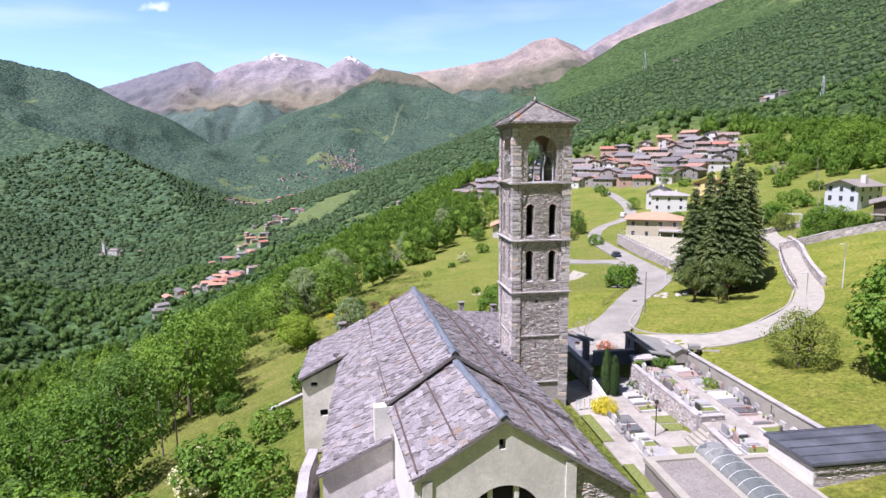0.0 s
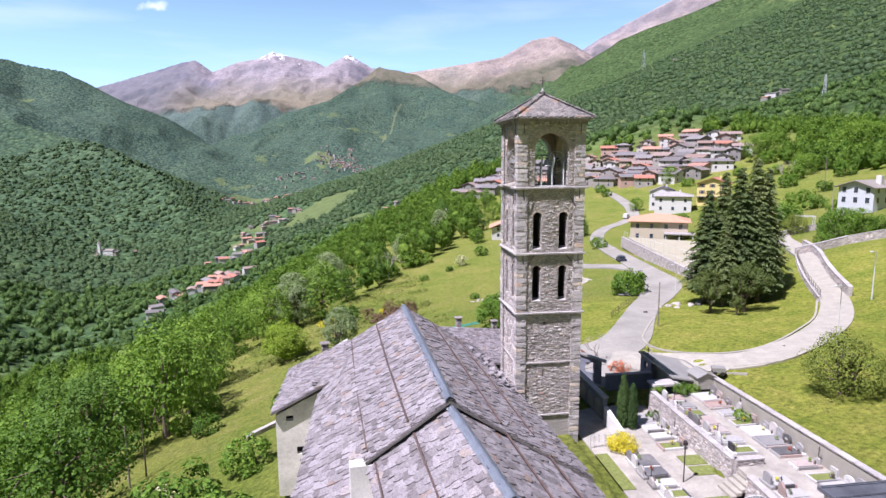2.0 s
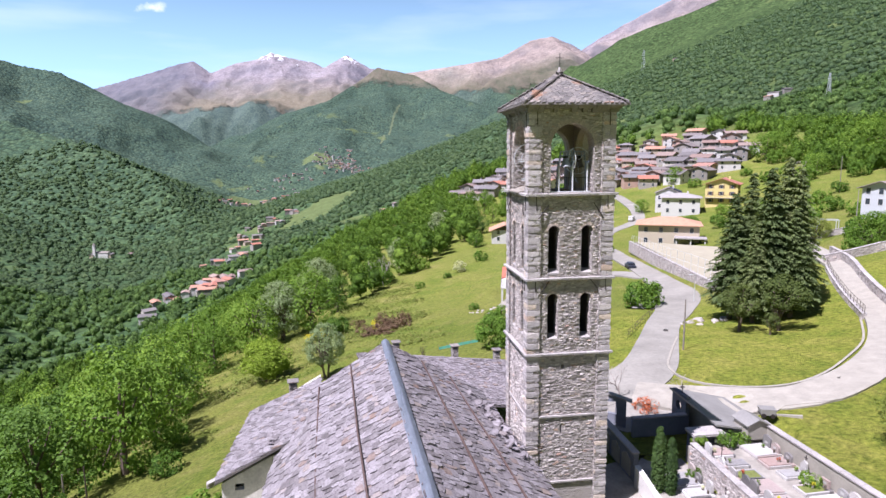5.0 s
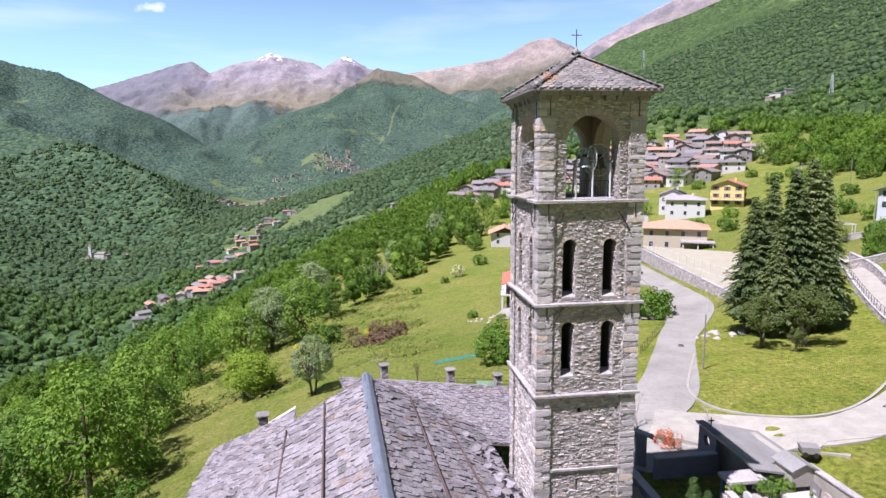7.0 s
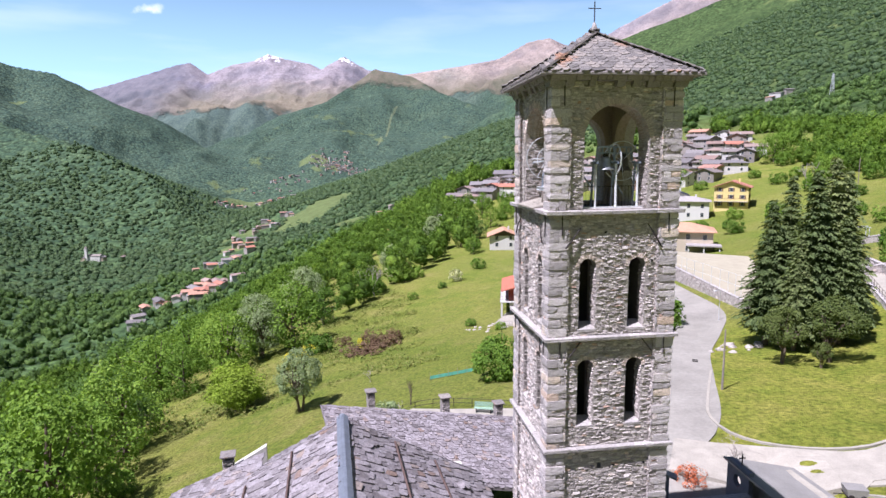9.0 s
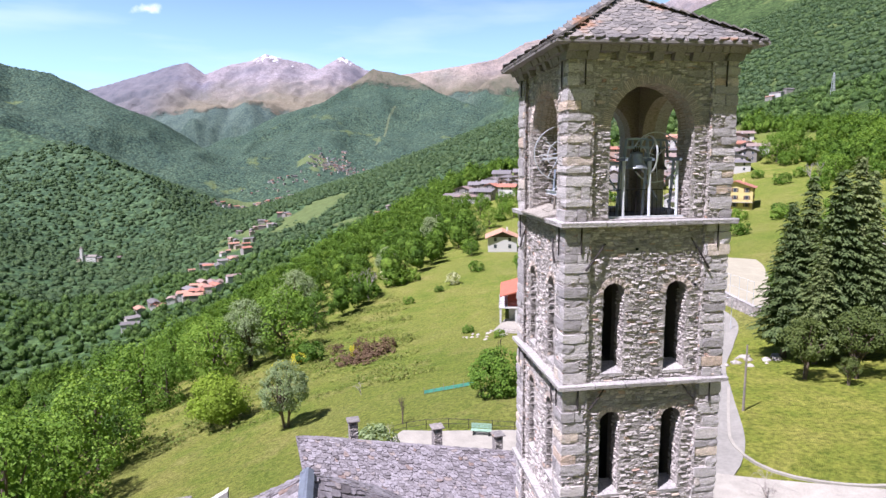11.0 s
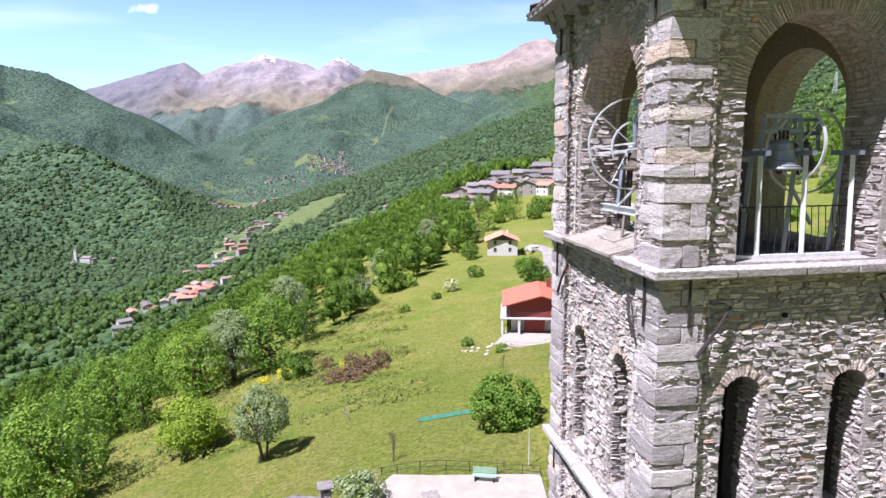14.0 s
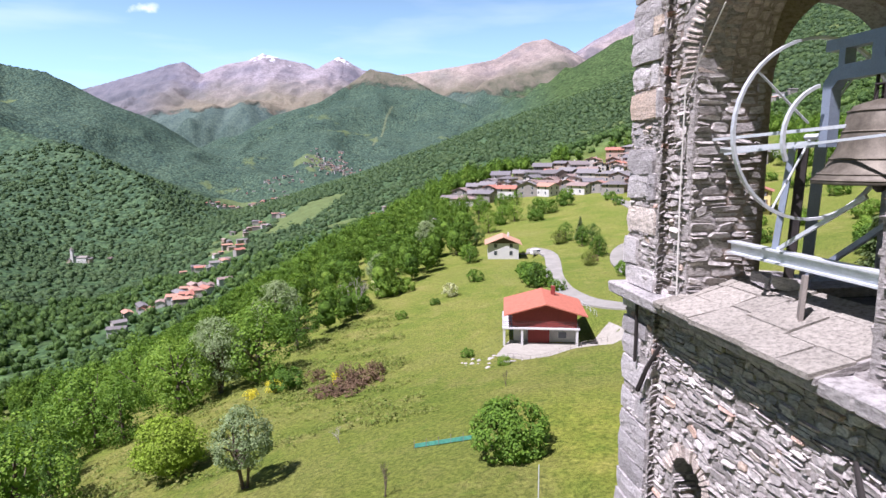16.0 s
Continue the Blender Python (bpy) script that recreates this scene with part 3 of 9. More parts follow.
def stone_field(u0, u1, v0, v1, hmin, hmax, lmin, lmax, place, keep=None, seed=1, proud=0.035, gap=0.010, ring_in=0.84, box_like=0.45, wave=0.0):
    """Rough coursed rubble: joined stones with uneven outlines. place(u, v, w) sets a corner in space, w outwards."""
    g = random.Random(seed)
    verts, faces = [], []
    v = v0
    while v < v1 - 0.02:
        h = min(g.uniform(hmin, hmax), v1 - v)
        u = u0 - g.uniform(0, lmin)
        while u < u1:
            ln = g.uniform(lmin, lmax)
            a, b = max(u, u0), min(u + ln, u1)
            u += ln
            if b - a < 0.03 or h < 0.025:
                continue
            if keep and not keep((a + b) / 2, v + h / 2, (b - a) / 2, h / 2):
                continue
            # a thick course is here and there filled with two thin stones
            cut = g.uniform(0.35, 0.65) if h > 0.07 and g.random() < 0.3 else 1.0
            for low, high in ((0.0, cut), (cut, 1.0)):
                if high - low < 0.01:
                    continue
                cu, cv = (a + b) / 2, v + h * (low + high) / 2
                hu, hv = (b - a) / 2 - gap / 2, h * (high - low) / 2 - gap / 2
                d = proud * g.uniform(0.15, 1.35)
                tilt = g.uniform(-0.5, 0.5) * hv
                slope = g.uniform(-0.5, 0.5) * d
                lift = wave * math.sin(cu * 2.3 + seed + cv * 0.9) + wave * 0.6 * math.sin(cu * 6.1 - cv * 2.0)
                k = len(verts)
                n = 8
                for ring, (s, w) in enumerate(((1.0, -0.03), (ring_in, d))):
                    for q in range(n):
                        an = math.pi / 4 * q + 0.39
                        cx = math.copysign(abs(math.cos(an)) ** box_like, math.cos(an))
                        cy = math.copysign(abs(math.sin(an)) ** box_like, math.sin(an))
                        j = 1 + g.uniform(-0.24, 0.15)
                        uu = cu + hu * s * cx * j * 1.02
                        vv = cv + hv * s * cy * j + tilt * cx + lift
                        verts.append(place(uu, vv, w + (g.uniform(-0.3, 0.3) * d + slope * cy if ring else 0)))
                for q in range(n):
                    faces.append((k + q, k + (q + 1) % n, k + n + (q + 1) % n, k + n + q))
                faces.append(tuple(range(k + n, k + 2 * n)))
        v += h
    return verts, faces


SIDES = {   # u along the face, v up, w outwards
    "front": lambda u, v, w: (u, TW0 - w, v),
    "left": lambda u, v, w: (TW0 - w, TW0 + TW1 - u, v),
    "back": lambda u, v, w: (TW0 + TW1 - u, TW1 + w, v),
    "right": lambda u, v, w: (TW1 + w, u, v),
}

WINDOWS = [(12.45, 14.84, 0.33), (8.60, 10.94, 0.32)]   # sill, springing, half width
WIN_C = (1.70, 3.64)
ARCH = (2.69, 1.24, 17.02, 19.56)                        # belfry: centre, half width, sill, springing
ARCHES = {"front": ARCH, "back": (MID, 1.22, 17.02, 19.46), "left": (2.71, 1.27, 17.02, 19.58), "right": (MID, 1.22, 17.02, 19.46)}


def openings(side):
    out = []
    if side in ("front", "left"):
        for sill, spring, half in WINDOWS:
            out += [arch_loop(c, half, sill, spring, 8) for c in WIN_C]
    out.append(arch_loop(*ARCHES[side], 18))
    if side in ("front", "left"):
        out.append([(2.26, 6.78), (2.44, 6.78), (2.44, 7.02), (2.26, 7.02)])
        out.append([(2.27, 2.75), (2.37, 2.75), (2.37, 3.35), (2.27, 3.35)])
    return out


def clear_of(side, extra=0.0):
    """Whether a stone lies clear of the openings and their arch rings."""
    c0, half0, sill0, spring0 = ARCHES[side]

    def keep(cu, cv, hu, hv):
        for sill, spring, half in WINDOWS:
            for c in WIN_C:
                ring = 0.15
                if sill - 0.02 < cv < spring and abs(cu - c) < half + hu * 0.8:
                    return False
                if cv >= spring and math.hypot(cu - c, cv - spring) < half + ring + hv:
                    return False
        if sill0 - 0.05 < cv < spring0 and abs(cu - c0) < half0 + hu * 0.7:
            return False
        if cv >= spring0 and math.hypot(cu - c0, cv - spring0) < half0 + 0.26 + hv:
            return False
        if side in ("front", "left") and ((abs(cu - 2.35) < 0.1 + hu * 0.7 and abs(cv - 6.9) < 0.14 + hv * 0.5) or (abs(cu - 2.32) < 0.06 + hu * 0.7 and abs(cv - 3.05) < 0.32)):
            return False
        return True

    return keep


def voussoirs(tower, side, c, spring, r0, r1, n, w0, seed):
    """A ring of thin wedge stones round an arch."""
    g = random.Random(seed)
    place = SIDES[side]
    for k in range(n):
        verts, faces, q = [], [], 0
        a, b = math.pi * (k + g.uniform(0.0, 0.12)) / n, math.pi * (k + g.uniform(0.88, 1.0)) / n
        ro = r1 * g.uniform(0.93, 1.05)
        d = g.uniform(0.005, 0.04)
        for w, sh in ((w0 - 0.1, 0.0), (w0 + d, 0.01)):
            for an, rr in ((a + sh, r0 + 0.005), (b - sh, r0 + 0.005), (b - sh, ro), (a + sh, ro)):
                verts.append(place(c + rr * math.cos(an), spring + rr * math.sin(an), w))
        faces += [(q + 4, q + 5, q + 6, q + 7), (q, q + 1, q + 5, q + 4), (q + 1, q + 2, q + 6, q + 5), (q + 2, q + 3, q + 7, q + 6), (q + 3, q, q + 4, q + 7)]
        part("voussoir", (verts, faces), M_VOUSS, tower)


def block_variants(count, seed):
    """Unit blocks with worn, uneven edges, shared by many quoins."""
    g = random.Random(seed)
    out = []
    for k in range(count):
        bm = bmesh.new()
        add_box(bm, -0.5, 0.5, -0.5, 0.5, -0.5, 0.5)
        bmesh.ops.subdivide_edges(bm, edges=bm.edges[:], cuts=1, use_grid_fill=True)
        for v in bm.verts:
            corner = sum(abs(c) > 0.4 for c in v.co)
            if corner == 3:
                v.co *= g.uniform(0.91, 0.985)
            elif corner == 2:
                v.co *= g.uniform(0.965, 1.0)
            v.co += Vector((g.uniform(-0.007, 0.007), g.uniform(-0.007, 0.007), g.uniform(-0.05, 0.05)))
        me = bpy.data.meshes.new("quoin")
        bm.to_mesh(me)
        bm.free()
        me.materials.append(M_QUOIN)
        out.append(me)
    return out


def build_tower():
    tower = thing("bell_tower", "tall square romanesque bell tower of grey rubble stone with dressed corners", "bell tower")
    # walls: inner plates with the openings, set back behind the pilasters
    for side in SIDES:
        pl = SIDES[side]
        a, b = (TW0 + REC, TW1 - REC) if side in ("front", "back") else (TW0 + REC + THICK, TW1 - REC - THICK)
        core = pierced([(a, BASE), (b, BASE), (b, EAVE - 0.1), (a, EAVE - 0.1)], openings(side), THICK * 0.5, lambda u, v, w, pl=pl: pl(u, v, -REC - w))
        part("wall", core, M_MORTAR, tower)
        holes = openings(side)
        split = C1 - 0.1
        # added lining below the belfry, interior shade put into its colour
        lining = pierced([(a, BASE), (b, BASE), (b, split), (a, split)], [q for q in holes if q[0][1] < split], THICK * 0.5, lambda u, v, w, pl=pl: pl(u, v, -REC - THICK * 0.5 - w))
        part("wall_lining", lining, M_INNER_SHADE, tower, "inner masonry darkened for interior shade")
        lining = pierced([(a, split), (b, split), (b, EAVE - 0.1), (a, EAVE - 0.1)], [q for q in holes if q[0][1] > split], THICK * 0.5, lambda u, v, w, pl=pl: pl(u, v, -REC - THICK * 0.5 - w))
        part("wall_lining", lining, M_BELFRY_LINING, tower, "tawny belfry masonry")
        if side in ("front", "left"):
            for v0, v1, h0, h1, l0, l1 in ((-0.5, C3 - 0.15, 0.07, 0.16, 0.12, 0.38), (C3, C2 - 0.15, 0.045, 0.125, 0.08, 0.31), (C2, EAVE - 0.15, 0.04, 0.115, 0.07, 0.29)):
                rub = stone_field(TW0 + PIL - 0.02, TW1 - PIL + 0.02, v0, v1, h0, h1, l0, l1, lambda u, v, w, pl=pl: pl(u, v, w - REC), clear_of(side), seed=11 if side == "front" else 12, proud=0.032, gap=0.007, ring_in=0.90, box_like=0.46, wave=0.022)
                tagged(part("rubble_stones", rub, M_RUBBLE, tower), kind="stuff")
        k = 0
        for sill, spring, half in WINDOWS:
            for c in WIN_C:
                k += 1
                if side in ("front", "left"):
                    voussoirs(tower, side, c, spring, half, half + 0.16, 23, -REC, 20 + k)
                    bm = pierced([(c - half - 0.04, sill - 0.07), (c + half + 0.04, sill - 0.07), (c + half + 0.04, sill + 0.015), (c - half - 0.04, sill + 0.015)], [], THICK * 0.8, lambda u, v, w, pl=pl, sill=sill: pl(u, v + (w * 0.22 if v > sill else 0), 0.03 - REC - w))
                    part("window_sill", bm, M_COURSE, tower, "pale sloping stone sill")
        if side in ("front", "left"):
            c0, half0, sill0, spring0 = ARCHES[side]
            voussoirs(tower, side, c0, spring0, half0, half0 + 0.26, 80, -REC, 60)
        # stones of the jambs and soffits inside the openings
        if side in ("front", "left"):
            c0, half0, sill0, spring0 = ARCHES[side]
            for sgn in (-1, 1):
                jam = stone_field(0.0, THICK, sill0, spring0, 0.05, 0.14, 0.12, 0.45, lambda u, v, w, pl=pl, c0=c0, sgn=sgn, half0=half0: pl(c0 + sgn * (half0 - w), v, -REC - u), seed=31 + sgn, proud=0.03, gap=0.012, ring_in=0.86)
                tagged(part("jamb_stones", jam, M_RUBBLE, tower), kind="stuff")
            sof = stone_field(0.0, math.pi * half0, 0.0, THICK, 0.12, 0.3, 0.07, 0.16, lambda u, v, w, pl=pl, c0=c0, half0=half0, spring0=spring0: pl(c0 + (half0 - w) * math.cos(u / half0), spring0 + (half0 - w) * math.sin(u / half0), -REC - v), seed=37, proud=0.012, gap=0.01)
            tagged(part("soffit_stones", sof, M_INNER_STONE, tower), kind="stuff")
            for sill, spring, half in WINDOWS:
                for c in WIN_C:
                    for sgn in (-1, 1):
                        jam = stone_field(0.0, 0.55, sill, spring, 0.05, 0.11, 0.12, 0.3, lambda u, v, w, pl=pl, c=c, half=half, sgn=sgn: pl(c + sgn * (half - w), v, -REC - u), seed=41 + sgn, proud=0.03)
                        tagged(part("jamb_stones", jam, M_RUBBLE, tower), kind="stuff")
    # pilaster cores
    for x0, x1 in ((TW0 + 0.03, TW0 + PIL - 0.02), (TW1 - PIL + 0.02, TW1 - 0.03)):
        for y0, y1 in ((TW0 + 0.03, TW0 + PIL - 0.02), (TW1 - PIL + 0.02, TW1 - 0.03)):
            part("pilaster", box(x0, x1, y0, y1, BASE, EAVE - 0.12), M_MORTAR, tower)
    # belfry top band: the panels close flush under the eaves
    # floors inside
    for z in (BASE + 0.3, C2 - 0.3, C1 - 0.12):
        part("floor_slab", box(TW0 + REC + THICK - 0.02, TW1 - REC - THICK + 0.02, TW0 + REC + THICK - 0.02, TW1 - REC - THICK + 0.02, z - 0.18, z), M_INNER_SHADE, tower)
    part("ceiling_slab", box(TW0 + 0.2, TW1 - 0.2, TW0 + 0.2, TW1 - 0.2, EAVE - 0.22, EAVE - 0.11), M_INNER_SHADE, tower)
    # string courses
    for z, th, out in ((C1, 0.16, 0.17), (C2, 0.15, 0.15), (C3, 0.15, 0.14)):
        for side in SIDES:
            pl = SIDES[side]
            g = random.Random(int(z * 10))
            u = TW0 - out
            while u < TW1 + out - 0.05:
                ln = g.uniform(0.7, 1.5)
                e = min(u + ln, TW1 + out)
                if TW1 + out - e < 0.35:
                    e = TW1 + out
                j = g.uniform(-0.012, 0.012)
                vs = [pl(a, b, c) for a, b, c in ((u + 0.004, z - th, out + j - 0.02), (e - 0.004, z - th, out + j - 0.02), (e - 0.004, z - th, -0.95), (u + 0.004, z - th, -0.95),
                                                  (u + 0.004, z - 0.02 + j, out + j), (e - 0.004, z - 0.02 + j, out + j), (e - 0.004, z + 0.0, -0.95), (u + 0.004, z + 0.0, -0.95))]
                fs = [(3, 2, 1, 0), (4, 5, 6, 7), (0, 1, 5, 4), (1, 2, 6, 5), (2, 3, 7, 6), (3, 0, 4, 7)]
                bm = bmesh.new()
                bv = [bm.verts.new(v) for v in vs]
                for f in fs:
                    bm.faces.new([bv[q] for q in f])
                bmesh.ops.recalc_face_normals(bm, faces=bm.faces[:])
                bmesh.ops.bevel(bm, geom=bm.edges[:], offset=0.018, segments=1, affect="EDGES")
                part("string_course", bm, M_COURSE, tower, "pale dressed stone slab")
                u = e
    for side in ("front", "left"):
        pl = SIDES[side]
        for z in (3.95, -0.2):
            bm = pierced([(TW0 + PIL, z - 0.10), (TW1 - PIL, z - 0.10), (TW1 - PIL, z), (TW0 + PIL, z)], [], 0.16, lambda u, v, w, pl=pl: pl(u, v, -0.01 - w))
            part("string_course", bm, M_COURSE, tower)
    # quoins, course by course; the corner towards the nave front is nearest
    variants = block_variants(8, 3)
    g = random.Random(8)
    for cx, sx, cy, sy, zlo in ((TW0, 1, TW0, 1, -0.5), (TW1, -1, TW0, 1, -2.0), (TW0, 1, TW1, -1, 4.0)):
        z, flip = zlo, 0
        while z < EAVE - 0.2:
            h = g.uniform(0.19, 0.37)
            for c in (C1, C2, C3):
                if z < c - 0.16 < z + h + 0.1:
                    h = c - 0.16 - z
                elif c - 0.17 <= z < c:
                    z = c
            h = min(h, EAVE - 0.13 - z)
            if h < 0.06:
                z += max(h, 0.02)
                continue
            wx = PIL * (g.uniform(0.85, 1.0) if flip else g.uniform(0.42, 0.72))
            wy = PIL * (g.uniform(0.42, 0.72) if flip else g.uniform(0.85, 1.0))
            out = g.uniform(0.005, 0.03)
            spans = [(0, wx, 0, wy)]
            if wx < PIL - 0.05 and g.random() < 0.55:
                spans.append((wx, wx + (PIL - wx) * g.uniform(0.6, 1.0), 0, 0.3))
            if wy < PIL - 0.05 and g.random() < 0.55:
                spans.append((0, 0.3, wy, wy + (PIL - wy) * g.uniform(0.6, 1.0)))
            for a, b, c, d in spans:
                ob = new("quoin", g.choice(variants))
                ob.parent = tower
                j = g.uniform(-0.015, 0.01)
                xs = sorted((cx + sx * (a - (out + j if a == 0 else 0) + 0.004), cx + sx * (b - 0.004)))
                ys = sorted((cy + sy * (c - (out + j if c == 0 else 0) + 0.004), cy + sy * (d - 0.004)))
                ob.location = ((xs[0] + xs[1]) / 2, (ys[0] + ys[1]) / 2, z + h / 2)
                ob.scale = (xs[1] - xs[0], ys[1] - ys[0], h * g.uniform(0.93, 1.02))
            z += h
            if g.random() < 0.33:
                z += g.uniform(0.05, 0.12)
            flip = 1 - flip
    # small stones between the dressed blocks
    for side, u0 in (("front", TW0), ("front", TW1 - PIL), ("left", TW0), ("left", TW1 - PIL)):
        pl = SIDES[side]
        fill = stone_field(u0 + 0.02, u0 + PIL - 0.02, -0.5, EAVE - 0.15, 0.035, 0.09, 0.07, 0.22, lambda u, v, w, pl=pl: pl(u, v, w - 0.045), lambda cu, cv, hu, hv: all(abs(cv - c + 0.08) > 0.1 for c in (C1, C2, C3)), seed=int(70 + u0 * 9), proud=0.03, gap=0.012)
        tagged(part("rubble_stones", fill, M_RUBBLE, tower), kind="stuff")
    for side, ue, sgn in (("front", TW0 + PIL, -1), ("left", TW1 - PIL, -1), ("front", TW1 - PIL, 1), ("left", TW0 + PIL, 1)):
        pl = SIDES[side]
        ret = stone_field(0.01, REC, -0.5, EAVE - 0.15, 0.05, 0.16, 0.09, 0.2, lambda u, v, w, pl=pl, ue=ue, sgn=sgn: pl(ue + sgn * (0.015 - w), v, -u), lambda cu, cv, hu, hv: all(abs(cv - c + 0.08) > 0.1 for c in (C1, C2, C3)), seed=int(90 + ue * 9), proud=0.02, gap=0.006)
        tagged(part("rubble_stones", ret, M_RUBBLE, tower), kind="stuff")
    # corbelled cornice under the eaves
    for side in ("front", "left", "right", "back"):
        pl = SIDES[side]
        g = random.Random(5)
        u = TW0 - 0.1
        while u < TW1 + 0.05:
            ln = g.uniform(0.20, 0.34)
            for lay, (z0, z1, o0) in enumerate(((EAVE - 0.46, EAVE - 0.26, 0.10), (EAVE - 0.26, EAVE - 0.10, 0.27))):
                if lay == 0 and g.random() < 0.25:
                    continue
                o = o0 + g.uniform(-0.04, 0.04)
                vs = pierced([(u + 0.01, z0), (u + ln - 0.01, z0), (u + ln - 0.01, z1), (u + 0.01, z1)], [], 0.5, lambda a, b, w, pl=pl, o=o, z0=z0, z1=z1: pl(a, b, (o - 0.08 * (z1 - b) / (z1 - z0)) - w))
                part("corbel", vs, M_RUBBLE_DARK_SHADE, tower)
            u += ln
    # slab roof: a plate and courses of slabs
    OV = 0.52
    lo, hi = TW0 - OV, TW1 + OV
    bm = bmesh.new()
    ring0 = [bm.verts.new((x, y, EAVE - 0.10)) for x, y in ((lo, lo), (hi, lo), (hi, hi), (lo, hi))]
    ring1 = [bm.verts.new((x, y, EAVE - 0.03)) for x, y in ((lo, lo), (hi, lo), (hi, hi), (lo, hi))]
    top = bm.verts.new((MID, MID, APEX - 0.07))
    bm.faces.new(ring0[::-1])
    for k in range(4):
        bm.faces.new((ring0[k], ring0[(k + 1) % 4], ring1[(k + 1) % 4], ring1[k]))
        bm.faces.new((ring1[k], ring1[(k + 1) % 4], top))
    part("roof", bm, M_RUBBLE_DARK_SHADE, tower, "low pyramid roof of stone slabs")
    g = random.Random(21)
    rows = 15
    slabs = [me for me in slab_variants(7, 9)]
    half = (hi - lo) / 2
    run, rise = half, APEX - EAVE + 0.03
    pitch = math.atan2(rise, run)
    for face in range(4):
        turn = Matrix.Translation((MID, MID, 0)) @ Matrix.Rotation(face * math.pi / 2, 4, "Z")
        for r in range(rows):
            s0 = r / rows
            width = half * (1 - s0)
            u = -width
            while u < width - 0.04:
                ln = min(g.uniform(0.24, 0.5), width - u)
                if width - (u + ln) < 0.12:
                    ln = width - u
                ob = new("roof_slab", g.choice(slabs))
                ob.parent = tower
                yc = -half * (1 - s0) + 0.2
                zc = EAVE - 0.02 + rise * (s0 + 0.2 / half) + 0.02
                ob.matrix_basis = turn @ Matrix.Translation((u + ln / 2, yc, zc)) @ Matrix.Rotation(pitch - 0.07 + g.uniform(-0.03, 0.03), 4, "X") @ Matrix.Rotation(g.uniform(-0.06, 0.06), 4, "Z") @ Matrix.Diagonal((ln * 1.04, half / rows * 2.3 / math.cos(pitch), 0.05, 1))
                u += ln
    # finial and cross
    fin = part("finial", lathe([(0.20, APEX - 0.12), (0.17, APEX + 0.02), (0.13, APEX + 0.10), (0.13, APEX + 0.2), (0.07, APEX + 0.36), (0.03, APEX + 0.44)], 10), M_COURSE, tower, "pale conical stone finial", True)
    fin.location = (MID, MID, 0)
    cr = tube([(MID, MID, APEX + 0.40), (MID, MID, APEX + 1.22)], 0.022)
    tube([(MID - 0.26, MID, APEX + 0.95), (MID + 0.26, MID, APEX + 0.95)], 0.020, bm=cr)
    part("cross", cr, M_IRON, tower, "thin wrought iron cross")
    # iron tie anchors: diagonal bars on the panels, upright bars on the pilasters
    for side, list_ in (("front", ((1.35, 16.35, 0.75, 15.6), (3.95, 16.45, 4.5, 15.55), (1.45, 12.05, 0.95, 11.45), (3.75, 12.2, 4.25, 11.55))), ("left", ((1.15, 16.4, 0.8, 15.7), (4.05, 16.4, 4.5, 15.75), (4.1, 12.0, 4.5, 11.45)))):
        pl = SIDES[side]
        for a, b, c, d in list_:
            part("tie_anchor", tube([pl(a, b, -0.02), pl((a + c) / 2, (b + d) / 2, 0.06), pl(c, d, 0.08)], 0.022, 6, 0.034), M_IRON, tower, "rusty diagonal iron tie bar")
        for zt in (C1 - 0.18, C2 - 0.18, EAVE - 0.35):
            for u in (0.62, TW0 + TW1 - 0.55):
                part("tie_anchor", tube([pl(u, zt, 0.045), pl(u, zt - g.uniform(0.6, 0.85), 0.045)], 0.022, 6), M_IRON, tower)
    # putlog holes, drawn as small black blocks for the shade inside
    for z in (15.05, 16.15, 11.15, 8.3, 5.0, 6.9, 1.9):
        for u in (1.15, 2.35, 2.95, 4.2):
            if g.random() < 0.35 and clear_of("front")(u, z, 0.12, 0.1):
                part("putlog_hole", pierced([(u - 0.035, z - 0.035), (u + 0.035, z - 0.035), (u + 0.035, z + 0.035), (u - 0.035, z + 0.035)], [], 0.05, lambda a, b, w: SIDES["front"](a, b, 0.05 - REC - w)), M_DARK, tower)
    return tower


def slab_variants(count, seed, mat=None):
    """Unit roof slabs: thin, broken outlines, thickness 1, width and length 1."""
    g = random.Random(seed)
    out = []
    for k in range(count):
        n = 7
        pts = []
        for q in range(n):
            an = 2 * math.pi * (q + 0.5) / n
            cx, cy = math.cos(an), math.sin(an)
            s = 0.5 / max(abs(cx), abs(cy)) * g.uniform(0.86, 1.05)
            pts.append((cx * s, cy * s))
        bm = bmesh.new()
        lo_ = [bm.verts.new((x, y, -0.5)) for x, y in pts]
        hi_ = [bm.verts.new((x * 0.96, y * 0.96, 0.5 + g.uniform(-0.2, 0.2))) for x, y in pts]
        bm.faces.new(hi_)
        for q in range(n):
            bm.faces.new((lo_[q], lo_[(q + 1) % n], hi_[(q + 1) % n], hi_[q]))
        me = bpy.data.meshes.new("roof_slab")
        bm.to_mesh(me)
        bm.free()
        me.materials.append(mat or M_SLAB_RUST)
        out.append(me)
    return out


build_tower()
# ---- church: local x to the right of its axis, y along the axis from the front ----
CH = pose(-5.65, -21.7, 0, 0, 0, 4.34)
GROUND_CH = -6.5


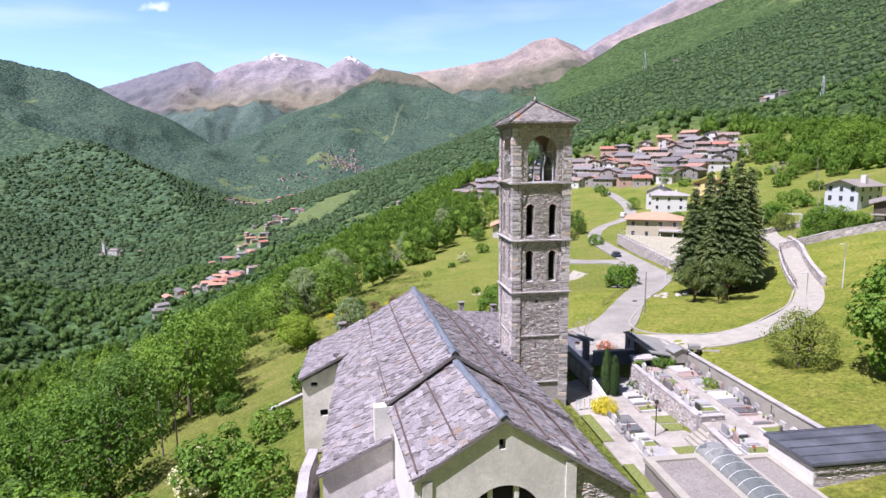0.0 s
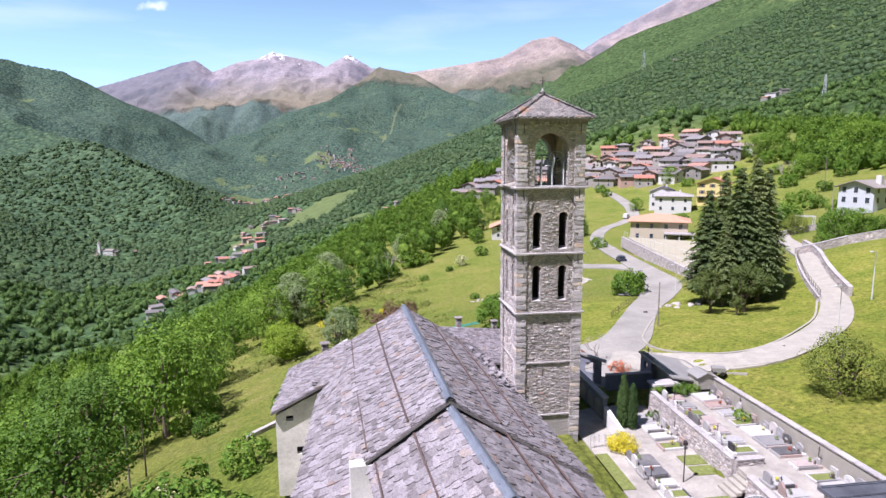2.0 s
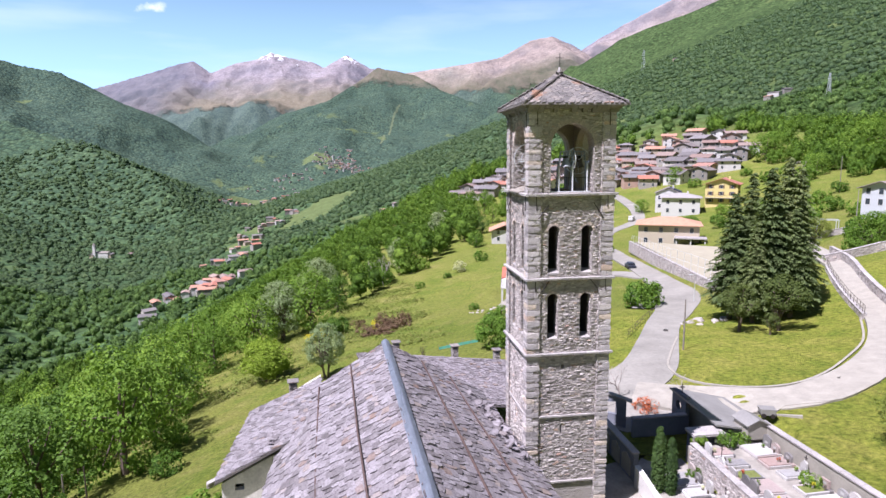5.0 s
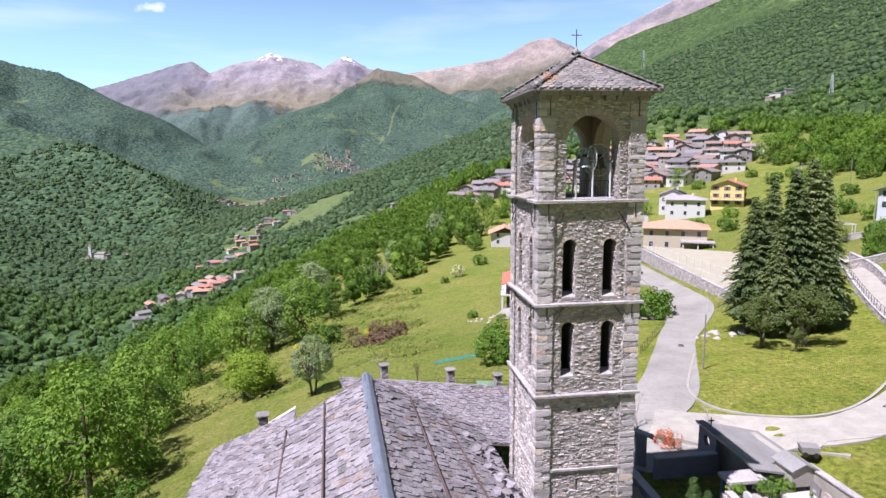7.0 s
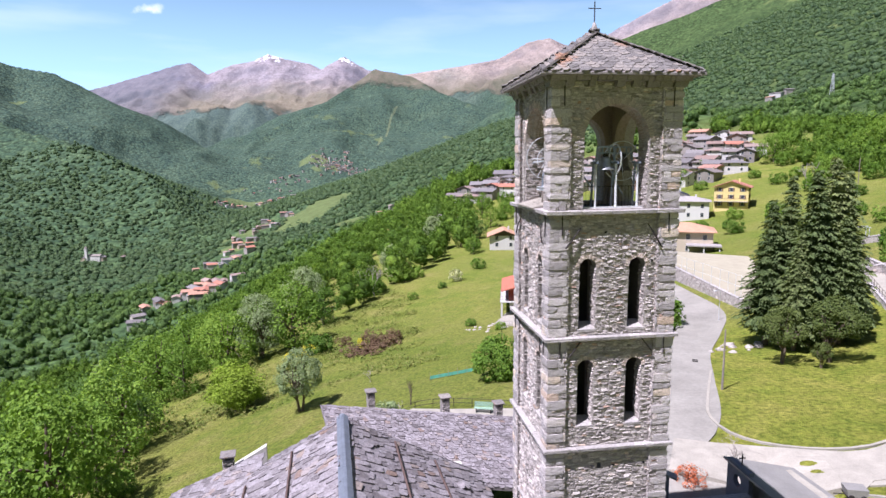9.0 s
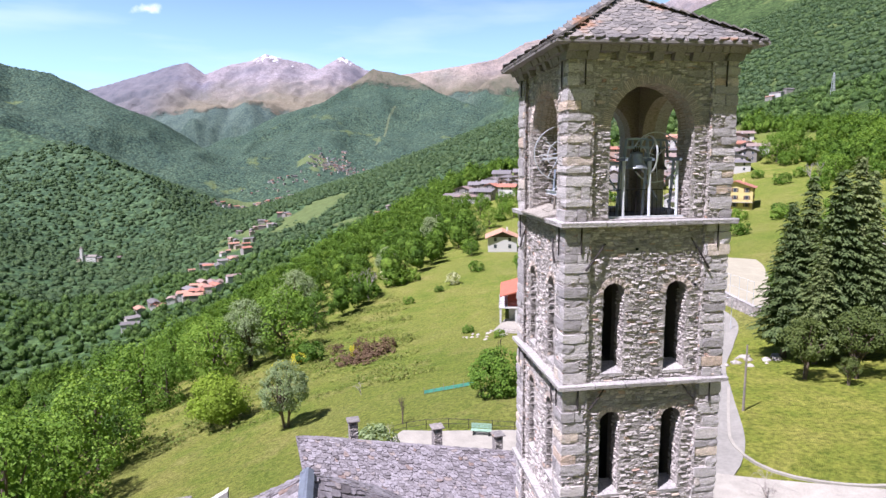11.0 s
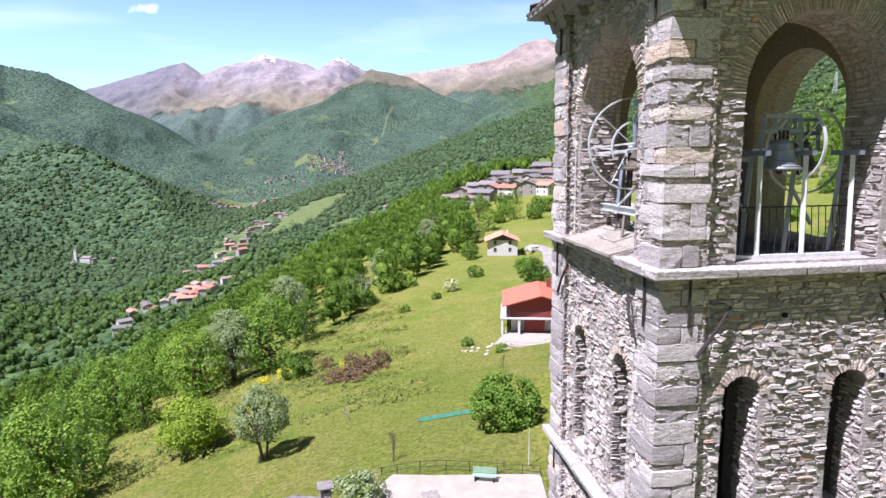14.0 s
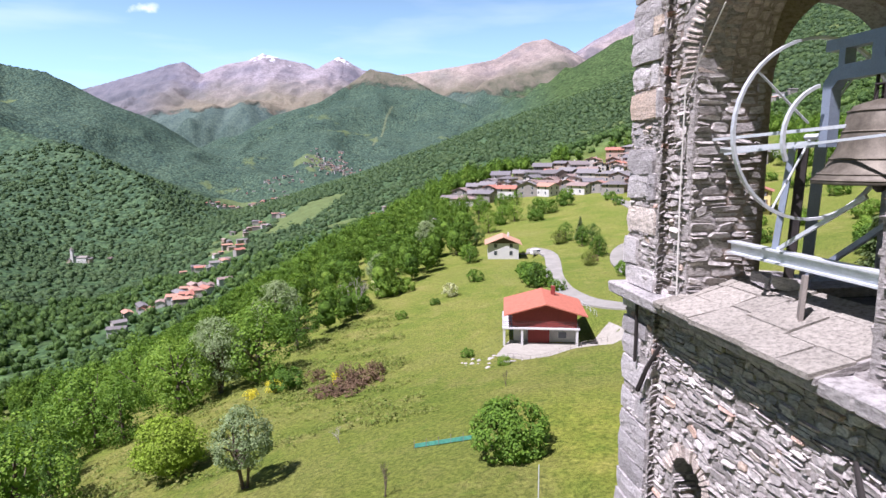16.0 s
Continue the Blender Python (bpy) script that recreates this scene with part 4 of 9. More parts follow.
def loft(quad, thick):
    """A sloping plate: four upper corners, and a thickness downwards."""
    bm = bmesh.new()
    hi_ = [bm.verts.new(p) for p in quad]
    lo_ = [bm.verts.new((p[0], p[1], p[2] - thick)) for p in quad]
    bm.faces.new(hi_)
    bm.faces.new(lo_[::-1])
    n = len(quad)
    for k in range(n):
        bm.faces.new((hi_[k], lo_[k], lo_[(k + 1) % n], hi_[(k + 1) % n]))
    bmesh.ops.recalc_face_normals(bm, faces=bm.faces[:])
    return bm


def slab_roof(quad, seed, row=0.34, lmin=0.3, lmax=0.75, skip=None, thick=0.05, bow=0.0):
    """Stone slabs in overlapping rows on a sloping quad: eave left, eave right, top right, top left."""
    g = random.Random(seed)
    q = [Vector(p) for p in quad]
    height = ((q[3] - q[0]).length + (q[2] - q[1]).length) / 2
    n_rows = max(int(height / row), 2)
    verts, faces, singles = [], [], []
    nrm = (q[1] - q[0]).cross(q[3] - q[0]).normalized()
    if nrm.z < 0:
        nrm = -nrm
    for r in range(n_rows):
        t0, t1 = r / n_rows, min((r + 1.75) / n_rows, 1.02)
        a0, b0 = q[0].lerp(q[3], t0), q[1].lerp(q[2], t0)
        a1, b1 = q[0].lerp(q[3], t1), q[1].lerp(q[2], t1)
        width = (b0 - a0).length
        if width < 0.1:
            continue
        u = -g.uniform(0, 0.4)
        while u < width:
            ln = g.uniform(lmin, lmax)
            s0, s1 = max(u, 0) / width, min(u + ln, width) / width
            u += ln * 0.97
            if (s1 - s0) * width < 0.08:
                continue
            lift = thick * g.uniform(0.7, 2.0)
            drop = g.uniform(-0.2, 0.2) * row
            poly = []
            cut = g.uniform(0.1, 0.35)
            for s, tt in ((s0 + 0.004, 0.10), (s0 + (s1 - s0) * cut, -0.06), (s1 - (s1 - s0) * g.uniform(0.1, 0.35), -0.04), (s1 - 0.002, 0.12), (s1, 1.0), (s0, 1.0)):
                tt += g.uniform(-0.12, 0.12)
                s = min(max(s, 0), 1)
                lo_p, hi_p = a0.lerp(b0, s), a1.lerp(b1, s)
                p = lo_p.lerp(hi_p, tt) + (lo_p - hi_p).normalized() * drop
                p = p + nrm * (lift * (1.25 - min(max(tt, 0), 1)) + g.uniform(-0.006, 0.006))
                poly.append(p)
            k = len(verts)
            verts += [tuple(p) for p in poly] + [tuple(p - nrm * thick) for p in poly]
            m = len(poly)
            faces.append(tuple(range(k, k + m)))
            faces += [(k + e, k + m + e, k + m + (e + 1) % m, k + (e + 1) % m) for e in range(m)]
    return verts, faces


def batten(pts, w=0.07, h=0.07):
    """A sunken snow-board or lightning strip lying on the roof."""
    return tube([Vector(p) for p in pts], w, 5)


def deck(quad, thick, n=8):
    """The bed under the slabs, warped like the four corners ask."""
    q = [Vector(p) for p in quad]
    bm = bmesh.new()
    grids = []
    for dz in (0.03, 0.03 + thick):
        grids.append([[bm.verts.new(q[0].lerp(q[1], i / n).lerp(q[3].lerp(q[2], i / n), j / n) - Vector((0, 0, dz))) for i in range(n + 1)] for j in range(n + 1)])
    for gr in grids:
        for j in range(n):
            for i in range(n):
                bm.faces.new((gr[j][i], gr[j][i + 1], gr[j + 1][i + 1], gr[j + 1][i]))
    hi_, lo_ = grids
    for k in range(n):
        for a, b in (((0, k), (0, k + 1)), ((n, k), (n, k + 1)), ((k, 0), (k + 1, 0)), ((k, n), (k + 1, n))):
            bm.faces.new((hi_[a[0]][a[1]], hi_[b[0]][b[1]], lo_[b[0]][b[1]], lo_[a[0]][a[1]]))
    bmesh.ops.recalc_face_normals(bm, faces=bm.faces[:])
    return bm


def tapered_wall(a, b, thick, foot, top_a, top_b):
    """A wall between two plan points whose top follows a sloping eave."""
    A, B = Vector((*a, 0)), Vector((*b, 0))
    n = (B - A).normalized().cross(Vector((0, 0, 1))) * thick
    bm = bmesh.new()
    vs = [bm.verts.new((p.x, p.y, z)) for p, z in ((A, foot), (B, foot), (B + n, foot), (A + n, foot), (A, top_a), (B, top_b), (B + n, top_b), (A + n, top_a))]
    for f in ((3, 2, 1, 0), (4, 5, 6, 7), (0, 1, 5, 4), (1, 2, 6, 5), (2, 3, 7, 6), (3, 0, 4, 7)):
        bm.faces.new([vs[k] for k in f])
    bmesh.ops.recalc_face_normals(bm, faces=bm.faces[:])
    return bm


def roof_part(name, quad, parent, seed, single=False, **kw):
    part("roof_deck", deck(quad, 0.14), M_RUBBLE_DARK_SHADE, parent)
    verts, faces = slab_roof(quad, seed, **kw)
    if single:
        for k in range(0, len(verts), 12):
            fs = [f for f in faces[k // 12 * 7:k // 12 * 7 + 7]]
            part("roof_slab", (verts[k:k + 12], [tuple(q - k for q in f) for f in fs]), M_SLAB_ONE, parent)
        return None
    ob = part(name, (verts, faces), M_SLAB, parent, "overlapping grey and violet stone slabs")
    return tagged(ob, kind="stuff")


def gable(y0, y1, loop, holes=()):
    return pierced(loop, holes, y1 - y0, lambda u, v, w: (u, y0 + w, v))


M_STRIP = plain_mat("rusty brown roof strip", (0.10, 0.065, 0.055), 0.8, var=0.3, scale=4)


LOOSE = slab_variants(5, 31, M_SLAB_ONE)


def build_church():
    ch = thing("church", "old stone church with a slab roof and pale plastered front", "church", CH)
    G = GROUND_CH
    # --- front block
    lun = arch_loop(0.05, 1.95, 1.25, 1.4, 16)
    win = [(-0.22, 5.2), (0.12, 5.2), (0.12, 5.75), (-0.22, 5.75)]
    loop = [(-4.0, G), (3.8, G), (3.8, 4.45), (0.0, 6.72), (-4.0, 4.25)]
    part("front_wall", gable(0.0, 0.5, loop, [lun, win]), M_PLASTER, ch, "pale weathered plaster gable")
    # black sheets behind the openings stand for the unlit interior
    part("lunette_back", box(-2.1, 2.2, 0.62, 0.66, 1.0, 3.6), M_DARK, ch)
    for x in (-0.62, 0.72):
        part("mullion", box(x - 0.11, x + 0.11, 0.10, 0.35, 1.2, 3.45, 0.01), M_PLASTER, ch)
    part("window_back", box(-0.3, 0.2, 0.5, 0.52, 5.1, 5.8), M_DARK, ch)
    part("pilaster", box(3.2, 3.75, -0.10, 0.02, G, 4.2, 0.01), M_PLASTER, ch)
    part("pilaster", box(-3.98, -3.5, -0.10, 0.02, G, 4.0, 0.01), M_PLASTER, ch)
    part("side_wall", box(-4.35, -3.95, 0.05, 8.2, G, 4.15), M_WHITEPL, ch, "sunlit white plastered side wall")
    part("buttress", box(-5.5, -4.2, 7.6, 8.3, G, 4.62, 0.02), M_WHITEPL, ch, "white plastered buttress wall")
    # right aisle front, rubble
    loop = [(3.8, G), (6.85, G), (6.85, 2.05), (3.8, 4.1)]
    wina = [(4.6, -0.6), (5.7, -0.6), (5.7, 1.1), (4.6, 1.1)]
    part("aisle_front", gable(0.15, 0.6, loop, [wina]), M_MORTAR, ch)
    part("window_back", box(4.5, 5.8, 0.55, 0.6, -0.7, 1.2), M_DARK, ch)
    part("window_frame", gable(0.05, 0.3, [(4.45, -0.75), (5.85, -0.75), (5.85, 1.25), (4.45, 1.25)], [wina]), M_PLASTER, ch)

    def keep_a(cu, cv, hu, hv):
        return cv + hv < 4.1 - (cu - 3.8) * 0.672 and not (4.4 < cu < 5.9 and -0.8 < cv < 1.3)

    tagged(part("rubble_stones", stone_field(3.8, 6.8, -3.5, 4.0, 0.09, 0.2, 0.15, 0.5, lambda u, v, w: (u, 0.15 - w, v), keep_a, 5), M_RUBBLE, ch), kind="stuff")
    part("aisle_wall", box(6.4, 6.85, 0.2, 21.0, G, 2.0), M_MORTAR, ch)
    # --- nave walls
    part("nave_wall", box(-4.5, -4.1, 8.2, 27.0, G, 4.4), M_PLASTER, ch)
    loop = [(-4.5, 3.0), (6.7, 2.0), (-0.55, 7.2)]
    part("nave_gable", gable(7.9, 8.2, [(-4.5, 3.0), (6.5, 2.0), (6.5, 2.35), (-0.55, 7.1), (-4.5, 4.6)]), M_RUBBLE_DARK_SHADE, ch)
    # --- roofs
    roof_part("roof_slabs", [(-4.45, -0.2, 4.2), (-4.65, 7.85, 4.42), (-0.55, 7.85, 7.0), (0.0, -0.2, 6.82)][::1], ch, 101, single=True, lmin=0.3, lmax=0.75, row=0.36)
    roof_part("roof_slabs", [(7.05, 7.9, 2.15), (7.05, -0.2, 2.15), (0.0, -0.2, 6.82), (-0.55, 7.9, 7.0)], ch, 102, lmin=0.35, lmax=0.8, row=0.38)
    roof_part("roof_slabs", [(-4.75, 7.6, 4.78), (-4.75, 27.0, 4.55), (-0.02, 27.2, 7.28), (-0.62, 7.6, 7.48)], ch, 103, lmin=0.3, lmax=0.7, row=0.36)
    roof_part("roof_slabs", [(7.2, 30.0, 2.2), (7.1, 7.6, 2.35), (-0.62, 7.6, 7.48), (-0.02, 27.2, 7.28)], ch, 104, lmin=0.3, lmax=0.7, row=0.36)
    # hipped end
    roof_part("roof_slabs", [(-4.75, 27.0, 4.55), (-3.6, 33.6, 2.6), (-0.02, 27.2, 7.28), (-0.02, 27.2, 7.28)][::1], ch, 105, lmin=0.3, lmax=0.7, row=0.36)
    roof_part("roof_slabs", [(-3.6, 33.6, 2.6), (3.0, 34.5, 2.3), (-0.02, 27.2, 7.28), (-0.02, 27.2, 7.28)], ch, 106, lmin=0.3, lmax=0.7, row=0.36)
    roof_part("roof_slabs", [(3.0, 34.5, 2.3), (7.2, 30.0, 2.2), (-0.02, 27.2, 7.28), (-0.02, 27.2, 7.28)], ch, 107, lmin=0.3, lmax=0.7, row=0.36)
    # left aisle and wing
    roof_part("roof_slabs", [(-8.85, 7.2, 0.95), (-7.0, 25.1, 1.5), (-4.55, 25.1, 4.1), (-4.55, 7.2, 2.85)], ch, 108, lmin=0.35, lmax=0.8, row=0.38)
    roof_part("roof_slabs", [(-10.5, 24.6, 0.40), (-9.6, 36.3, -0.3), (-4.2, 33.6, 2.9), (-4.6, 24.6, 3.25)], ch, 109, lmin=0.3, lmax=0.7, row=0.34)
    part("aisle_front", gable(7.5, 7.9, [(-8.6, G), (-4.5, G), (-4.5, 2.72), (-8.6, 0.92)]), M_PLASTER, ch)
    part("aisle_wall", tapered_wall((-8.55, 7.6), (-6.75, 25.0), 0.35, G, 0.85, 1.40), M_PLASTER, ch)
    part("wing_front", gable(25.0, 25.45, [(-10.1, G), (-4.4, G), (-4.4, 2.85), (-10.1, 0.10)], [[(-8.75, -3.2), (-8.1, -3.2), (-8.1, -2.6), (-8.75, -2.6)], [(-9.45, -0.45), (-8.9, -0.45), (-8.9, -0.05), (-9.45, -0.05)]]), M_PLASTER, ch, "peeling plaster wall")
    part("window_back", box(-9.6, -7.9, 25.44, 25.5, -3.4, 0.3), M_DARK, ch)
    part("wing_side", tapered_wall((-10.2, 25.1), (-9.35, 36.0), 0.35, G, 0.0, -0.72), M_PLASTER, ch)
    part("wing_rear", gable(35.7, 36.1, [(-9.3, G), (-4.2, G), (-4.2, 2.3), (-9.3, -0.5)]), M_PLASTER, ch)
    part("nave_rear", box(-4.2, 7.0, 33.0, 33.4, G, 1.2), M_PLASTER, ch)
    # low lean-to in front of the left aisle
    roof_part("roof_slabs", [(-8.7, 0.4, -1.9), (-8.7, 7.5, -1.9), (-4.4, 7.5, 0.1), (-4.4, 0.4, 0.1)], ch, 110, lmin=0.35, lmax=0.8, row=0.38)
    part("lean_to_wall", box(-8.5, -8.2, 0.6, 7.5, G, -2.0), M_PLASTER, ch)
    part("lean_to_front", gable(0.6, 0.9, [(-8.5, G), (-4.3, G), (-4.3, 0.0), (-8.5, -2.0)]), M_PLASTER, ch)
    # back house roof beyond the choir, its ridge across
    roof_part("roof_slabs", [(0.0, 34.0, 0.6), (11.6, 30.0, 0.6), (11.8, 37.1, 1.75), (-1.0, 42.3, 1.75)], ch, 111, lmin=0.2, lmax=0.5, row=0.25)
    roof_part("roof_slabs", [(13.0, 42.5, -1.2), (0.8, 48.0, -1.2), (-1.0, 42.3, 1.75), (11.8, 37.1, 1.75)], ch, 112, lmin=0.25, lmax=0.6, row=0.3)
    part("house_gable", pierced([(0.0, G - 3), (8.0, G - 3), (8.0, -0.9), (4.2, 0.75), (0.0, -0.5)], [], 0.4, lambda u, v, w: (-0.6 + u * 0.22 + w, 36.0 + u, v)), M_PLASTER, ch)
    # loose broken slabs in the valley beside the tower and on the rear verge
    g = random.Random(55)
    heaps = [(5.2 + g.uniform(0, 1.7), 18.5 + g.uniform(0, 8.5), None) for _ in range(46)] + [(-7.2 + g.uniform(-0.3, 0.3), 25.6 + g.uniform(0, 1.2), 2.0) for _ in range(8)]
    loose = []
    for x, y, zz in heaps:
        z = 7.35 - (x + 0.3) * 0.69 + 0.10 + g.uniform(0, 0.16) if zz is None else zz + g.uniform(0, 0.2)
        ob = new("loose_slab", g.choice(LOOSE))
        ob.parent = ch
        ob.matrix_basis = pose(x, y, z, g.uniform(-9, 9), g.uniform(5, 30), g.uniform(0, 360)) @ Matrix.Diagonal((g.uniform(0.4, 0.9), g.uniform(0.3, 0.6), 0.06, 1))
    # lead ridge flashing, front to back
    for a, b in (((0.0, -0.25, 6.99), (-0.55, 7.9, 7.19)), ((-0.62, 7.55, 7.67), (-0.02, 27.3, 7.47))):
        bm = bmesh.new()
        A, B = Vector(a), Vector(b)
        prof = [(-0.26, -0.13), (-0.05, 0.03), (0.05, 0.03), (0.26, -0.13)]
        n = 9
        rows_ = [[bm.verts.new(A.lerp(B, k / n) + Vector((x, 0, z))) for x, z in prof] for k in range(n + 1)]
        for u, v in zip(rows_, rows_[1:]):
            for j in range(3):
                bm.faces.new((u[j], u[j + 1], v[j + 1], v[j]))
        bmesh.ops.solidify(bm, geom=bm.faces[:], thickness=0.02)
        part("ridge_flashing", bm, M_FLASH, ch, "blue grey lead ridge flashing")
    # lightning strips and snow boards running down the slopes
    for pts in ([(-4.6, 8.3, 4.95), (-4.55, 17, 4.8), (-4.3, 26.5, 4.95)], [(-2.6, 8.2, 6.35), (-2.55, 17, 6.25), (-2.3, 26.9, 6.1)],
                [(-4.2, 0.0, 4.5), (-4.3, 7.5, 4.75)], [(-2.2, 0.6, 5.65), (-2.4, 7.6, 6.0)],
                [(2.2, 8.2, 5.75), (2.3, 17, 5.8), (2.4, 27.5, 5.75)], [(4.4, 9.5, 4.3), (4.5, 17, 4.25), (4.4, 28, 4.3)],
                [(2.4, 0.3, 5.35), (2.2, 7.4, 5.6)], [(4.6, 0.4, 3.95), (4.5, 7.4, 4.1)]):
        part("roof_strip", batten(pts, 0.055), M_STRIP, ch, "weathered strip along the roof")
    return ch


build_church()
# ---- bells and their steel frame in the belfry ----
def bell_mesh(r, h):
    prof = [(0.80 * r, 0.0), (1.0 * r, 0.0), (0.97 * r, 0.06 * h), (0.80 * r, 0.20 * h), (0.66 * r, 0.42 * h), (0.58 * r, 0.66 * h), (0.54 * r, 0.84 * h), (0.46 * r, 0.93 * h), (0.16 * r, 1.0 * h)]
    return lathe(prof, 28)


def ring(c, r, half, t, a0=0.0, a1=2 * math.pi, seg=40, bm=None):
    """A flat rim standing in the y-z plane."""
    bm = bm or bmesh.new()
    n = max(int(seg * (a1 - a0) / (2 * math.pi)), 4)
    rows_ = []
    for k in range(n + 1):
        a = a0 + (a1 - a0) * k / n
        rows_.append([bm.verts.new((c[0] + dx, c[1] + rr * math.cos(a), c[2] + rr * math.sin(a))) for dx, rr in ((-half, r - t), (half, r - t), (half, r), (-half, r))])
    for u, v in zip(rows_, rows_[1:]):
        for j in range(4):
            bm.faces.new((u[j], u[(j + 1) % 4], v[(j + 1) % 4], v[j]))
    bmesh.ops.recalc_face_normals(bm, faces=bm.faces[:])
    return bm


def bar(a, b, w, mat, parent, name="bar", label=""):
    """A square section bar between two points."""
    A, B = Vector(a), Vector(b)
    d = (B - A).normalized()
    s = d.orthogonal().normalized() if abs(d.z) > 0.9 else d.cross(Vector((0, 0, 1))).normalized()
    u = d.cross(s)
    bm = bmesh.new()
    vs = [bm.verts.new(p + (i * s + j * u) * w / 2) for p in (A, B) for i, j in ((-1, -1), (1, -1), (1, 1), (-1, 1))]
    for f in ((3, 2, 1, 0), (4, 5, 6, 7), (0, 1, 5, 4), (1, 2, 6, 5), (2, 3, 7, 6), (3, 0, 4, 7)):
        bm.faces.new([vs[k] for k in f])
    bmesh.ops.recalc_face_normals(bm, faces=bm.faces[:])
    return part(name, bm, mat, parent, label)


def bell_with_fittings(b, x, y, z, r, h, mat):
    """The cast bell, its mouldings, crown and clapper."""
    top = z + h
    part("bell_body", bell_mesh(r, h), mat, b, smooth=True).location = (x, y, z)
    for k in range(5):
        zz = z + h * (0.05, 0.12, 0.3, 0.62, 0.86)[k]
        rr = r * (0.975, 0.90, 0.74, 0.592, 0.535)[k]
        part("moulding", lathe([(rr, -0.010), (rr + 0.012, 0.0), (rr, 0.010)], 28), mat, b).location = (x, y, zz)
    for dx in (-0.07, 0.0, 0.07):
        part("crown_loop", tube([(x + dx, y - 0.05, top - 0.02), (x + dx, y - 0.05, top + 0.12), (x + dx, y + 0.05, top + 0.12), (x + dx, y + 0.05, top - 0.02)], 0.02), M_IRON, b)
    part("clapper", lathe([(0.02, 0.0), (0.05, 0.03), (0.06, 0.08), (0.02, 0.16), (0.015, 0.5 * h)], 10), M_IRON, b, smooth=True).location = (x, y, z - 0.07)


def wheel_on(b, c, r, turn, spokes, mat):
    """A thin rim with spokes; turn 0 stands across x, 90 across y."""
    w = thing("wheel", "", "")
    w.parent = b
    w.matrix_basis = pose(*c, 0, 0, turn)
    part("rim", ring((0, 0, 0), r, 0.022, 0.026), mat, w, "steel wheel rim")
    for a in spokes:
        part("spoke", tube([(0, r * 0.12 * math.cos(a), r * 0.12 * math.sin(a)), (0, (r - 0.02) * math.cos(a), (r - 0.02) * math.sin(a))], 0.011), mat, w)


def hung_bell(x, y, z, r, h, wheel, wheel_r, label, mat):
    """A small bell under a slim steel yoke; the axle runs along x."""
    b = thing("church_bell", label, "bell", group="bells in the belfry")
    top = z + h
    bell_with_fittings(b, x, y, z, r, h, mat)
    hw = r * 1.12
    stock = [(x - hw, y, top - 0.2), (x - hw * 0.86, y, top + 0.36), (x + hw * 0.86, y, top + 0.36), (x + hw, y, top - 0.2)]
    for p, q in zip(stock, stock[1:]):
        bar(p, q, 0.065, M_STEEL, b, "headstock", "blue grey steel headstock")
    for dx in (-0.35, 0.35):
        bar((x + dx * hw, y, top + 0.1), (x + dx * hw, y, top + 0.36), 0.05, M_STEEL, b, "headstock")
    bar((x - hw, y, top + 0.12), (x + hw, y, top + 0.12), 0.07, M_STEEL, b, "headstock")
    part("axle", tube([(x - hw - 0.12, y, top - 0.18), (x - hw + 0.1, y, top - 0.18)], 0.03), M_GALV, b)
    part("axle", tube([(x + hw - 0.1, y, top - 0.18), (x + hw + 0.12, y, top - 0.18)], 0.03), M_GALV, b)
    wheel_on(b, wheel[:3], wheel_r, wheel[3], (0.6, 2.4, 4.6), M_GALV)
    return b


def great_bell(x, y, z, r, h):
    """The large bell under a portal yoke of flat steel; its axle runs along y, the wheel stands at the far end."""
    b = thing("church_bell", "large patinated bronze bell under a blue steel yoke with a wheel", "bell", group="bells in the belfry")
    bell_with_fittings(b, x, y, z, r, h, M_BRONZE)
    half, axle, beam, crest = 0.66, z + 0.42, z + 0.96, z + 1.28
    outline = [(-half, axle - 0.1), (-half + 0.1, axle - 0.1), (-half + 0.1, beam - 0.12), (-half + 0.17, beam - 0.05), (half - 0.17, beam - 0.05), (half - 0.1, beam - 0.12), (half - 0.1, axle - 0.1), (half, axle - 0.1),
               (half, beam - 0.06), (half - 0.09, beam + 0.05), (0.5, beam + 0.07), (0.5, crest - 0.1), (0.66, crest - 0.1), (0.66, crest), (-0.66, crest), (-0.66, crest - 0.1), (-0.5, crest - 0.1), (-0.5, beam + 0.07), (-half + 0.09, beam + 0.05), (-half, beam - 0.06)]
    slots = [[(u - 0.14, beam + 0.08), (u + 0.14, beam + 0.08), (u + 0.14, crest - 0.1), (u - 0.14, crest - 0.1)] for u in (-0.29, 0.12)]
    part("headstock", pierced(outline, slots, 0.11, lambda u, v, w: (x - 0.055 + w, y - u, v)), M_STEEL, b, "blue painted steel yoke")
    for u in (-0.12, 0.0, 0.12):
        part("hanger_bolt", tube([(x, y + u, z + h), (x, y + u, beam + 0.04)], 0.016, 6), M_IRON, b, "dark hanger bolt")
    for s_ in (-1, 1):
        part("axle", tube([(x, y + s_ * (half - 0.05), axle), (x, y + s_ * (half + 0.22), axle)], 0.035), M_GALV, b)
    wheel_on(b, (x - 0.04, y + half + 0.07, axle + 0.06), 0.86, 90, (2.2, 0.7, 3.6, 5.2), M_GALV)
    return b


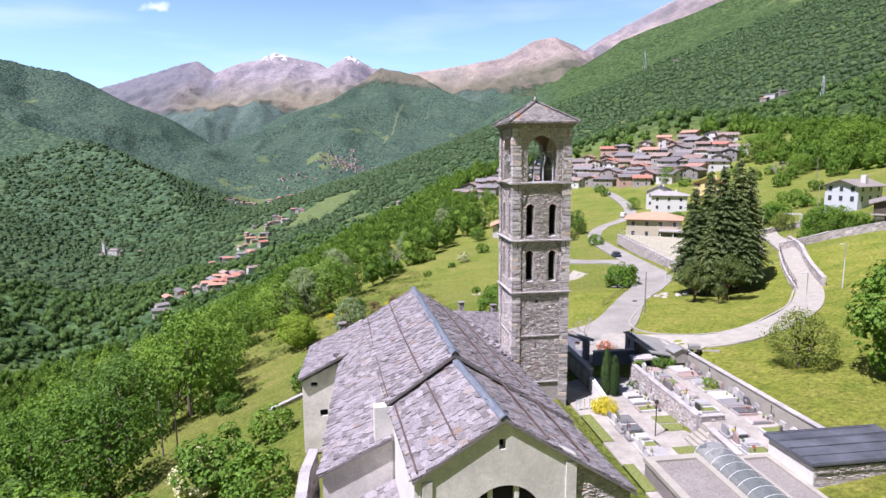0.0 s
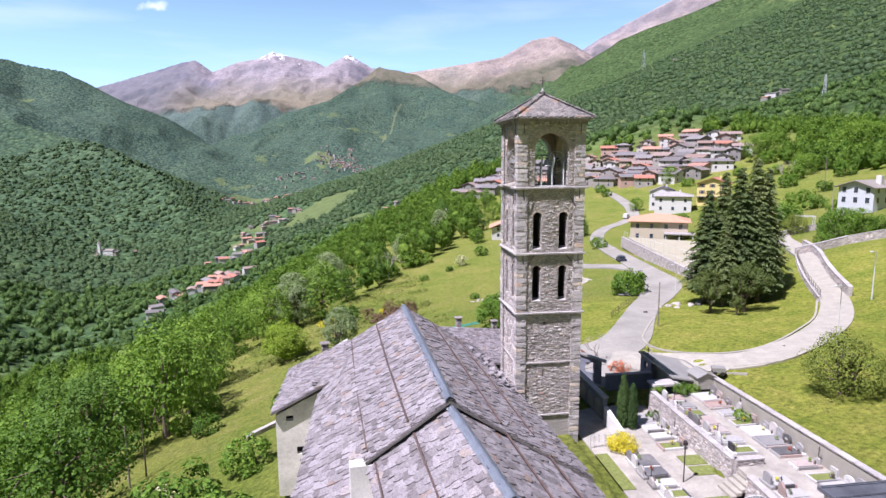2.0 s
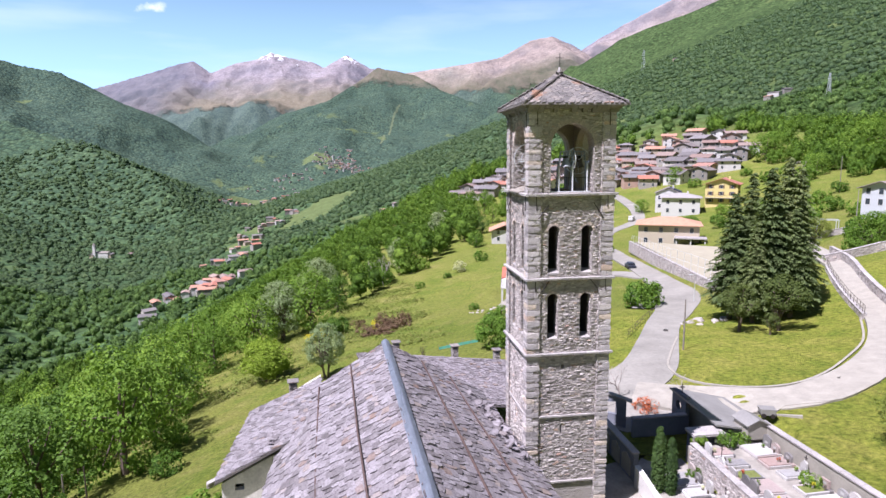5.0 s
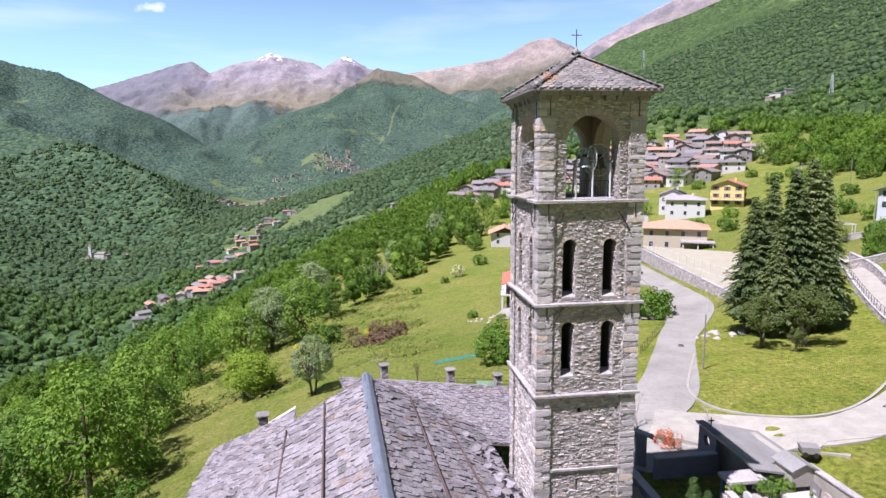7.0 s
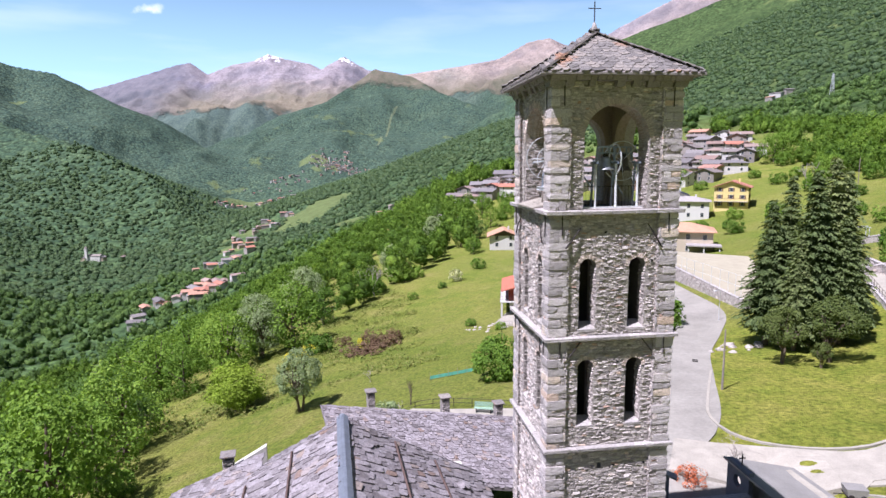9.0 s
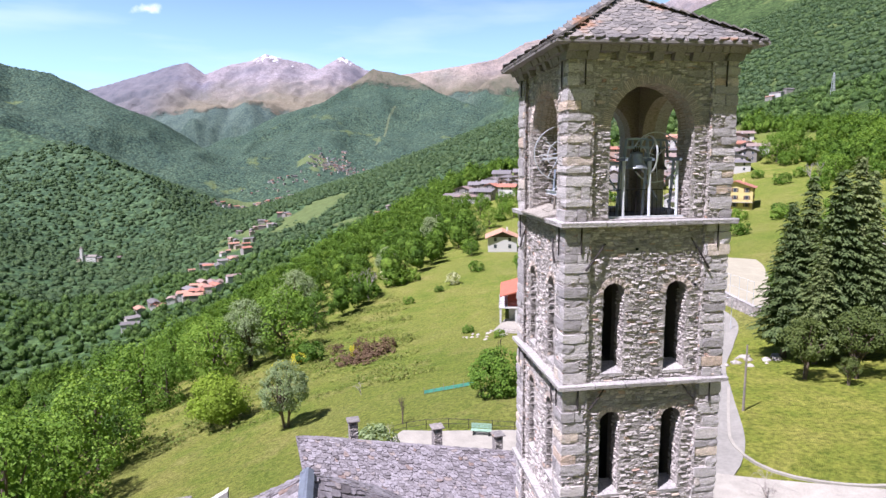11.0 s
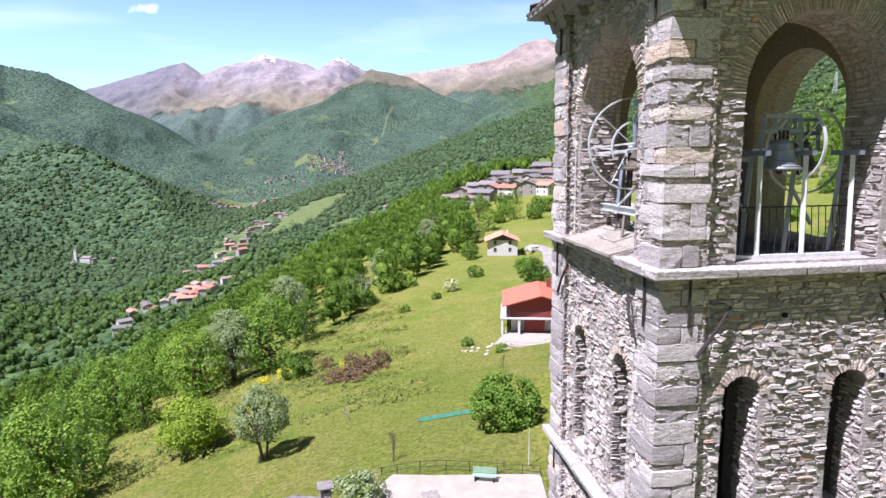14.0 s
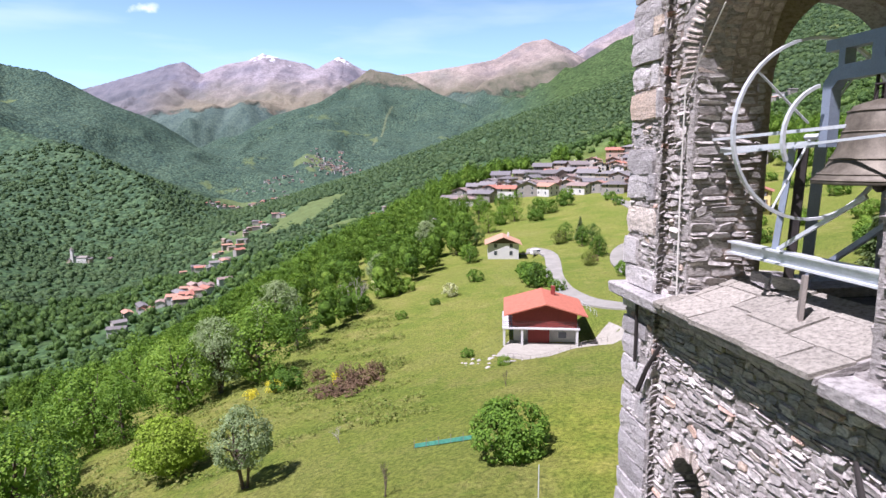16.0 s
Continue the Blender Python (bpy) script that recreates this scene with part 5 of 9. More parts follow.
def build_belfry():
    great_bell(0.90, 2.02, 18.43, 0.51, 0.70)
    hung_bell(2.50, 0.82, 18.43, 0.33, 0.50, (2.90, 0.90, 18.83, 0), 0.57, "small grey bell in a blue steel frame in the belfry", M_BELL_GREY)
    hung_bell(3.62, 1.78, 18.38, 0.33, 0.55, (3.36, 1.32, 18.76, 90), 0.76, "dark bell with a wide wheel behind its twin", M_BRONZE)
    fr = thing("steel_belfry_stand", "blue grey painted steel frame carrying the bells", "bell frame")
    zf = C1 - 0.02
    for x, top in ((2.05, 18.72), (2.85, 18.72), (3.70, 18.72)):
        bar((x, 0.62, zf), (x + 0.02, 0.70, top), 0.07, M_GALV, fr, "post", "pale galvanised post")
        bar((x, 1.05, zf), (x + 0.02, 0.92, top), 0.07, M_STEEL, fr, "post")
        bar((x + 0.01, 0.5, 18.70), (x + 0.01, 1.12, 18.70), 0.08, M_STEEL, fr, "rail")
    bar((1.55, 1.0, 18.60), (2.1, 0.95, 18.60), 0.08, M_STEEL, fr, "rail")
    bar((1.62, 1.02, 18.35), (2.04, 0.98, 17.75), 0.045, M_STEEL, fr, "brace")
    bar((2.85, 1.0, 18.2), (3.3, 1.0, 17.5), 0.045, M_STEEL, fr, "brace")
    bar((1.47, 0.60, zf + 0.05), (3.90, 0.60, zf + 0.05), 0.09, M_GALV, fr, "sill_beam", "white steel channel")
    part("sill_beam", pierced([(-0.06, -0.07), (0.06, -0.07), (0.06, -0.05), (0.012, -0.05), (0.012, 0.05), (0.06, 0.05), (0.06, 0.07), (-0.06, 0.07), (-0.06, 0.05), (-0.012, 0.05), (-0.012, -0.05), (-0.06, -0.05)], [], 2.9, lambda u, v, w: (0.76 + u, 3.75 - w, 17.66 + v)), M_GALV, fr, "galvanised steel beam")
    bar((2.0, 4.1, zf), (2.0, 4.0, 18.8), 0.12, M_STEEL, fr, "post")
    bar((1.0, 3.15, zf), (1.0, 3.05, 18.75), 0.09, M_IRON, fr, "post", "dark iron post")
    bar((2.05, 2.44, zf), (2.05, 2.44, 19.2), 0.13, M_STEEL, fr, "post")
    bar((0.52, 3.9, 18.86), (0.66, 2.0, 18.92), 0.03, M_GALV, fr, "rail")
    bar((0.62, 3.9, 18.74), (0.80, 2.7, 18.78), 0.06, M_GALV, fr, "rail")
    bar((0.44, 3.5, 18.70), (0.44, 1.3, 18.83), 0.022, M_GALV, fr, "rail")
    bar((0.76, 3.05, 17.72), (0.84, 3.0, 18.8), 0.06, M_STEEL, fr, "post")
    bar((0.76, 3.0, 17.74), (0.86, 2.1, 18.32), 0.035, M_GALV, fr, "brace")
    bar((1.2, 3.4, 17.2), (1.25, 2.2, 18.1), 0.05, M_STEEL, fr, "brace")
    arc = part("wheel_arc", ring((0, 0, 0), 0.50, 0.018, 0.03, a0=1.9, a1=3.6), M_GALV, fr)
    arc.matrix_basis = pose(0.88, 2.58, 18.84, 0, 0, -90)
    rail = thing("belfry_railing", "thin dark iron railing across the belfry opening", "railing")
    part("top_rail", tube([(1.47, 0.9, 17.82), (3.9, 0.9, 17.82)], 0.014), M_IRON, rail)
    for k in range(19):
        x = 1.52 + k * 0.13
        part("baluster", tube([(x, 0.9, 17.0), (x, 0.86, 17.4), (x, 0.9, 17.82)], 0.008, 5), M_IRON, rail)
    sill = thing("belfry_sill", "worn sunlit flagstones sloping up into the belfry arch", "sill", kind="structure")
    g = random.Random(47)
    y = 1.46
    while y < 3.9:
        ln = min(g.uniform(0.28, 0.6), 3.96 - y)
        x = -0.10
        while x < 1.05:
            wd = g.uniform(0.3, 0.55)
            x1 = min(x + wd, 1.12)
            z0, z1 = C1 + 0.012 + max(x, 0) * 0.27, C1 + 0.012 + x1 * 0.27
            j = g.uniform(0.0, 0.02)
            vs = [(a + g.uniform(-0.02, 0.02), b + g.uniform(-0.02, 0.02), c + j) for a, b, c in ((x + 0.01, y + 0.01, z0), (x1 - 0.01, y + 0.01, z1), (x1 - 0.01, y + ln - 0.01, z1), (x + 0.01, y + ln - 0.01, z0))]
            part("flagstone", loft(vs, 0.05), M_FLAGS, sill)
            x = x1
        y += ln
    part("sill_bed", loft([(-0.05, 1.45, C1 - 0.012), (1.13, 1.45, C1 + 0.29), (1.13, 3.97, C1 + 0.29), (-0.05, 3.97, C1 - 0.012)], 0.06), M_MORTAR, sill)
    prop = thing("prop_board", "short grey board wedged under the beam on the sill", "board")
    bm = box(-0.07, 0.07, -0.02, 0.02, 0, 0.46, 0.006)
    part("board", bm, M_WOOD, prop)
    prop.matrix_basis = pose(0.55, 2.38, C1 + 0.13, 4, 10, 60)
    st = thing("loose_stones", "loose stones lying on the belfry sill", "stone")
    for k, (x, y) in enumerate(((0.95, 3.35), (1.0, 3.15), (1.05, 3.5))):
        ob = new("loose_stone", block_variants(1, 70 + k)[0])
        ob.parent = st
        ob.location, ob.scale, ob.rotation_euler = (x, y, C1 + 0.34), (0.24, 0.30, 0.13), (0.1, 0.1, k)
    # electric cable down the left pier
    part("cable", tube([SIDES["left"](1.95, 20.2, -0.10), SIDES["left"](1.35, 19.4, -0.06), SIDES["left"](1.33, 18.3, -0.07), SIDES["left"](1.36, 17.05, -0.07)], 0.009), M_PLASTER, fr, "pale cable")


M_FLAGS = stone_mat("worn flagstone", [(0.0, (0.255, 0.231, 0.197)), (1.0, (0.348, 0.316, 0.274))], per="object", grain=20, relief=0.02, stain=(0.33, 0.305, 0.268))
M_BELL_GREY = plain_mat("grey bell metal", (0.34, 0.36, 0.38), 0.45, 0.6, var=0.15, scale=5)
build_belfry()
# ---- roads, yards, walls ----
def drape(x, y, lift):
    return (x, y, land_at(x, y) + lift)


def smooth_line(pts, step=1.5):
    """A rounded line through rows of x, y and further values."""
    p = np.array(pts, float)
    out = []
    for k in range(len(p) - 1):
        a, b, c, d = p[max(k - 1, 0)], p[k], p[k + 1], p[min(k + 2, len(p) - 1)]
        n = max(int(np.hypot(*(c - b)[:2]) / step), 1)
        for s in np.arange(n) / n:
            out.append(0.5 * (2 * b + (c - a) * s + (2 * a - 5 * b + 4 * c - d) * s**2 + (3 * b - a - 3 * c + d) * s**3))
    out.append(p[-1])
    return np.array(out)


def ribbon(name, pts, mat, label, lift=0.10, across=6, category="road"):
    """A draped strip of ground: rows of x, y, width."""
    ln = smooth_line(pts)
    tang = np.gradient(ln[:, :2], axis=0)
    tang /= np.linalg.norm(tang, axis=1)[:, None]
    side = np.stack([tang[:, 1], -tang[:, 0]], -1)
    offs = np.linspace(-0.5, 0.5, across + 1)
    P = ln[:, None, :2] + side[:, None] * (offs[None, :, None] * ln[:, None, 2:3])
    mid = land(ln[:, 0], ln[:, 1])
    edge = land(P[..., 0], P[..., 1])
    Z = np.maximum(edge * 0.35 + mid[:, None] * 0.65, edge) + lift
    n, m = Z.shape
    verts = [(float(P[i, j, 0]), float(P[i, j, 1]), float(Z[i, j])) for i in range(n) for j in range(m)]
    faces = [(i * m + j, i * m + j + 1, (i + 1) * m + j + 1, (i + 1) * m + j) for i in range(n - 1) for j in range(m - 1)]
    k = len(verts)
    verts += [(x, y, z - 0.5) for x, y, z in verts]
    rim = [(i * m, (i + 1) * m) for i in range(n - 1)] + [((i + 1) * m - 1, (i + 2) * m - 1) for i in range(n - 1)]
    faces += [(a, b, b + k, a + k) for a, b in rim]
    ob = part(name, (verts, faces), mat, None, label)
    return tagged(ob, label, category, kind="structure")


ROAD_MAIN = [(8, 17, 6.0), (14, 19, 6.5), (19, 22.5, 5.5), (25, 32, 4.6), (31, 42, 4.4), (38, 52, 5.5), (45, 63, 6.5), (49, 78, 5.2), (53, 95, 4.6), (58, 118, 4.4), (65, 145, 4.4), (75, 163, 4.6), (90, 175, 4.8), (100, 195, 4.6), (108, 225, 4.4), (115, 260, 4.2)]
ROAD_HILL = [(15, 17, 5.0), (21.5, 13.0, 5.0), (27, 11.2, 4.2), (33, 13.0, 3.9), (39, 16.5, 3.8), (45, 21.5, 3.7), (51.6, 29.3, 3.3), (56.8, 37.6, 3.0), (62.2, 46.2, 2.9), (67.8, 54.4, 3.0), (74.3, 65.9, 3.4), (82, 80, 3.6), (90, 92, 3.6)]
ROAD_WEST = [(50, 80, 4.6), (47, 92, 4.4), (43, 100, 4.4), (41, 110, 4.4), (41.5, 122, 4.4), (45, 138, 4.4), (51, 157, 4.2), (54, 169, 4.0), (54, 178, 3.8), (50.5, 186, 3.8)]
ribbon("road_main", ROAD_MAIN, M_ASPHALT, "sun bleached grey asphalt village road")
ribbon("road_hill", ROAD_HILL, M_CONC, "pale concrete lane curving uphill", 0.14)
ribbon("road_west", ROAD_WEST, M_ASPHALT, "grey asphalt lane along the meadow", 0.12)
ribbon("yard_paving", [(9.5, 15, 5), (12, 14, 8), (18, 15, 7.5)], M_ASPHALT, "pale paved yard before the church gate", 0.06, category="pavement")
ribbon("terrace_paving", [(-3.5, 33.5, 4.5), (0, 31.5, 6.5), (8.5, 30.0, 7.0)], M_CONC, "pale paved terrace behind the church", 0.10, category="pavement")
ribbon("parking_gravel", [(36.5, 55, 7), (41, 63, 9), (43.5, 71, 7)], plain_mat("pale gravel", (0.30, 0.285, 0.265), 0.95, var=0.15, scale=1.5, relief=0.02), "pale gravel parking by the junction", 0.07, category="pavement")
ribbon("house_yard", [(19.5, 88.5, 9), (28, 84.5, 9.5), (38, 85, 8)], M_CONC, "pale concrete yard round the red house", 0.12, category="pavement")
ribbon("garden_path", [(62, 60, 2.4), (66, 62, 2.4), (72, 70, 2.4)], M_CONC, "pale concrete garden path", 0.1, category="pavement")


def kerb(pts, w=0.22, h=0.16, mat=None, name="kerb"):
    ln = smooth_line(pts, 1.2)
    bm = bmesh.new()
    tang = np.gradient(ln[:, :2], axis=0)
    tang /= np.linalg.norm(tang, axis=1)[:, None]
    rows_ = []
    for (x, y), (tx, ty) in zip(ln[:, :2], tang):
        z = land_at(x, y)
        rows_.append([bm.verts.new((x + s * ty * w / 2, y - s * tx * w / 2, z + q)) for s, q in ((-1, -0.4), (-1, h), (1, h), (1, -0.4))])
    for u, v in zip(rows_, rows_[1:]):
        for j in range(3):
            bm.faces.new((u[j], u[j + 1], v[j + 1], v[j]))
    bm.faces.new(rows_[0])
    bm.faces.new(rows_[-1][::-1])
    bmesh.ops.recalc_face_normals(bm, faces=bm.faces[:])
    ob = part(name, bm, mat or M_CONC)
    return tagged(ob, "pale concrete kerb round the lawn", "kerb", kind="structure")


kerb([(28.3, 33.5), (23, 25.5), (20.8, 21.5), (21.0, 17.6), (23.8, 14.9), (28, 13.9), (32.5, 15.4), (38, 18.9), (43.8, 23.4), (49.6, 30.0), (50.3, 30.9)])
kerb([(24.2, 7.6), (22.6, 9.0), (24.4, 10.0), (29, 9.4), (34.5, 11.6)], 0.3, 0.2)


def stone_wall(name, pts, h, w, label, cap=True, seed=3, below=1.2, hmin=0.2, hmax=0.4, lmin=0.3, lmax=0.9):
    """A rubble wall along a line, with separate coping and stones on both faces."""
    ob = thing(name, label, "wall", kind="structure")
    ln = smooth_line(pts, 3.0)
    g = random.Random(seed)
    for (x0, y0, z0), (x1, y1, z1) in zip(ln, ln[1:]):
        d = math.hypot(x1 - x0, y1 - y0)
        if d < 0.05:
            continue
        ux, uy = (x1 - x0) / d, (y1 - y0) / d
        nx, ny = uy, -ux

        def place(u, v, s, x0=x0, y0=y0, z0=z0, z1=z1, ux=ux, uy=uy, nx=nx, ny=ny, d=d):
            return (x0 + ux * u + nx * s, y0 + uy * u + ny * s, z0 + (z1 - z0) * u / d + v)

        bm = bmesh.new()
        vs = [bm.verts.new(place(u, v, s)) for u in (-0.02, d + 0.02) for s, v in ((-w / 2, -below - h), (w / 2, -below - h), (w / 2, 0), (-w / 2, 0))]
        for f in ((3, 2, 1, 0), (4, 5, 6, 7), (0, 1, 5, 4), (1, 2, 6, 5), (2, 3, 7, 6), (3, 0, 4, 7)):
            bm.faces.new([vs[k] for k in f])
        bmesh.ops.recalc_face_normals(bm, faces=bm.faces[:])
        part("core", bm, M_MORTAR, ob)
        for s in (1, -1):
            st = stone_field(0, d, -h - below, -0.02, hmin, hmax, lmin, lmax, lambda u, v, q, s=s, place=place: place(u, v, s * (w / 2 + q)), None, g.randrange(9999), 0.04)
            tagged(part("wall_stones", st, M_RUBBLE, ob), kind="stuff")
        if cap:
            u = 0.0
            while u < d - 0.05:
                ln_ = min(g.uniform(0.7, 1.3), d - u)
                bm = bmesh.new()
                vs = [bm.verts.new(place(a, v, s)) for a in (u + 0.005, u + ln_ - 0.005) for s, v in ((-w / 2 - 0.06, 0), (w / 2 + 0.06, 0), (w / 2 + 0.06, 0.09), (-w / 2 - 0.06, 0.09))]
                for f in ((3, 2, 1, 0), (4, 5, 6, 7), (0, 1, 5, 4), (1, 2, 6, 5), (2, 3, 7, 6), (3, 0, 4, 7)):
                    bm.faces.new([vs[k] for k in f])
                bmesh.ops.recalc_face_normals(bm, faces=bm.faces[:])
                part("coping", bm, M_COURSE, ob)
                u += ln_
    return ob


def wall_on_land(name, pts, h, w, label, **kw):
    return stone_wall(name, [(x, y, land_at(x, y) + h) for x, y in pts], h, w, label, **kw)


wall_on_land("roadside_wall", [(54, 29.5), (58.5, 37), (63.5, 45.2), (69.5, 54.3), (76, 66)], 1.3, 0.5, "rubble retaining wall beside the uphill lane", seed=5)
LANE_EDGE = [(50.6, 30.7), (55.5, 38.8), (60.8, 47.3), (66.3, 55.4)]
LANE_TOP = [(x, y, land_at(x + 1.2, y - 0.75) + 0.32) for x, y in LANE_EDGE]
stone_wall("lane_wall", LANE_TOP, 0.9, 0.4, "rubble retaining wall under the lane railing", seed=6, below=1.6)
wall_on_land("garden_wall", [(69.5, 60), (73.5, 58.5), (78, 57.5), (82, 54), (87, 50)], 1.5, 0.4, "grey garden wall below the white house", seed=7)
wall_on_land("garden_wall", [(82, 84), (88, 84.5), (94, 81.5), (97, 77)], 1.3, 0.4, "curved stone terrace wall in the hillside garden", seed=14)
stone_wall("sports_wall", [(50.5, 61.0, -2.6), (54.5, 84, -2.7), (61.5, 118, -3.4)], 1.6, 0.5, "stone retaining wall of the sports ground", seed=8)
stone_wall("sports_wall", [(50.5, 61.0, -2.6), (60, 58.5, -2.3)], 1.6, 0.5, "stone retaining wall of the sports ground", seed=9)
field = part("sports_ground", loft([(51, 61.3, -2.75), (61, 59.2, -2.7), (80, 97, -2.75), (62, 116, -3.2)], 0.6), plain_mat("pale sand court", (0.36, 0.33, 0.245), 0.95, var=0.12, scale=0.6), None)
tagged(field, "pale sandy sports court behind a stone wall", "sports ground", kind="structure")
wall_on_land("lawn_wall", [(-23.8, 21.5), (-19.5, 23.5), (-17, 24.2)], 0.5, 0.4, "low grey stone garden wall on the slope", seed=10)
stone_wall("yard_wall", [(-15.5, -24.0, 1.2), (-15.9, -14, 0.6), (-15.6, -11.0, 0.5)], 1.5, 0.5, "white rendered garden wall beside the church", seed=12, below=4.0)


def railing(name, pts, h, step, label, mat, top=True, lift=0.0):
    ob = thing(name, label, "railing")
    ln = smooth_line(pts, step)
    P = [drape(x, y, lift) for x, y in ln[:, :2]] if len(pts[0]) == 2 else [(float(x), float(y), float(z) + lift) for x, y, z in ln]
    for p in P:
        part("post", tube([p, (p[0], p[1], p[2] + h)], 0.035, 5), mat, ob)
    for q in ((1.0, 0.5) if top else (1.0,)):
        part("rail", tube([(p[0], p[1], p[2] + h * q - 0.03) for p in P], 0.025, 5), mat, ob)
    return ob


M_DKWOOD = plain_mat("dark stained timber", (0.085, 0.065, 0.05), 0.8, var=0.3, scale=5)
railing("lane_railing", LANE_TOP, 1.0, 1.4, "dark iron railing on the lane wall", M_DKWOOD, lift=0.08)
railing("road_fence", [(23.2, 36.0), (29, 44), (34, 51)], 0.9, 1.6, "dark timber fence along the road", M_DKWOOD)
railing("red_house_fence", [(38, 95), (38.8, 104), (38.6, 114), (42, 128)], 1.0, 2.2, "grey metal fence along the lane", M_GALV)
railing("yard_fence", [(19.0, 83.5), (26, 80.0), (33, 79.0)], 0.8, 1.2, "rough timber fence below the red house", M_WOOD)
railing("terrace_fence", [(-3, 36.5), (2, 35.3), (9, 33.2)], 0.9, 1.5, "thin wire fence round the terrace", M_IRON)
railing("court_fence", [(50.6, 61.6), (54.6, 84), (61.5, 117)], 3.4, 3.0, "tall thin wire fence round the court", M_GALV, lift=1.6)


def pole(x, y, h, label, lamp=False, r=0.09, mat=None):
    ob = thing("street_lamp" if lamp else "utility_pole", label, "street lamp" if lamp else "pole")
    z = land_at(x, y)
    part("shaft", tube([(x, y, z - 0.3), (x, y, z + h)], r, 8, r * 0.6), mat or M_GALV, ob)
    if lamp:
        part("arm", tube([(x, y, z + h - 0.05), (x - 0.5, y - 0.3, z + h + 0.15), (x - 0.9, y - 0.5, z + h + 0.12)], 0.03), M_GALV, ob)
        part("lamp_head", box(x - 1.3, x - 0.85, y - 0.6, y - 0.4, z + h + 0.05, z + h + 0.18, 0.03), M_GALV, ob)
    return ob


pole(25.7, 27.6, 5.7, "grey wooden utility pole beside the road", r=0.11, mat=M_WOOD)
pole(53.5, 25.5, 6.2, "tall street lamp on the meadow edge", True)
pole(37.6, 12.6, 6.0, "thin street lamp beside the lane", True, 0.06)
pole(44.5, 57.5, 4.5, "short street lamp by the junction", True, 0.06)
pole(67, 62, 8.0, "concrete pole behind the garden", r=0.12, mat=M_CONC)
pole(97, 84, 8.5, "concrete pole on the hillside meadow", r=0.12, mat=M_CONC)
pole(150, 150, 12, "grey pole at the wood's edge", r=0.14, mat=M_WOOD)
pole(-36.5, 22.5, 7.0, "wooden pole on the slope below the church", r=0.12, mat=M_WOOD)
pole(-35.3, 24.0, 6.5, "leaning brown wooden pole on the slope", r=0.10, mat=M_DKWOOD)
pole(8.6, 35.0, 3.2, "small white lamp post by the terrace", r=0.05, mat=M_GALV)
# ---- houses ----
def wall_paint(name, stops):
    m, t, p = nodes_of(name)
    c = ramp(t, t.nodes.new("ShaderNodeObjectInfo").outputs["Random"], stops)
    c.node.color_ramp.interpolation = "CONSTANT"
    pos = world_pos(t)
    c = mixc(t, 1.0, c, ramp(t, noise_node(t, 0.5, 6, 0.7, pos), [(0.3, (0.82,) * 3), (0.7, (1.06,) * 3)]), "MULTIPLY")
    t.links.new(c, p.inputs["Base Color"])
    p.inputs["Roughness"].default_value = 0.9
    return m


def tile_mat(name, stops):
    m, t, p = nodes_of(name)
    c = ramp(t, t.nodes.new("ShaderNodeObjectInfo").outputs["Random"], stops)
    c.node.color_ramp.interpolation = "CONSTANT"
    pos = world_pos(t)
    c = mixc(t, 1.0, c, ramp(t, noise_node(t, 1.6, 6, 0.75, pos), [(0.3, (0.7,) * 3), (0.7, (1.2,) * 3)]), "MULTIPLY")
    t.links.new(c, p.inputs["Base Color"])
    p.inputs["Roughness"].default_value = 0.85
    w = t.nodes.new("ShaderNodeTexWave")
    w.inputs["Scale"].default_value = 1.6
    t.links.new(pos, w.inputs["Vector"])
    bump(t, p, w.outputs[0], 0.5, 0.05)
    return m


M_WALLS = wall_paint("village plaster", [(0.0, (0.52, 0.48, 0.43)), (0.16, (0.30, 0.275, 0.255)), (0.32, (0.60, 0.585, 0.56)), (0.46, (0.44, 0.36, 0.28)), (0.58, (0.24, 0.22, 0.205)), (0.70, (0.46, 0.31, 0.255)), (0.80, (0.56, 0.54, 0.53)), (0.9, (0.36, 0.33, 0.31))])
M_TILES = tile_mat("village roofs", [(0.0, (0.156, 0.143, 0.143)), (0.2, (0.205, 0.176, 0.168)), (0.4, (0.246, 0.172, 0.148)), (0.55, (0.180, 0.168, 0.172)), (0.7, (0.279, 0.209, 0.184)), (0.85, (0.221, 0.205, 0.205))])
M_REDTILES = tile_mat("terracotta roofs", [(0.0, (0.40, 0.17, 0.12)), (0.5, (0.44, 0.24, 0.17)), (0.8, (0.36, 0.20, 0.16))])
M_PALETILES = tile_mat("faded pink tile roofs", [(0.0, (0.24, 0.185, 0.165)), (0.5, (0.22, 0.20, 0.195)), (0.8, (0.34, 0.25, 0.215))])
M_GLASS = plain_mat("dark window glass", (0.05, 0.06, 0.075), 0.15, var=0.2, spec=0.6)
M_SHUTTER = plain_mat("brown shutters", (0.16, 0.09, 0.05), 0.7)
M_WHITE = plain_mat("white painted wall", (0.58, 0.57, 0.56), 0.9, var=0.05)
M_CREAM = plain_mat("cream painted wall", (0.50, 0.43, 0.34), 0.9, var=0.06)
M_YELLOW = plain_mat("yellow painted wall", (0.66, 0.55, 0.24), 0.9, var=0.06)
# white villa wall with its bluish shade put into the colour
M_WHITE_BLUESHADE = plain_mat("white wall tinted blue for shade", (0.52, 0.54, 0.58), 0.9, var=0.05)
M_REDWALL = plain_mat("dark red timber wall", (0.23, 0.042, 0.036), 0.75, var=0.12)
M_ORANGE = tile_mat("bright terracotta tiles", [(0.0, (0.47, 0.15, 0.095)), (0.5, (0.47, 0.15, 0.095))])
M_PALEORANGE = tile_mat("pale terracotta tiles", [(0.0, (0.50, 0.285, 0.19)), (1.0, (0.50, 0.285, 0.19))])
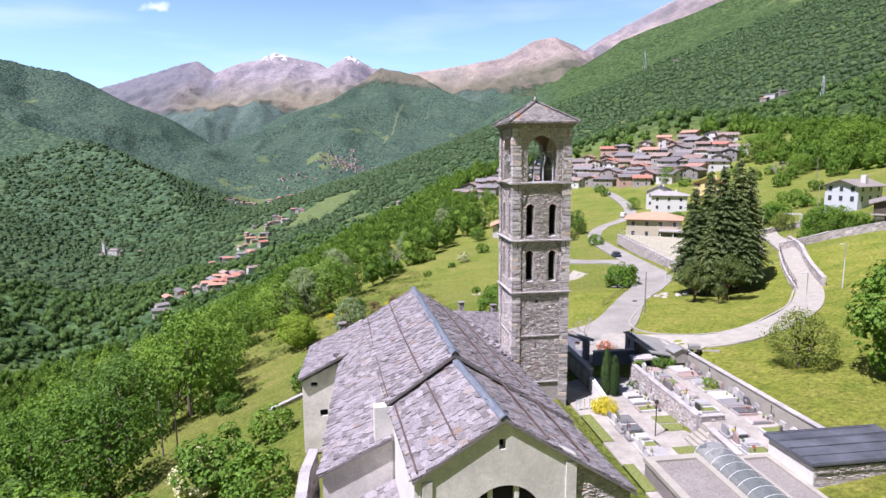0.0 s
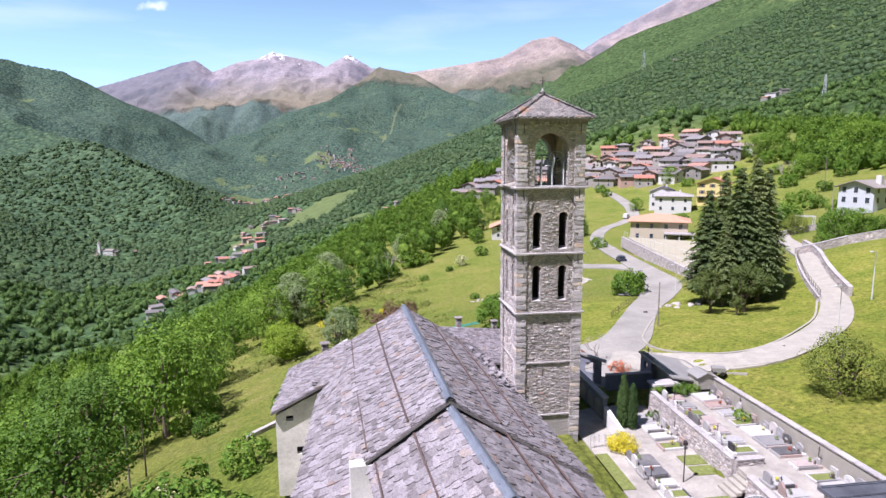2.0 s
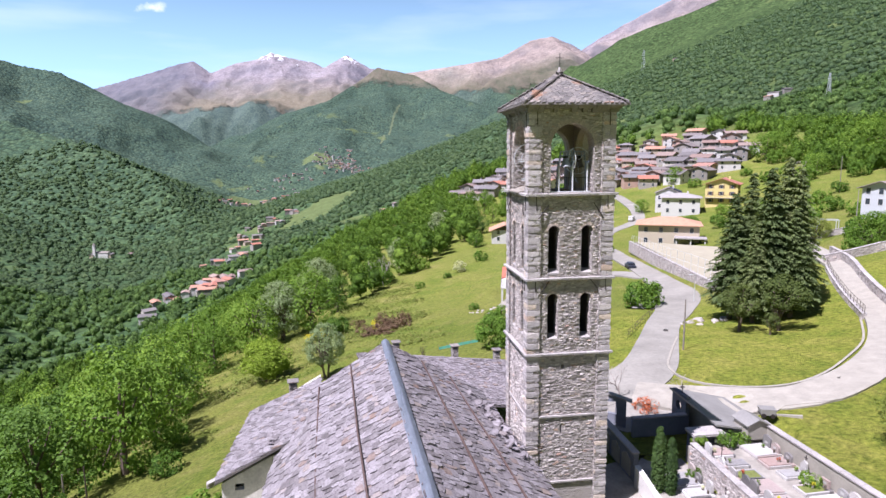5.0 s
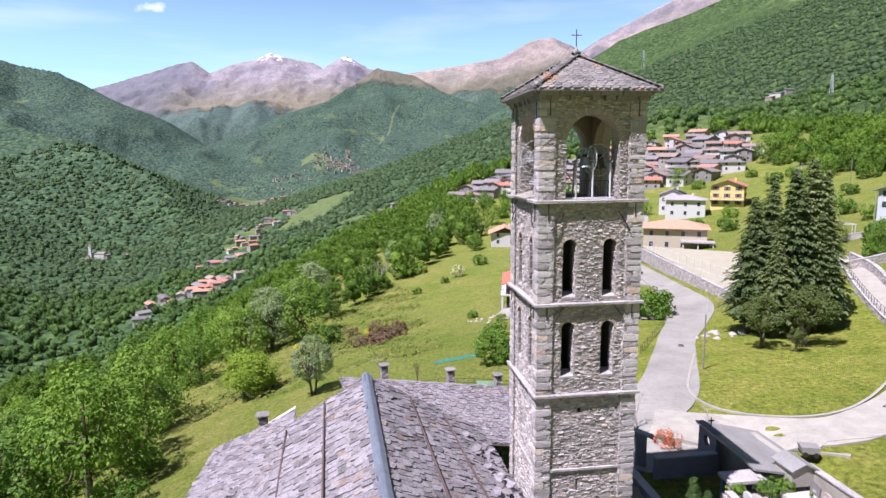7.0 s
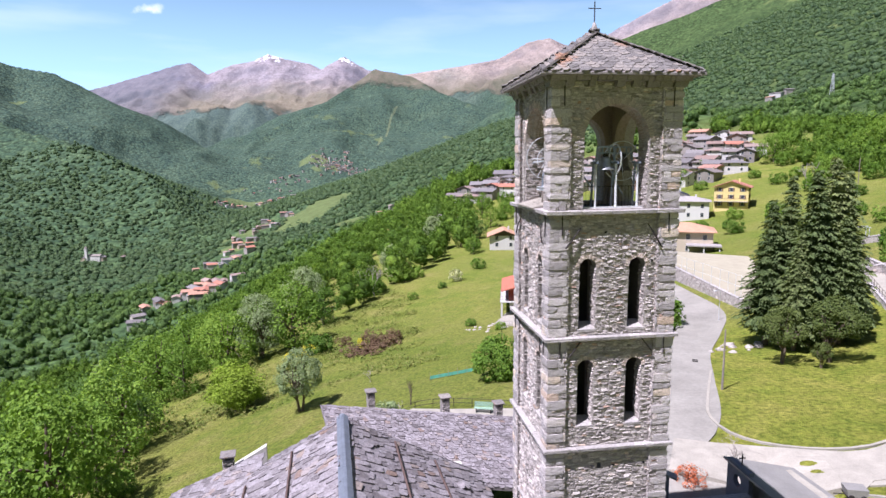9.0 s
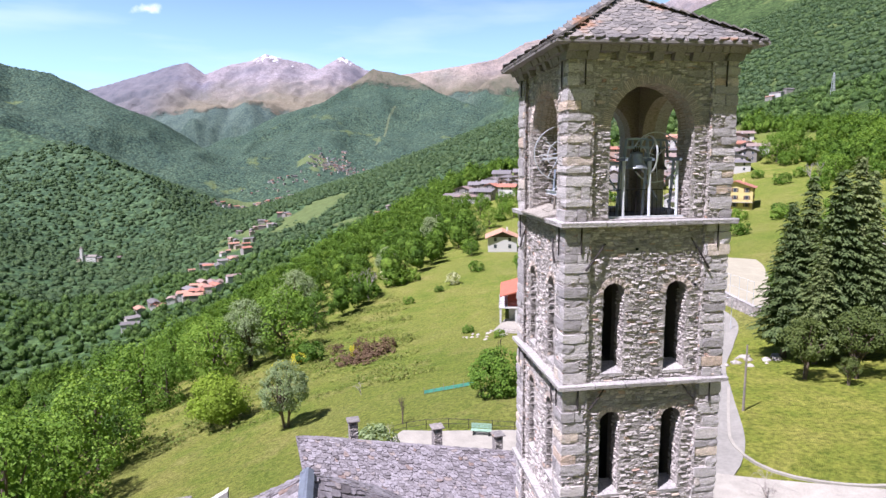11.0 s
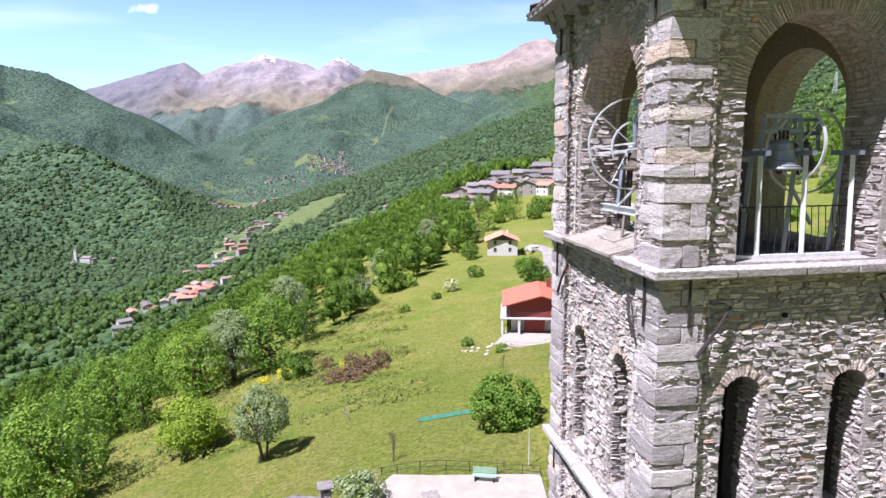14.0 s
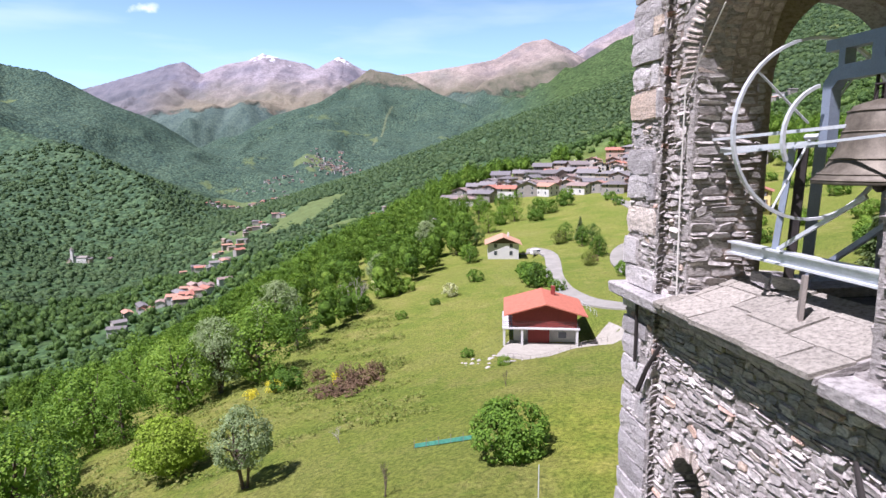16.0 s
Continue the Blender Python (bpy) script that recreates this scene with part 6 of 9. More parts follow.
M_GREYTILE = tile_mat("grey brown tiles", [(0.0, (0.255, 0.225, 0.203)), (1.0, (0.255, 0.225, 0.203))])
M_PALETILE = tile_mat("pale grey tiles", [(0.0, (0.357, 0.332, 0.323)), (1.0, (0.357, 0.332, 0.323))])
M_SOLAR = plain_mat("solar panels", (0.02, 0.03, 0.10), 0.2, var=0.1)
M_BLUESHUT = plain_mat("pale blue shutters", (0.40, 0.52, 0.62), 0.7)


def gable_roof(w, d, h, pitch, over=0.5, thick=0.16, y_ridge=True):
    """Two sloping plates meeting at a ridge along local y."""
    rise = math.tan(pitch) * w / 2
    drop = math.tan(pitch) * over
    prof = [(-w / 2 - over, h - drop), (0, h + rise), (w / 2 + over, h - drop), (w / 2 + over, h - drop + thick), (0, h + rise + thick), (-w / 2 - over, h - drop + thick)]
    bm = bmesh.new()
    a, b = ([bm.verts.new((x, y, z)) for x, z in prof] for y in (-d / 2 - over, d / 2 + over))
    for k in range(6):
        bm.faces.new((a[k], a[(k + 1) % 6], b[(k + 1) % 6], b[k]))
    for vs in (a, b[::-1]):
        bm.faces.new((vs[0], vs[1], vs[4], vs[5]))
        bm.faces.new((vs[1], vs[2], vs[3], vs[4]))
    bmesh.ops.recalc_face_normals(bm, faces=bm.faces[:])
    return bm


def hip_roof(w, d, h, pitch, over=0.6, thick=0.15):
    bm = bmesh.new()
    W, D = w / 2 + over, d / 2 + over
    rise = math.tan(pitch) * min(W, D)
    lo_ = [bm.verts.new((x, y, h - 0.1)) for x, y in ((-W, -D), (W, -D), (W, D), (-W, D))]
    md = [bm.verts.new((x, y, h - 0.1 + thick)) for x, y in ((-W, -D), (W, -D), (W, D), (-W, D))]
    if W > D:
        r0, r1 = bm.verts.new((-(W - D), 0, h + rise)), bm.verts.new((W - D, 0, h + rise))
        tops = ((md[0], md[1], r1, r0), (md[1], md[2], r1), (md[2], md[3], r0, r1), (md[3], md[0], r0))
    else:
        r0, r1 = bm.verts.new((0, -(D - W), h + rise)), bm.verts.new((0, D - W, h + rise))
        tops = ((md[0], md[1], r0), (md[1], md[2], r1, r0), (md[2], md[3], r1), (md[3], md[0], r0, r1))
    bm.faces.new(lo_[::-1])
    for k in range(4):
        bm.faces.new((lo_[k], lo_[(k + 1) % 4], md[(k + 1) % 4], md[k]))
    for f in tops:
        bm.faces.new(f)
    return bm


def gable_body(w, d, h, pitch, foot=4.0):
    rise = math.tan(pitch) * w / 2
    return pierced([(-w / 2, -foot), (w / 2, -foot), (w / 2, h), (0, h + rise), (-w / 2, h)], [], d, lambda u, v, s: (u, -d / 2 + s, v))


def window_on(house, x, y, z, w, h, face, shut=None, frame_mat=None):
    """A window: frame, dark pane and shutters, standing 5 cm out of its wall. face: 0 front (-y), 1 right, 2 back, 3 left."""
    fr = pierced([(-w / 2 - 0.07, -0.07), (w / 2 + 0.07, -0.07), (w / 2 + 0.07, h + 0.07), (-w / 2 - 0.07, h + 0.07)], [[(-w / 2, 0), (w / 2, 0), (w / 2, h), (-w / 2, h)]], 0.10, lambda u, v, s: (u, -0.05 + s, v))
    o = part("window", fr, frame_mat or M_WHITE, house)
    part("pane", box(-w / 2, w / 2, -0.02, 0.02, 0, h), M_GLASS, o)
    if shut:
        for s in (-1, 1):
            part("shutter", box(*sorted((s * (w / 2 + 0.08), s * (w + 0.05))), -0.09, -0.04, -0.02, h + 0.02), shut, o)
    o.matrix_basis = pose(x, y, z, 0, 0, 90 * face)
    return o


def house(x, y, turn, w, d, h, pitch, wall, roof, label, storeys=2, z=None, hip=False, shut=None, chimney=True, per=3, over=0.55, faces=(0, 3, 1)):
    ob = thing("house", label, "house", pose(x, y, land_at(x, y) if z is None else z, 0, 0, turn))
    p = radians(pitch)
    part("wall", box(-w / 2, w / 2, -d / 2, d / 2, -4, h) if hip else gable_body(w, d, h, p), wall, ob)
    part("roof", hip_roof(w, d, h, p, over) if hip else gable_roof(w, d, h, p, over), roof, ob)
    sh = h / storeys
    for s in range(storeys):
        for face, span, off in ((0, w, d), (3, d, w), (1, d, w)):
            if face not in faces:
                continue
            n = per if span > 7 else 2
            for k in range(n):
                u = (k + 0.5) / n * span - span / 2
                zz = s * sh + 0.95
                if face == 0:
                    window_on(ob, u, -off / 2 - 0.01, zz, 0.95, 1.3, 0, shut)
                elif face == 3:
                    window_on(ob, -off / 2 - 0.01, -u, zz, 0.95, 1.3, 3, shut)
                else:
                    window_on(ob, off / 2 + 0.01, u, zz, 0.95, 1.3, 1, shut)
    if chimney:
        rise = math.tan(p) * min(w, d) / 2
        part("chimney", box(w * 0.15, w * 0.15 + 0.6, d * 0.1, d * 0.1 + 0.6, h, h + rise + 0.7, 0.03), wall, ob)
    return ob


def balcony(ob, x0, x1, y0, y1, z, mat):
    part("balcony", box(x0, x1, y0, y1, z - 0.18, z), M_CONC, ob)
    rl = tube([(x0 + 0.05, y0 + 0.05, z + 1.0), (x1 - 0.05, y0 + 0.05, z + 1.0)], 0.035, 5)
    part("balcony_rail", rl, mat, ob)
    for k in range(int((x1 - x0) / 0.35)):
        xx = x0 + 0.1 + k * 0.35
        part("baluster", tube([(xx, y0 + 0.05, z), (xx, y0 + 0.05, z + 1.0)], 0.02, 4), mat, ob)


# the red house below the lane
rh = thing("house", "new house with dark red upper storey and bright terracotta roof", "house", pose(27.5, 93.0, -11.2, 0, 0, -14))
part("wall", box(-5.0, 5.2, -3.4, 5.5, -1.0, 2.75), M_WHITE, rh, "grey white ground floor")
part("upper_wall", gable_body(10.4, 9.2, 5.35, radians(16), foot=-2.95), M_REDWALL, rh, "dark red upper storey")
rh.children[-1].location = (0.1, 1.0, 0)
part("roof", gable_roof(10.4, 9.6, 5.4, radians(16), 1.5, 0.2), M_ORANGE, rh, "bright terracotta tile roof").location = (0.1, 0.6, 0)
part("floor_slab", box(-6.8, 5.6, -5.2, 5.6, 2.72, 2.98, 0.02), M_WHITE, rh, "white balcony slab")
for x, y in ((-6.5, -4.9), (5.2, -4.9), (-6.5, 0.5), (-3.6, -4.9)):
    part("pillar", box(x - 0.18, x + 0.18, y - 0.18, y + 0.18, -1.0, 2.75), M_WHITE, rh)
part("garage_door", box(-2.6, 0.9, -3.47, -3.39, -0.1, 2.3, 0.01), M_REDWALL, rh, "dark red garage door")
for k in range(7):
    part("door_panel", box(-2.55, 0.85, -3.50, -3.46, -0.05 + k * 0.33, 0.24 + k * 0.33), M_REDWALL, rh)
for x, zz, hh in ((-3.2, 3.9, 1.2), (0.6, 3.05, 2.2), (3.4, 3.05, 2.2)):
    window_on(rh, x, -3.63, zz, 1.15, hh, 0, None, M_WHITE)
    part("shutter", box(x - 0.5, x + 0.5, -3.75, -3.70, zz + 0.05, zz + hh - 0.05), M_BLUESHUT, rh)
window_on(rh, 3.0, -3.42, 0.9, 1.3, 1.1, 0)
for q in (0.35, 0.7, 1.0):
    part("balcony_rail", tube([(-6.7, 5.2, 2.98 + q), (-6.7, -5.1, 2.98 + q), (5.5, -5.1, 2.98 + q), (5.5, -3.5, 2.98 + q)], 0.025, 5), M_IRON, rh)
for k in range(13):
    part("baluster", tube([(-6.7 + k, -5.1, 2.98), (-6.7 + k, -5.1, 3.98)], 0.02, 4), M_IRON, rh)
part("chimney", box(1.6, 2.3, 3.6, 4.3, 5.5, 8.1, 0.03), M_REDWALL, rh)

wh = house(42.5, 181, -12, 9.5, 10, 4.6, 22, M_WHITE, M_PALEORANGE, "small white farmhouse with pale terracotta roof", z=-11.3, over=1.0, per=2)
part("gable_boarding", pierced([(-4.7, 4.62), (4.7, 4.62), (0, 6.5)], [], 0.08, lambda u, v, s: (u, -5.10 + s, v)), M_DKWOOD, wh, "dark timber gable boarding")
bh = house(75.5, 124, -28, 15.5, 10.5, 5.8, 17, M_CREAM, M_PALEORANGE, "wide cream house with a hipped pale terracotta roof", hip=True, per=4, over=0.9, chimney=False)
part("porch_roof", box(1.5, 9.5, -9.3, -5.2, 2.6, 2.95, 0.03), M_PALETILE, bh, "flat porch roof")
for x in (2.0, 5.5, 9.0):
    part("porch_post", box(x - 0.15, x + 0.15, -9.0, -8.7, -3, 2.6), M_WHITE, bh)
sh_ = house(108, 176, -30, 13, 10, 6.2, 15, M_WHITE, M_PALETILE, "white house with a low pale grey roof", hip=True, per=3, over=0.8)
so = house(110, 189, -30, 9, 10, 6.6, 24, M_WHITE, M_GREYTILE, "white house with blue solar panels on the roof", per=3)
pan = part("solar_panel", loft([(0.5, -5.0, 8.75), (4.9, -5.0, 6.85), (4.9, 4.5, 6.85), (0.5, 4.5, 8.75)], 0.08), M_SOLAR, so, "dark blue solar panels")
ye = house(126.5, 179, -38, 11, 12, 7.6, 20, M_YELLOW, M_REDTILES, "tall yellow house with brown shutters", storeys=3, shut=M_SHUTTER, per=3, over=0.9)
balcony(ye, -5.5, 5.5, -7.3, -6.0, 2.6, M_SHUTTER)
rw = house(112, 90.5, -72, 8.2, 10, 4.8, 19, M_WHITE_BLUESHADE, M_GREYTILE, "white villa with a brown tile roof and tall chimney", z=6.6, per=3, over=0.9)
part("chimney_stack", box(2.0, 3.2, -1.0, 0.2, 4.0, 7.4, 0.03), M_WHITE, rw)
rb = house(93, 55, -42, 11, 9, 5.0, 18, M_WHITE, M_GREYTILE, "white chalet with a dark timber balcony", z=5.0, per=3, over=1.3)
balcony(rb, -6.5, 6.5, -6.8, -5.0, 2.8, M_DKWOOD)
part("loggia", box(-6.05, 6.05, -5.08, -4.98, 3.0, 5.1), M_DKWOOD, rb, "dark timber loggia front")

# old village on the slope
VILLAGE_LABELS = ["old village house with pale plaster and a stone slab roof", "village house with weathered plaster and a tiled roof"]
models = []
vg = random.Random(77)
for k in range(9):
    w, d, hh = vg.uniform(7.0, 10.5), vg.uniform(8, 11.5), vg.uniform(4.2, 6.2)
    o = house(140 + k * 5, 300, 0, w, d, hh, vg.uniform(15, 22), M_WALLS, M_REDTILES if k in (2, 6) else M_TILES, VILLAGE_LABELS[k % 2], storeys=2, z=0, per=2, hip=k == 4, over=0.8, faces=(0, 3))
    tagged(o, group="old village houses")
    models.append(o)


def inside(px, py, poly):
    c = False
    for (ax, ay), (bx, by) in zip(poly, poly[1:] + poly[:1]):
        if (ay > py) != (by > py) and px < (bx - ax) * (py - ay) / (by - ay) + ax:
            c = not c
    return c


OLD_VILLAGE = [(46, 320), (52, 348), (90, 362), (150, 358), (205, 340), (214, 306), (200, 270), (176, 246), (155, 238), (142, 242), (128, 248), (120, 262), (118, 282), (96, 300), (72, 312)]


def near_road(px, py, margin):
    for line in (ROAD_MAIN, ROAD_HILL, ROAD_WEST):
        for (ax, ay, aw), (bx, by, bw) in zip(line, line[1:]):
            dx, dy = bx - ax, by - ay
            s = min(max(((px - ax) * dx + (py - ay) * dy) / (dx * dx + dy * dy), 0), 1)
            if math.hypot(px - ax - s * dx, py - ay - s * dy) < aw / 2 + margin:
                return True
    return False


placed = []
used = 0
for _ in range(6000):
    px, py = vg.uniform(45, 226), vg.uniform(224, 378)
    if not inside(px, py, OLD_VILLAGE) or near_road(px, py, 5) or any(math.hypot(px - a, (py - b)) < 9.4 for a, b in placed):
        continue
    placed.append((px, py))
    m = pose(px, py, land_at(px, py) - 0.2, 0, 0, vg.choice((60, 48, 75, -30, -45, 30)) + vg.uniform(-10, 10))
    if used < len(models):
        models[used].matrix_basis = m
    else:
        copy_thing(models[vg.randrange(len(models))], m)
    used += 1
    if used >= 150:
        break


def far_model(w, d, h, roof, wall):
    o = thing("house", "small distant house with pale walls and a tiled roof", "house", group="distant village houses")
    part("wall", gable_body(w, d, h, radians(22), 6), wall, o)
    part("roof", gable_roof(w, d, h, radians(22), 0.6, 0.2), roof, o)
    return o


far_models = [far_model(7, 8.5, 6.0, M_PALETILES, M_WALLS), far_model(7.5, 10, 6.5, M_TILES, M_WALLS), far_model(6.5, 8, 6, M_REDTILES, M_WALLS)]
fm_used = 0


def hamlet(cx, cy, n, sx, sy, seed, slope=0.0, gap=11.0, size=1.0):
    """A cluster of far houses, longer along one line."""
    global fm_used
    g = random.Random(seed)
    spots = []
    for _ in range(n * 30):
        u, v = g.gauss(0, 1), g.gauss(0, 1)
        px, py = cx + u * sx * math.cos(slope) - v * sy * math.sin(slope), cy + u * sx * math.sin(slope) + v * sy * math.cos(slope)
        if any(math.hypot(px - a, py - b) < gap for a, b in spots):
            continue
        spots.append((px, py))
        k = g.uniform(0.62, 1.0) * size
        m = pose(px, py, land_at(px, py) + 0.3, 0, 0, 20 + g.choice((0, 90)) + g.gauss(0, 14)) @ Matrix.Diagonal((k, k * g.uniform(0.8, 1.4), k * g.uniform(0.8, 1.1), 1.0))
        if fm_used < 3:
            far_models[fm_used].matrix_basis = m
        else:
            copy_thing(g.choice(far_models), m)
        fm_used += 1
        if len(spots) >= n:
            return


HAMLETS = [(-184, 465, 2, 6, 6, 1, 0.9, 12.0, 1.15), (-186, 512, 2, 6, 6, 34, 0.9, 12.0, 1.1), (-158, 530, 14, 13, 10, 2, 0.9, 8.0, 1.15), (-145, 545, 10, 10, 9, 33, 0.9, 8.0, 1.1), (-166, 690, 9, 34, 16, 3, 1.3, 11.0, 1.15),
           (-172, 800, 9, 45, 10, 14, 1.5),
           (-80, 2320, 95, 42, 55, 5, 0.3), (-165, 890, 8, 26, 12, 15, 0.3), (-270, 1555, 26, 60, 20, 6, 0.3), (-255, 2130, 24, 50, 24, 7, 0.2), (438, 577, 3, 12, 6, 9, 0.3), (725, 1300, 4, 16, 9, 10, 0.2), (-127, 944, 5, 22, 9, 11, 0.2), (-400, 940, 4, 14, 6, 12, 0.1), (33, 700, 3, 14, 6, 13, 0.0)]
for a in HAMLETS:
    hamlet(*a)
vc = thing("valley_church", "small pale church with a slim bell tower among the woods", "church", pose(-408, 940, land_at(-408, 940), 0, 0, 80))
part("wall", gable_body(10, 24, 8, radians(22), 8), M_WHITEPL, vc)
part("roof", gable_roof(10, 24, 8, radians(22), 0.5, 0.3), M_GREYTILE, vc)
part("bell_turret", box(-7.5, -4.0, 6, 9.5, -8, 20), M_WHITEPL, vc)
part("turret_roof", lathe([(2.8, 20), (0.1, 24)], 4), M_GREYTILE, vc).location = (-5.75, 7.75, 0)


def pylon(x, y, h):
    """A lattice mast with crossarms."""
    o = thing("lattice_pylon", "grey steel lattice power pylon among the trees", "pylon", pose(x, y, land_at(x, y), 0, 0, 20), group="pylons on the hillside")
    w = h * 0.07
    for sx, sy in ((-1, -1), (1, -1), (1, 1), (-1, 1)):
        part("leg", tube([(sx * w, sy * w, 0), (sx * w * 0.25, sy * w * 0.25, h)], 0.22, 4), M_GALV, o)
    n = 9
    for k in range(n):
        a, b = w * (1 - 0.75 * k / n), w * (1 - 0.75 * (k + 1) / n)
        for s in (-1, 1):
            part("brace", tube([(-a * s, -a, h * k / n), (b * s, -b, h * (k + 1) / n)], 0.12, 4), M_GALV, o)
    for zz, r in ((0.72, 0.16), (0.84, 0.13), (0.95, 0.1)):
        part("crossarm", tube([(-h * r, 0, h * zz), (0, 0, h * (zz + 0.015)), (h * r, 0, h * zz)], 0.2, 4), M_GALV, o)


pylon(700, 1439, 48)
pylon(431, 495, 19)
# ---- trees ----
G_MID = [(0.0, (0.046, 0.097, 0.015)), (0.35, (0.091, 0.173, 0.023)), (0.7, (0.152, 0.254, 0.034)), (1.0, (0.228, 0.332, 0.048))]
M_LEAF = leaf_mat("broadleaf foliage", G_MID)
M_LEAF_YEL = leaf_mat("yellow green foliage", [(0.0, (0.150, 0.238, 0.023)), (1.0, (0.256, 0.348, 0.039))])
M_LEAF_OLIVE = leaf_mat("olive green young foliage", [(0.0, (0.12, 0.16, 0.03)), (1.0, (0.22, 0.26, 0.055))])
M_LEAF_SIL = leaf_mat("silvery willow foliage", [(0.0, (0.181, 0.244, 0.115)), (1.0, (0.316, 0.376, 0.200))])
M_LEAF_DARK = leaf_mat("dark foliage", [(0.0, (0.058, 0.115, 0.023)), (1.0, (0.115, 0.202, 0.038))])
M_PINE = leaf_mat("pine needles", [(0.0, (0.062, 0.095, 0.026)), (1.0, (0.155, 0.185, 0.052))])
M_CYPRESS = leaf_mat("cypress needles", [(0.0, (0.028, 0.060, 0.018)), (1.0, (0.075, 0.125, 0.034))])
M_NEEDLE = leaf_mat("spruce needles", [(0.0, (0.068, 0.102, 0.041)), (0.6, (0.130, 0.169, 0.065)), (1.0, (0.215, 0.245, 0.101))])
M_BLOSSOM = leaf_mat("cream blossom", [(0.0, (0.30, 0.34, 0.14)), (1.0, (0.62, 0.60, 0.40))])
M_RUST = leaf_mat("dry reddish twigs", [(0.0, (0.12, 0.075, 0.05)), (1.0, (0.22, 0.15, 0.095))])
M_FLOWER_Y = leaf_mat("yellow flowers", [(0.0, (0.45, 0.42, 0.03)), (1.0, (0.65, 0.55, 0.04))])
M_REDLEAF = leaf_mat("red leaves", [(0.0, (0.25, 0.05, 0.03)), (1.0, (0.40, 0.11, 0.05))])
M_BARK = plain_mat("grey brown bark", (0.13, 0.10, 0.075), 0.95, var=0.3, scale=4, relief=0.02)
M_LEAF_MID = leaf_mat("hillside foliage", [(0.0, (0.042, 0.081, 0.028)), (0.4, (0.081, 0.146, 0.042)), (0.7, (0.129, 0.213, 0.056)), (1.0, (0.210, 0.301, 0.087))], per="wood")
# foliage beyond 720 m, paled towards blue to carry the haze
M_LEAF_FAR = leaf_mat("haze paled distant foliage", [(0.0, (0.055, 0.098, 0.050)), (0.45, (0.080, 0.132, 0.060)), (1.0, (0.135, 0.196, 0.082))], per="wood")
M_LEAF_WOOD = leaf_mat("slope wood foliage", G_MID, per="wood")


def leaf_cloud(g, centres, radii, n, size, up=0.5, middle=None):
    """Leaf sprays scattered in clumps: n small bent quads, as vertex and face arrays."""
    c = np.array(centres)
    r = np.array(radii)
    k = g.integers(0, len(c), n)
    d = g.normal(size=(n, 3))
    d /= np.linalg.norm(d, axis=1)[:, None]
    if middle is not None:
        out = c[k] - np.array(middle)
        d *= np.where((d * out).sum(1) + 0.25 * np.linalg.norm(out, axis=1) < 0, -1, 1)[:, None]
    p = c[k] + d * (r[k] * g.uniform(0.82, 1.16, n))[:, None]
    nrm = d + g.normal(size=(n, 3)) * 0.34
    nrm[:, 2] += up
    nrm /= np.linalg.norm(nrm, axis=1)[:, None]
    a = np.cross(nrm, g.normal(size=(n, 3)))
    a /= np.linalg.norm(a, axis=1)[:, None]
    b = np.cross(nrm, a)
    s = size * g.uniform(0.6, 1.3, n)[:, None]
    a, b = a * s * 0.5, b * s * 0.36
    bend = nrm * s * 0.12
    v = np.stack([p - a - bend, p - b * 1.1, p + a - bend, p + b], 1).reshape(-1, 3)
    return v, np.arange(n * 4).reshape(-1, 4)


def ball(level):
    bm = bmesh.new()
    bmesh.ops.create_icosphere(bm, subdivisions=level, radius=1.0)
    v = np.array([q.co[:] for q in bm.verts])
    f = np.array([[q.index for q in t.verts] for t in bm.faces])
    bm.free()
    return v, f


def leafy_crown(g, centres, radii, n, size, core=(), level=1, ragged=0.17):
    """A crown: many small three-cornered sprays over ragged cores."""
    v, f = leaf_cloud(g, centres, radii, n, size)
    v = v.reshape(-1, 4, 3)[:, :3].reshape(-1, 3)
    V, F, k = [v], [np.arange(len(v)).reshape(-1, 3)], len(v)
    bv, bf = ball(level)
    for c, r in core:
        V.append(np.array(c) + bv * r * g.uniform(1 - ragged, 1 + ragged, (len(bv), 1)))
        F.append(bf + k)
        k += len(bv)
    return np.vstack(V), np.vstack(F)


def mesh_of(name, v, f, mat):
    me = bpy.data.meshes.new(name)
    me.vertices.add(len(v))
    me.vertices.foreach_set("co", np.ascontiguousarray(v, np.float32).ravel())
    k = f.shape[1]
    me.loops.add(f.size)
    me.loops.foreach_set("vertex_index", np.ascontiguousarray(f, np.int32).ravel())
    me.polygons.add(len(f))
    me.polygons.foreach_set("loop_start", np.arange(0, f.size, k, dtype=np.int32))
    me.update(calc_edges=True)
    me.materials.append(mat)
    return me


def crown_layout(g, h, w, low, clumps, flat=1.0):
    """Clump centres filling an uneven crown."""
    cs, rs = [], []
    for _ in range(clumps):
        d = g.normal(size=3)
        d /= np.linalg.norm(d)
        rad = 0.58 + 0.36 * g.uniform() ** 0.6
        x, y = d[0] * rad * w / 2, d[1] * rad * w / 2
        z = low + (h - low) * (0.5 + 0.5 * d[2] * rad * flat)
        taper = 1.0 - 0.35 * max((z - low) / (h - low) - 0.5, 0) * 2
        cs.append((x * taper, y * taper, z))
        rs.append(w * g.uniform(0.085, 0.15))
    return cs, rs


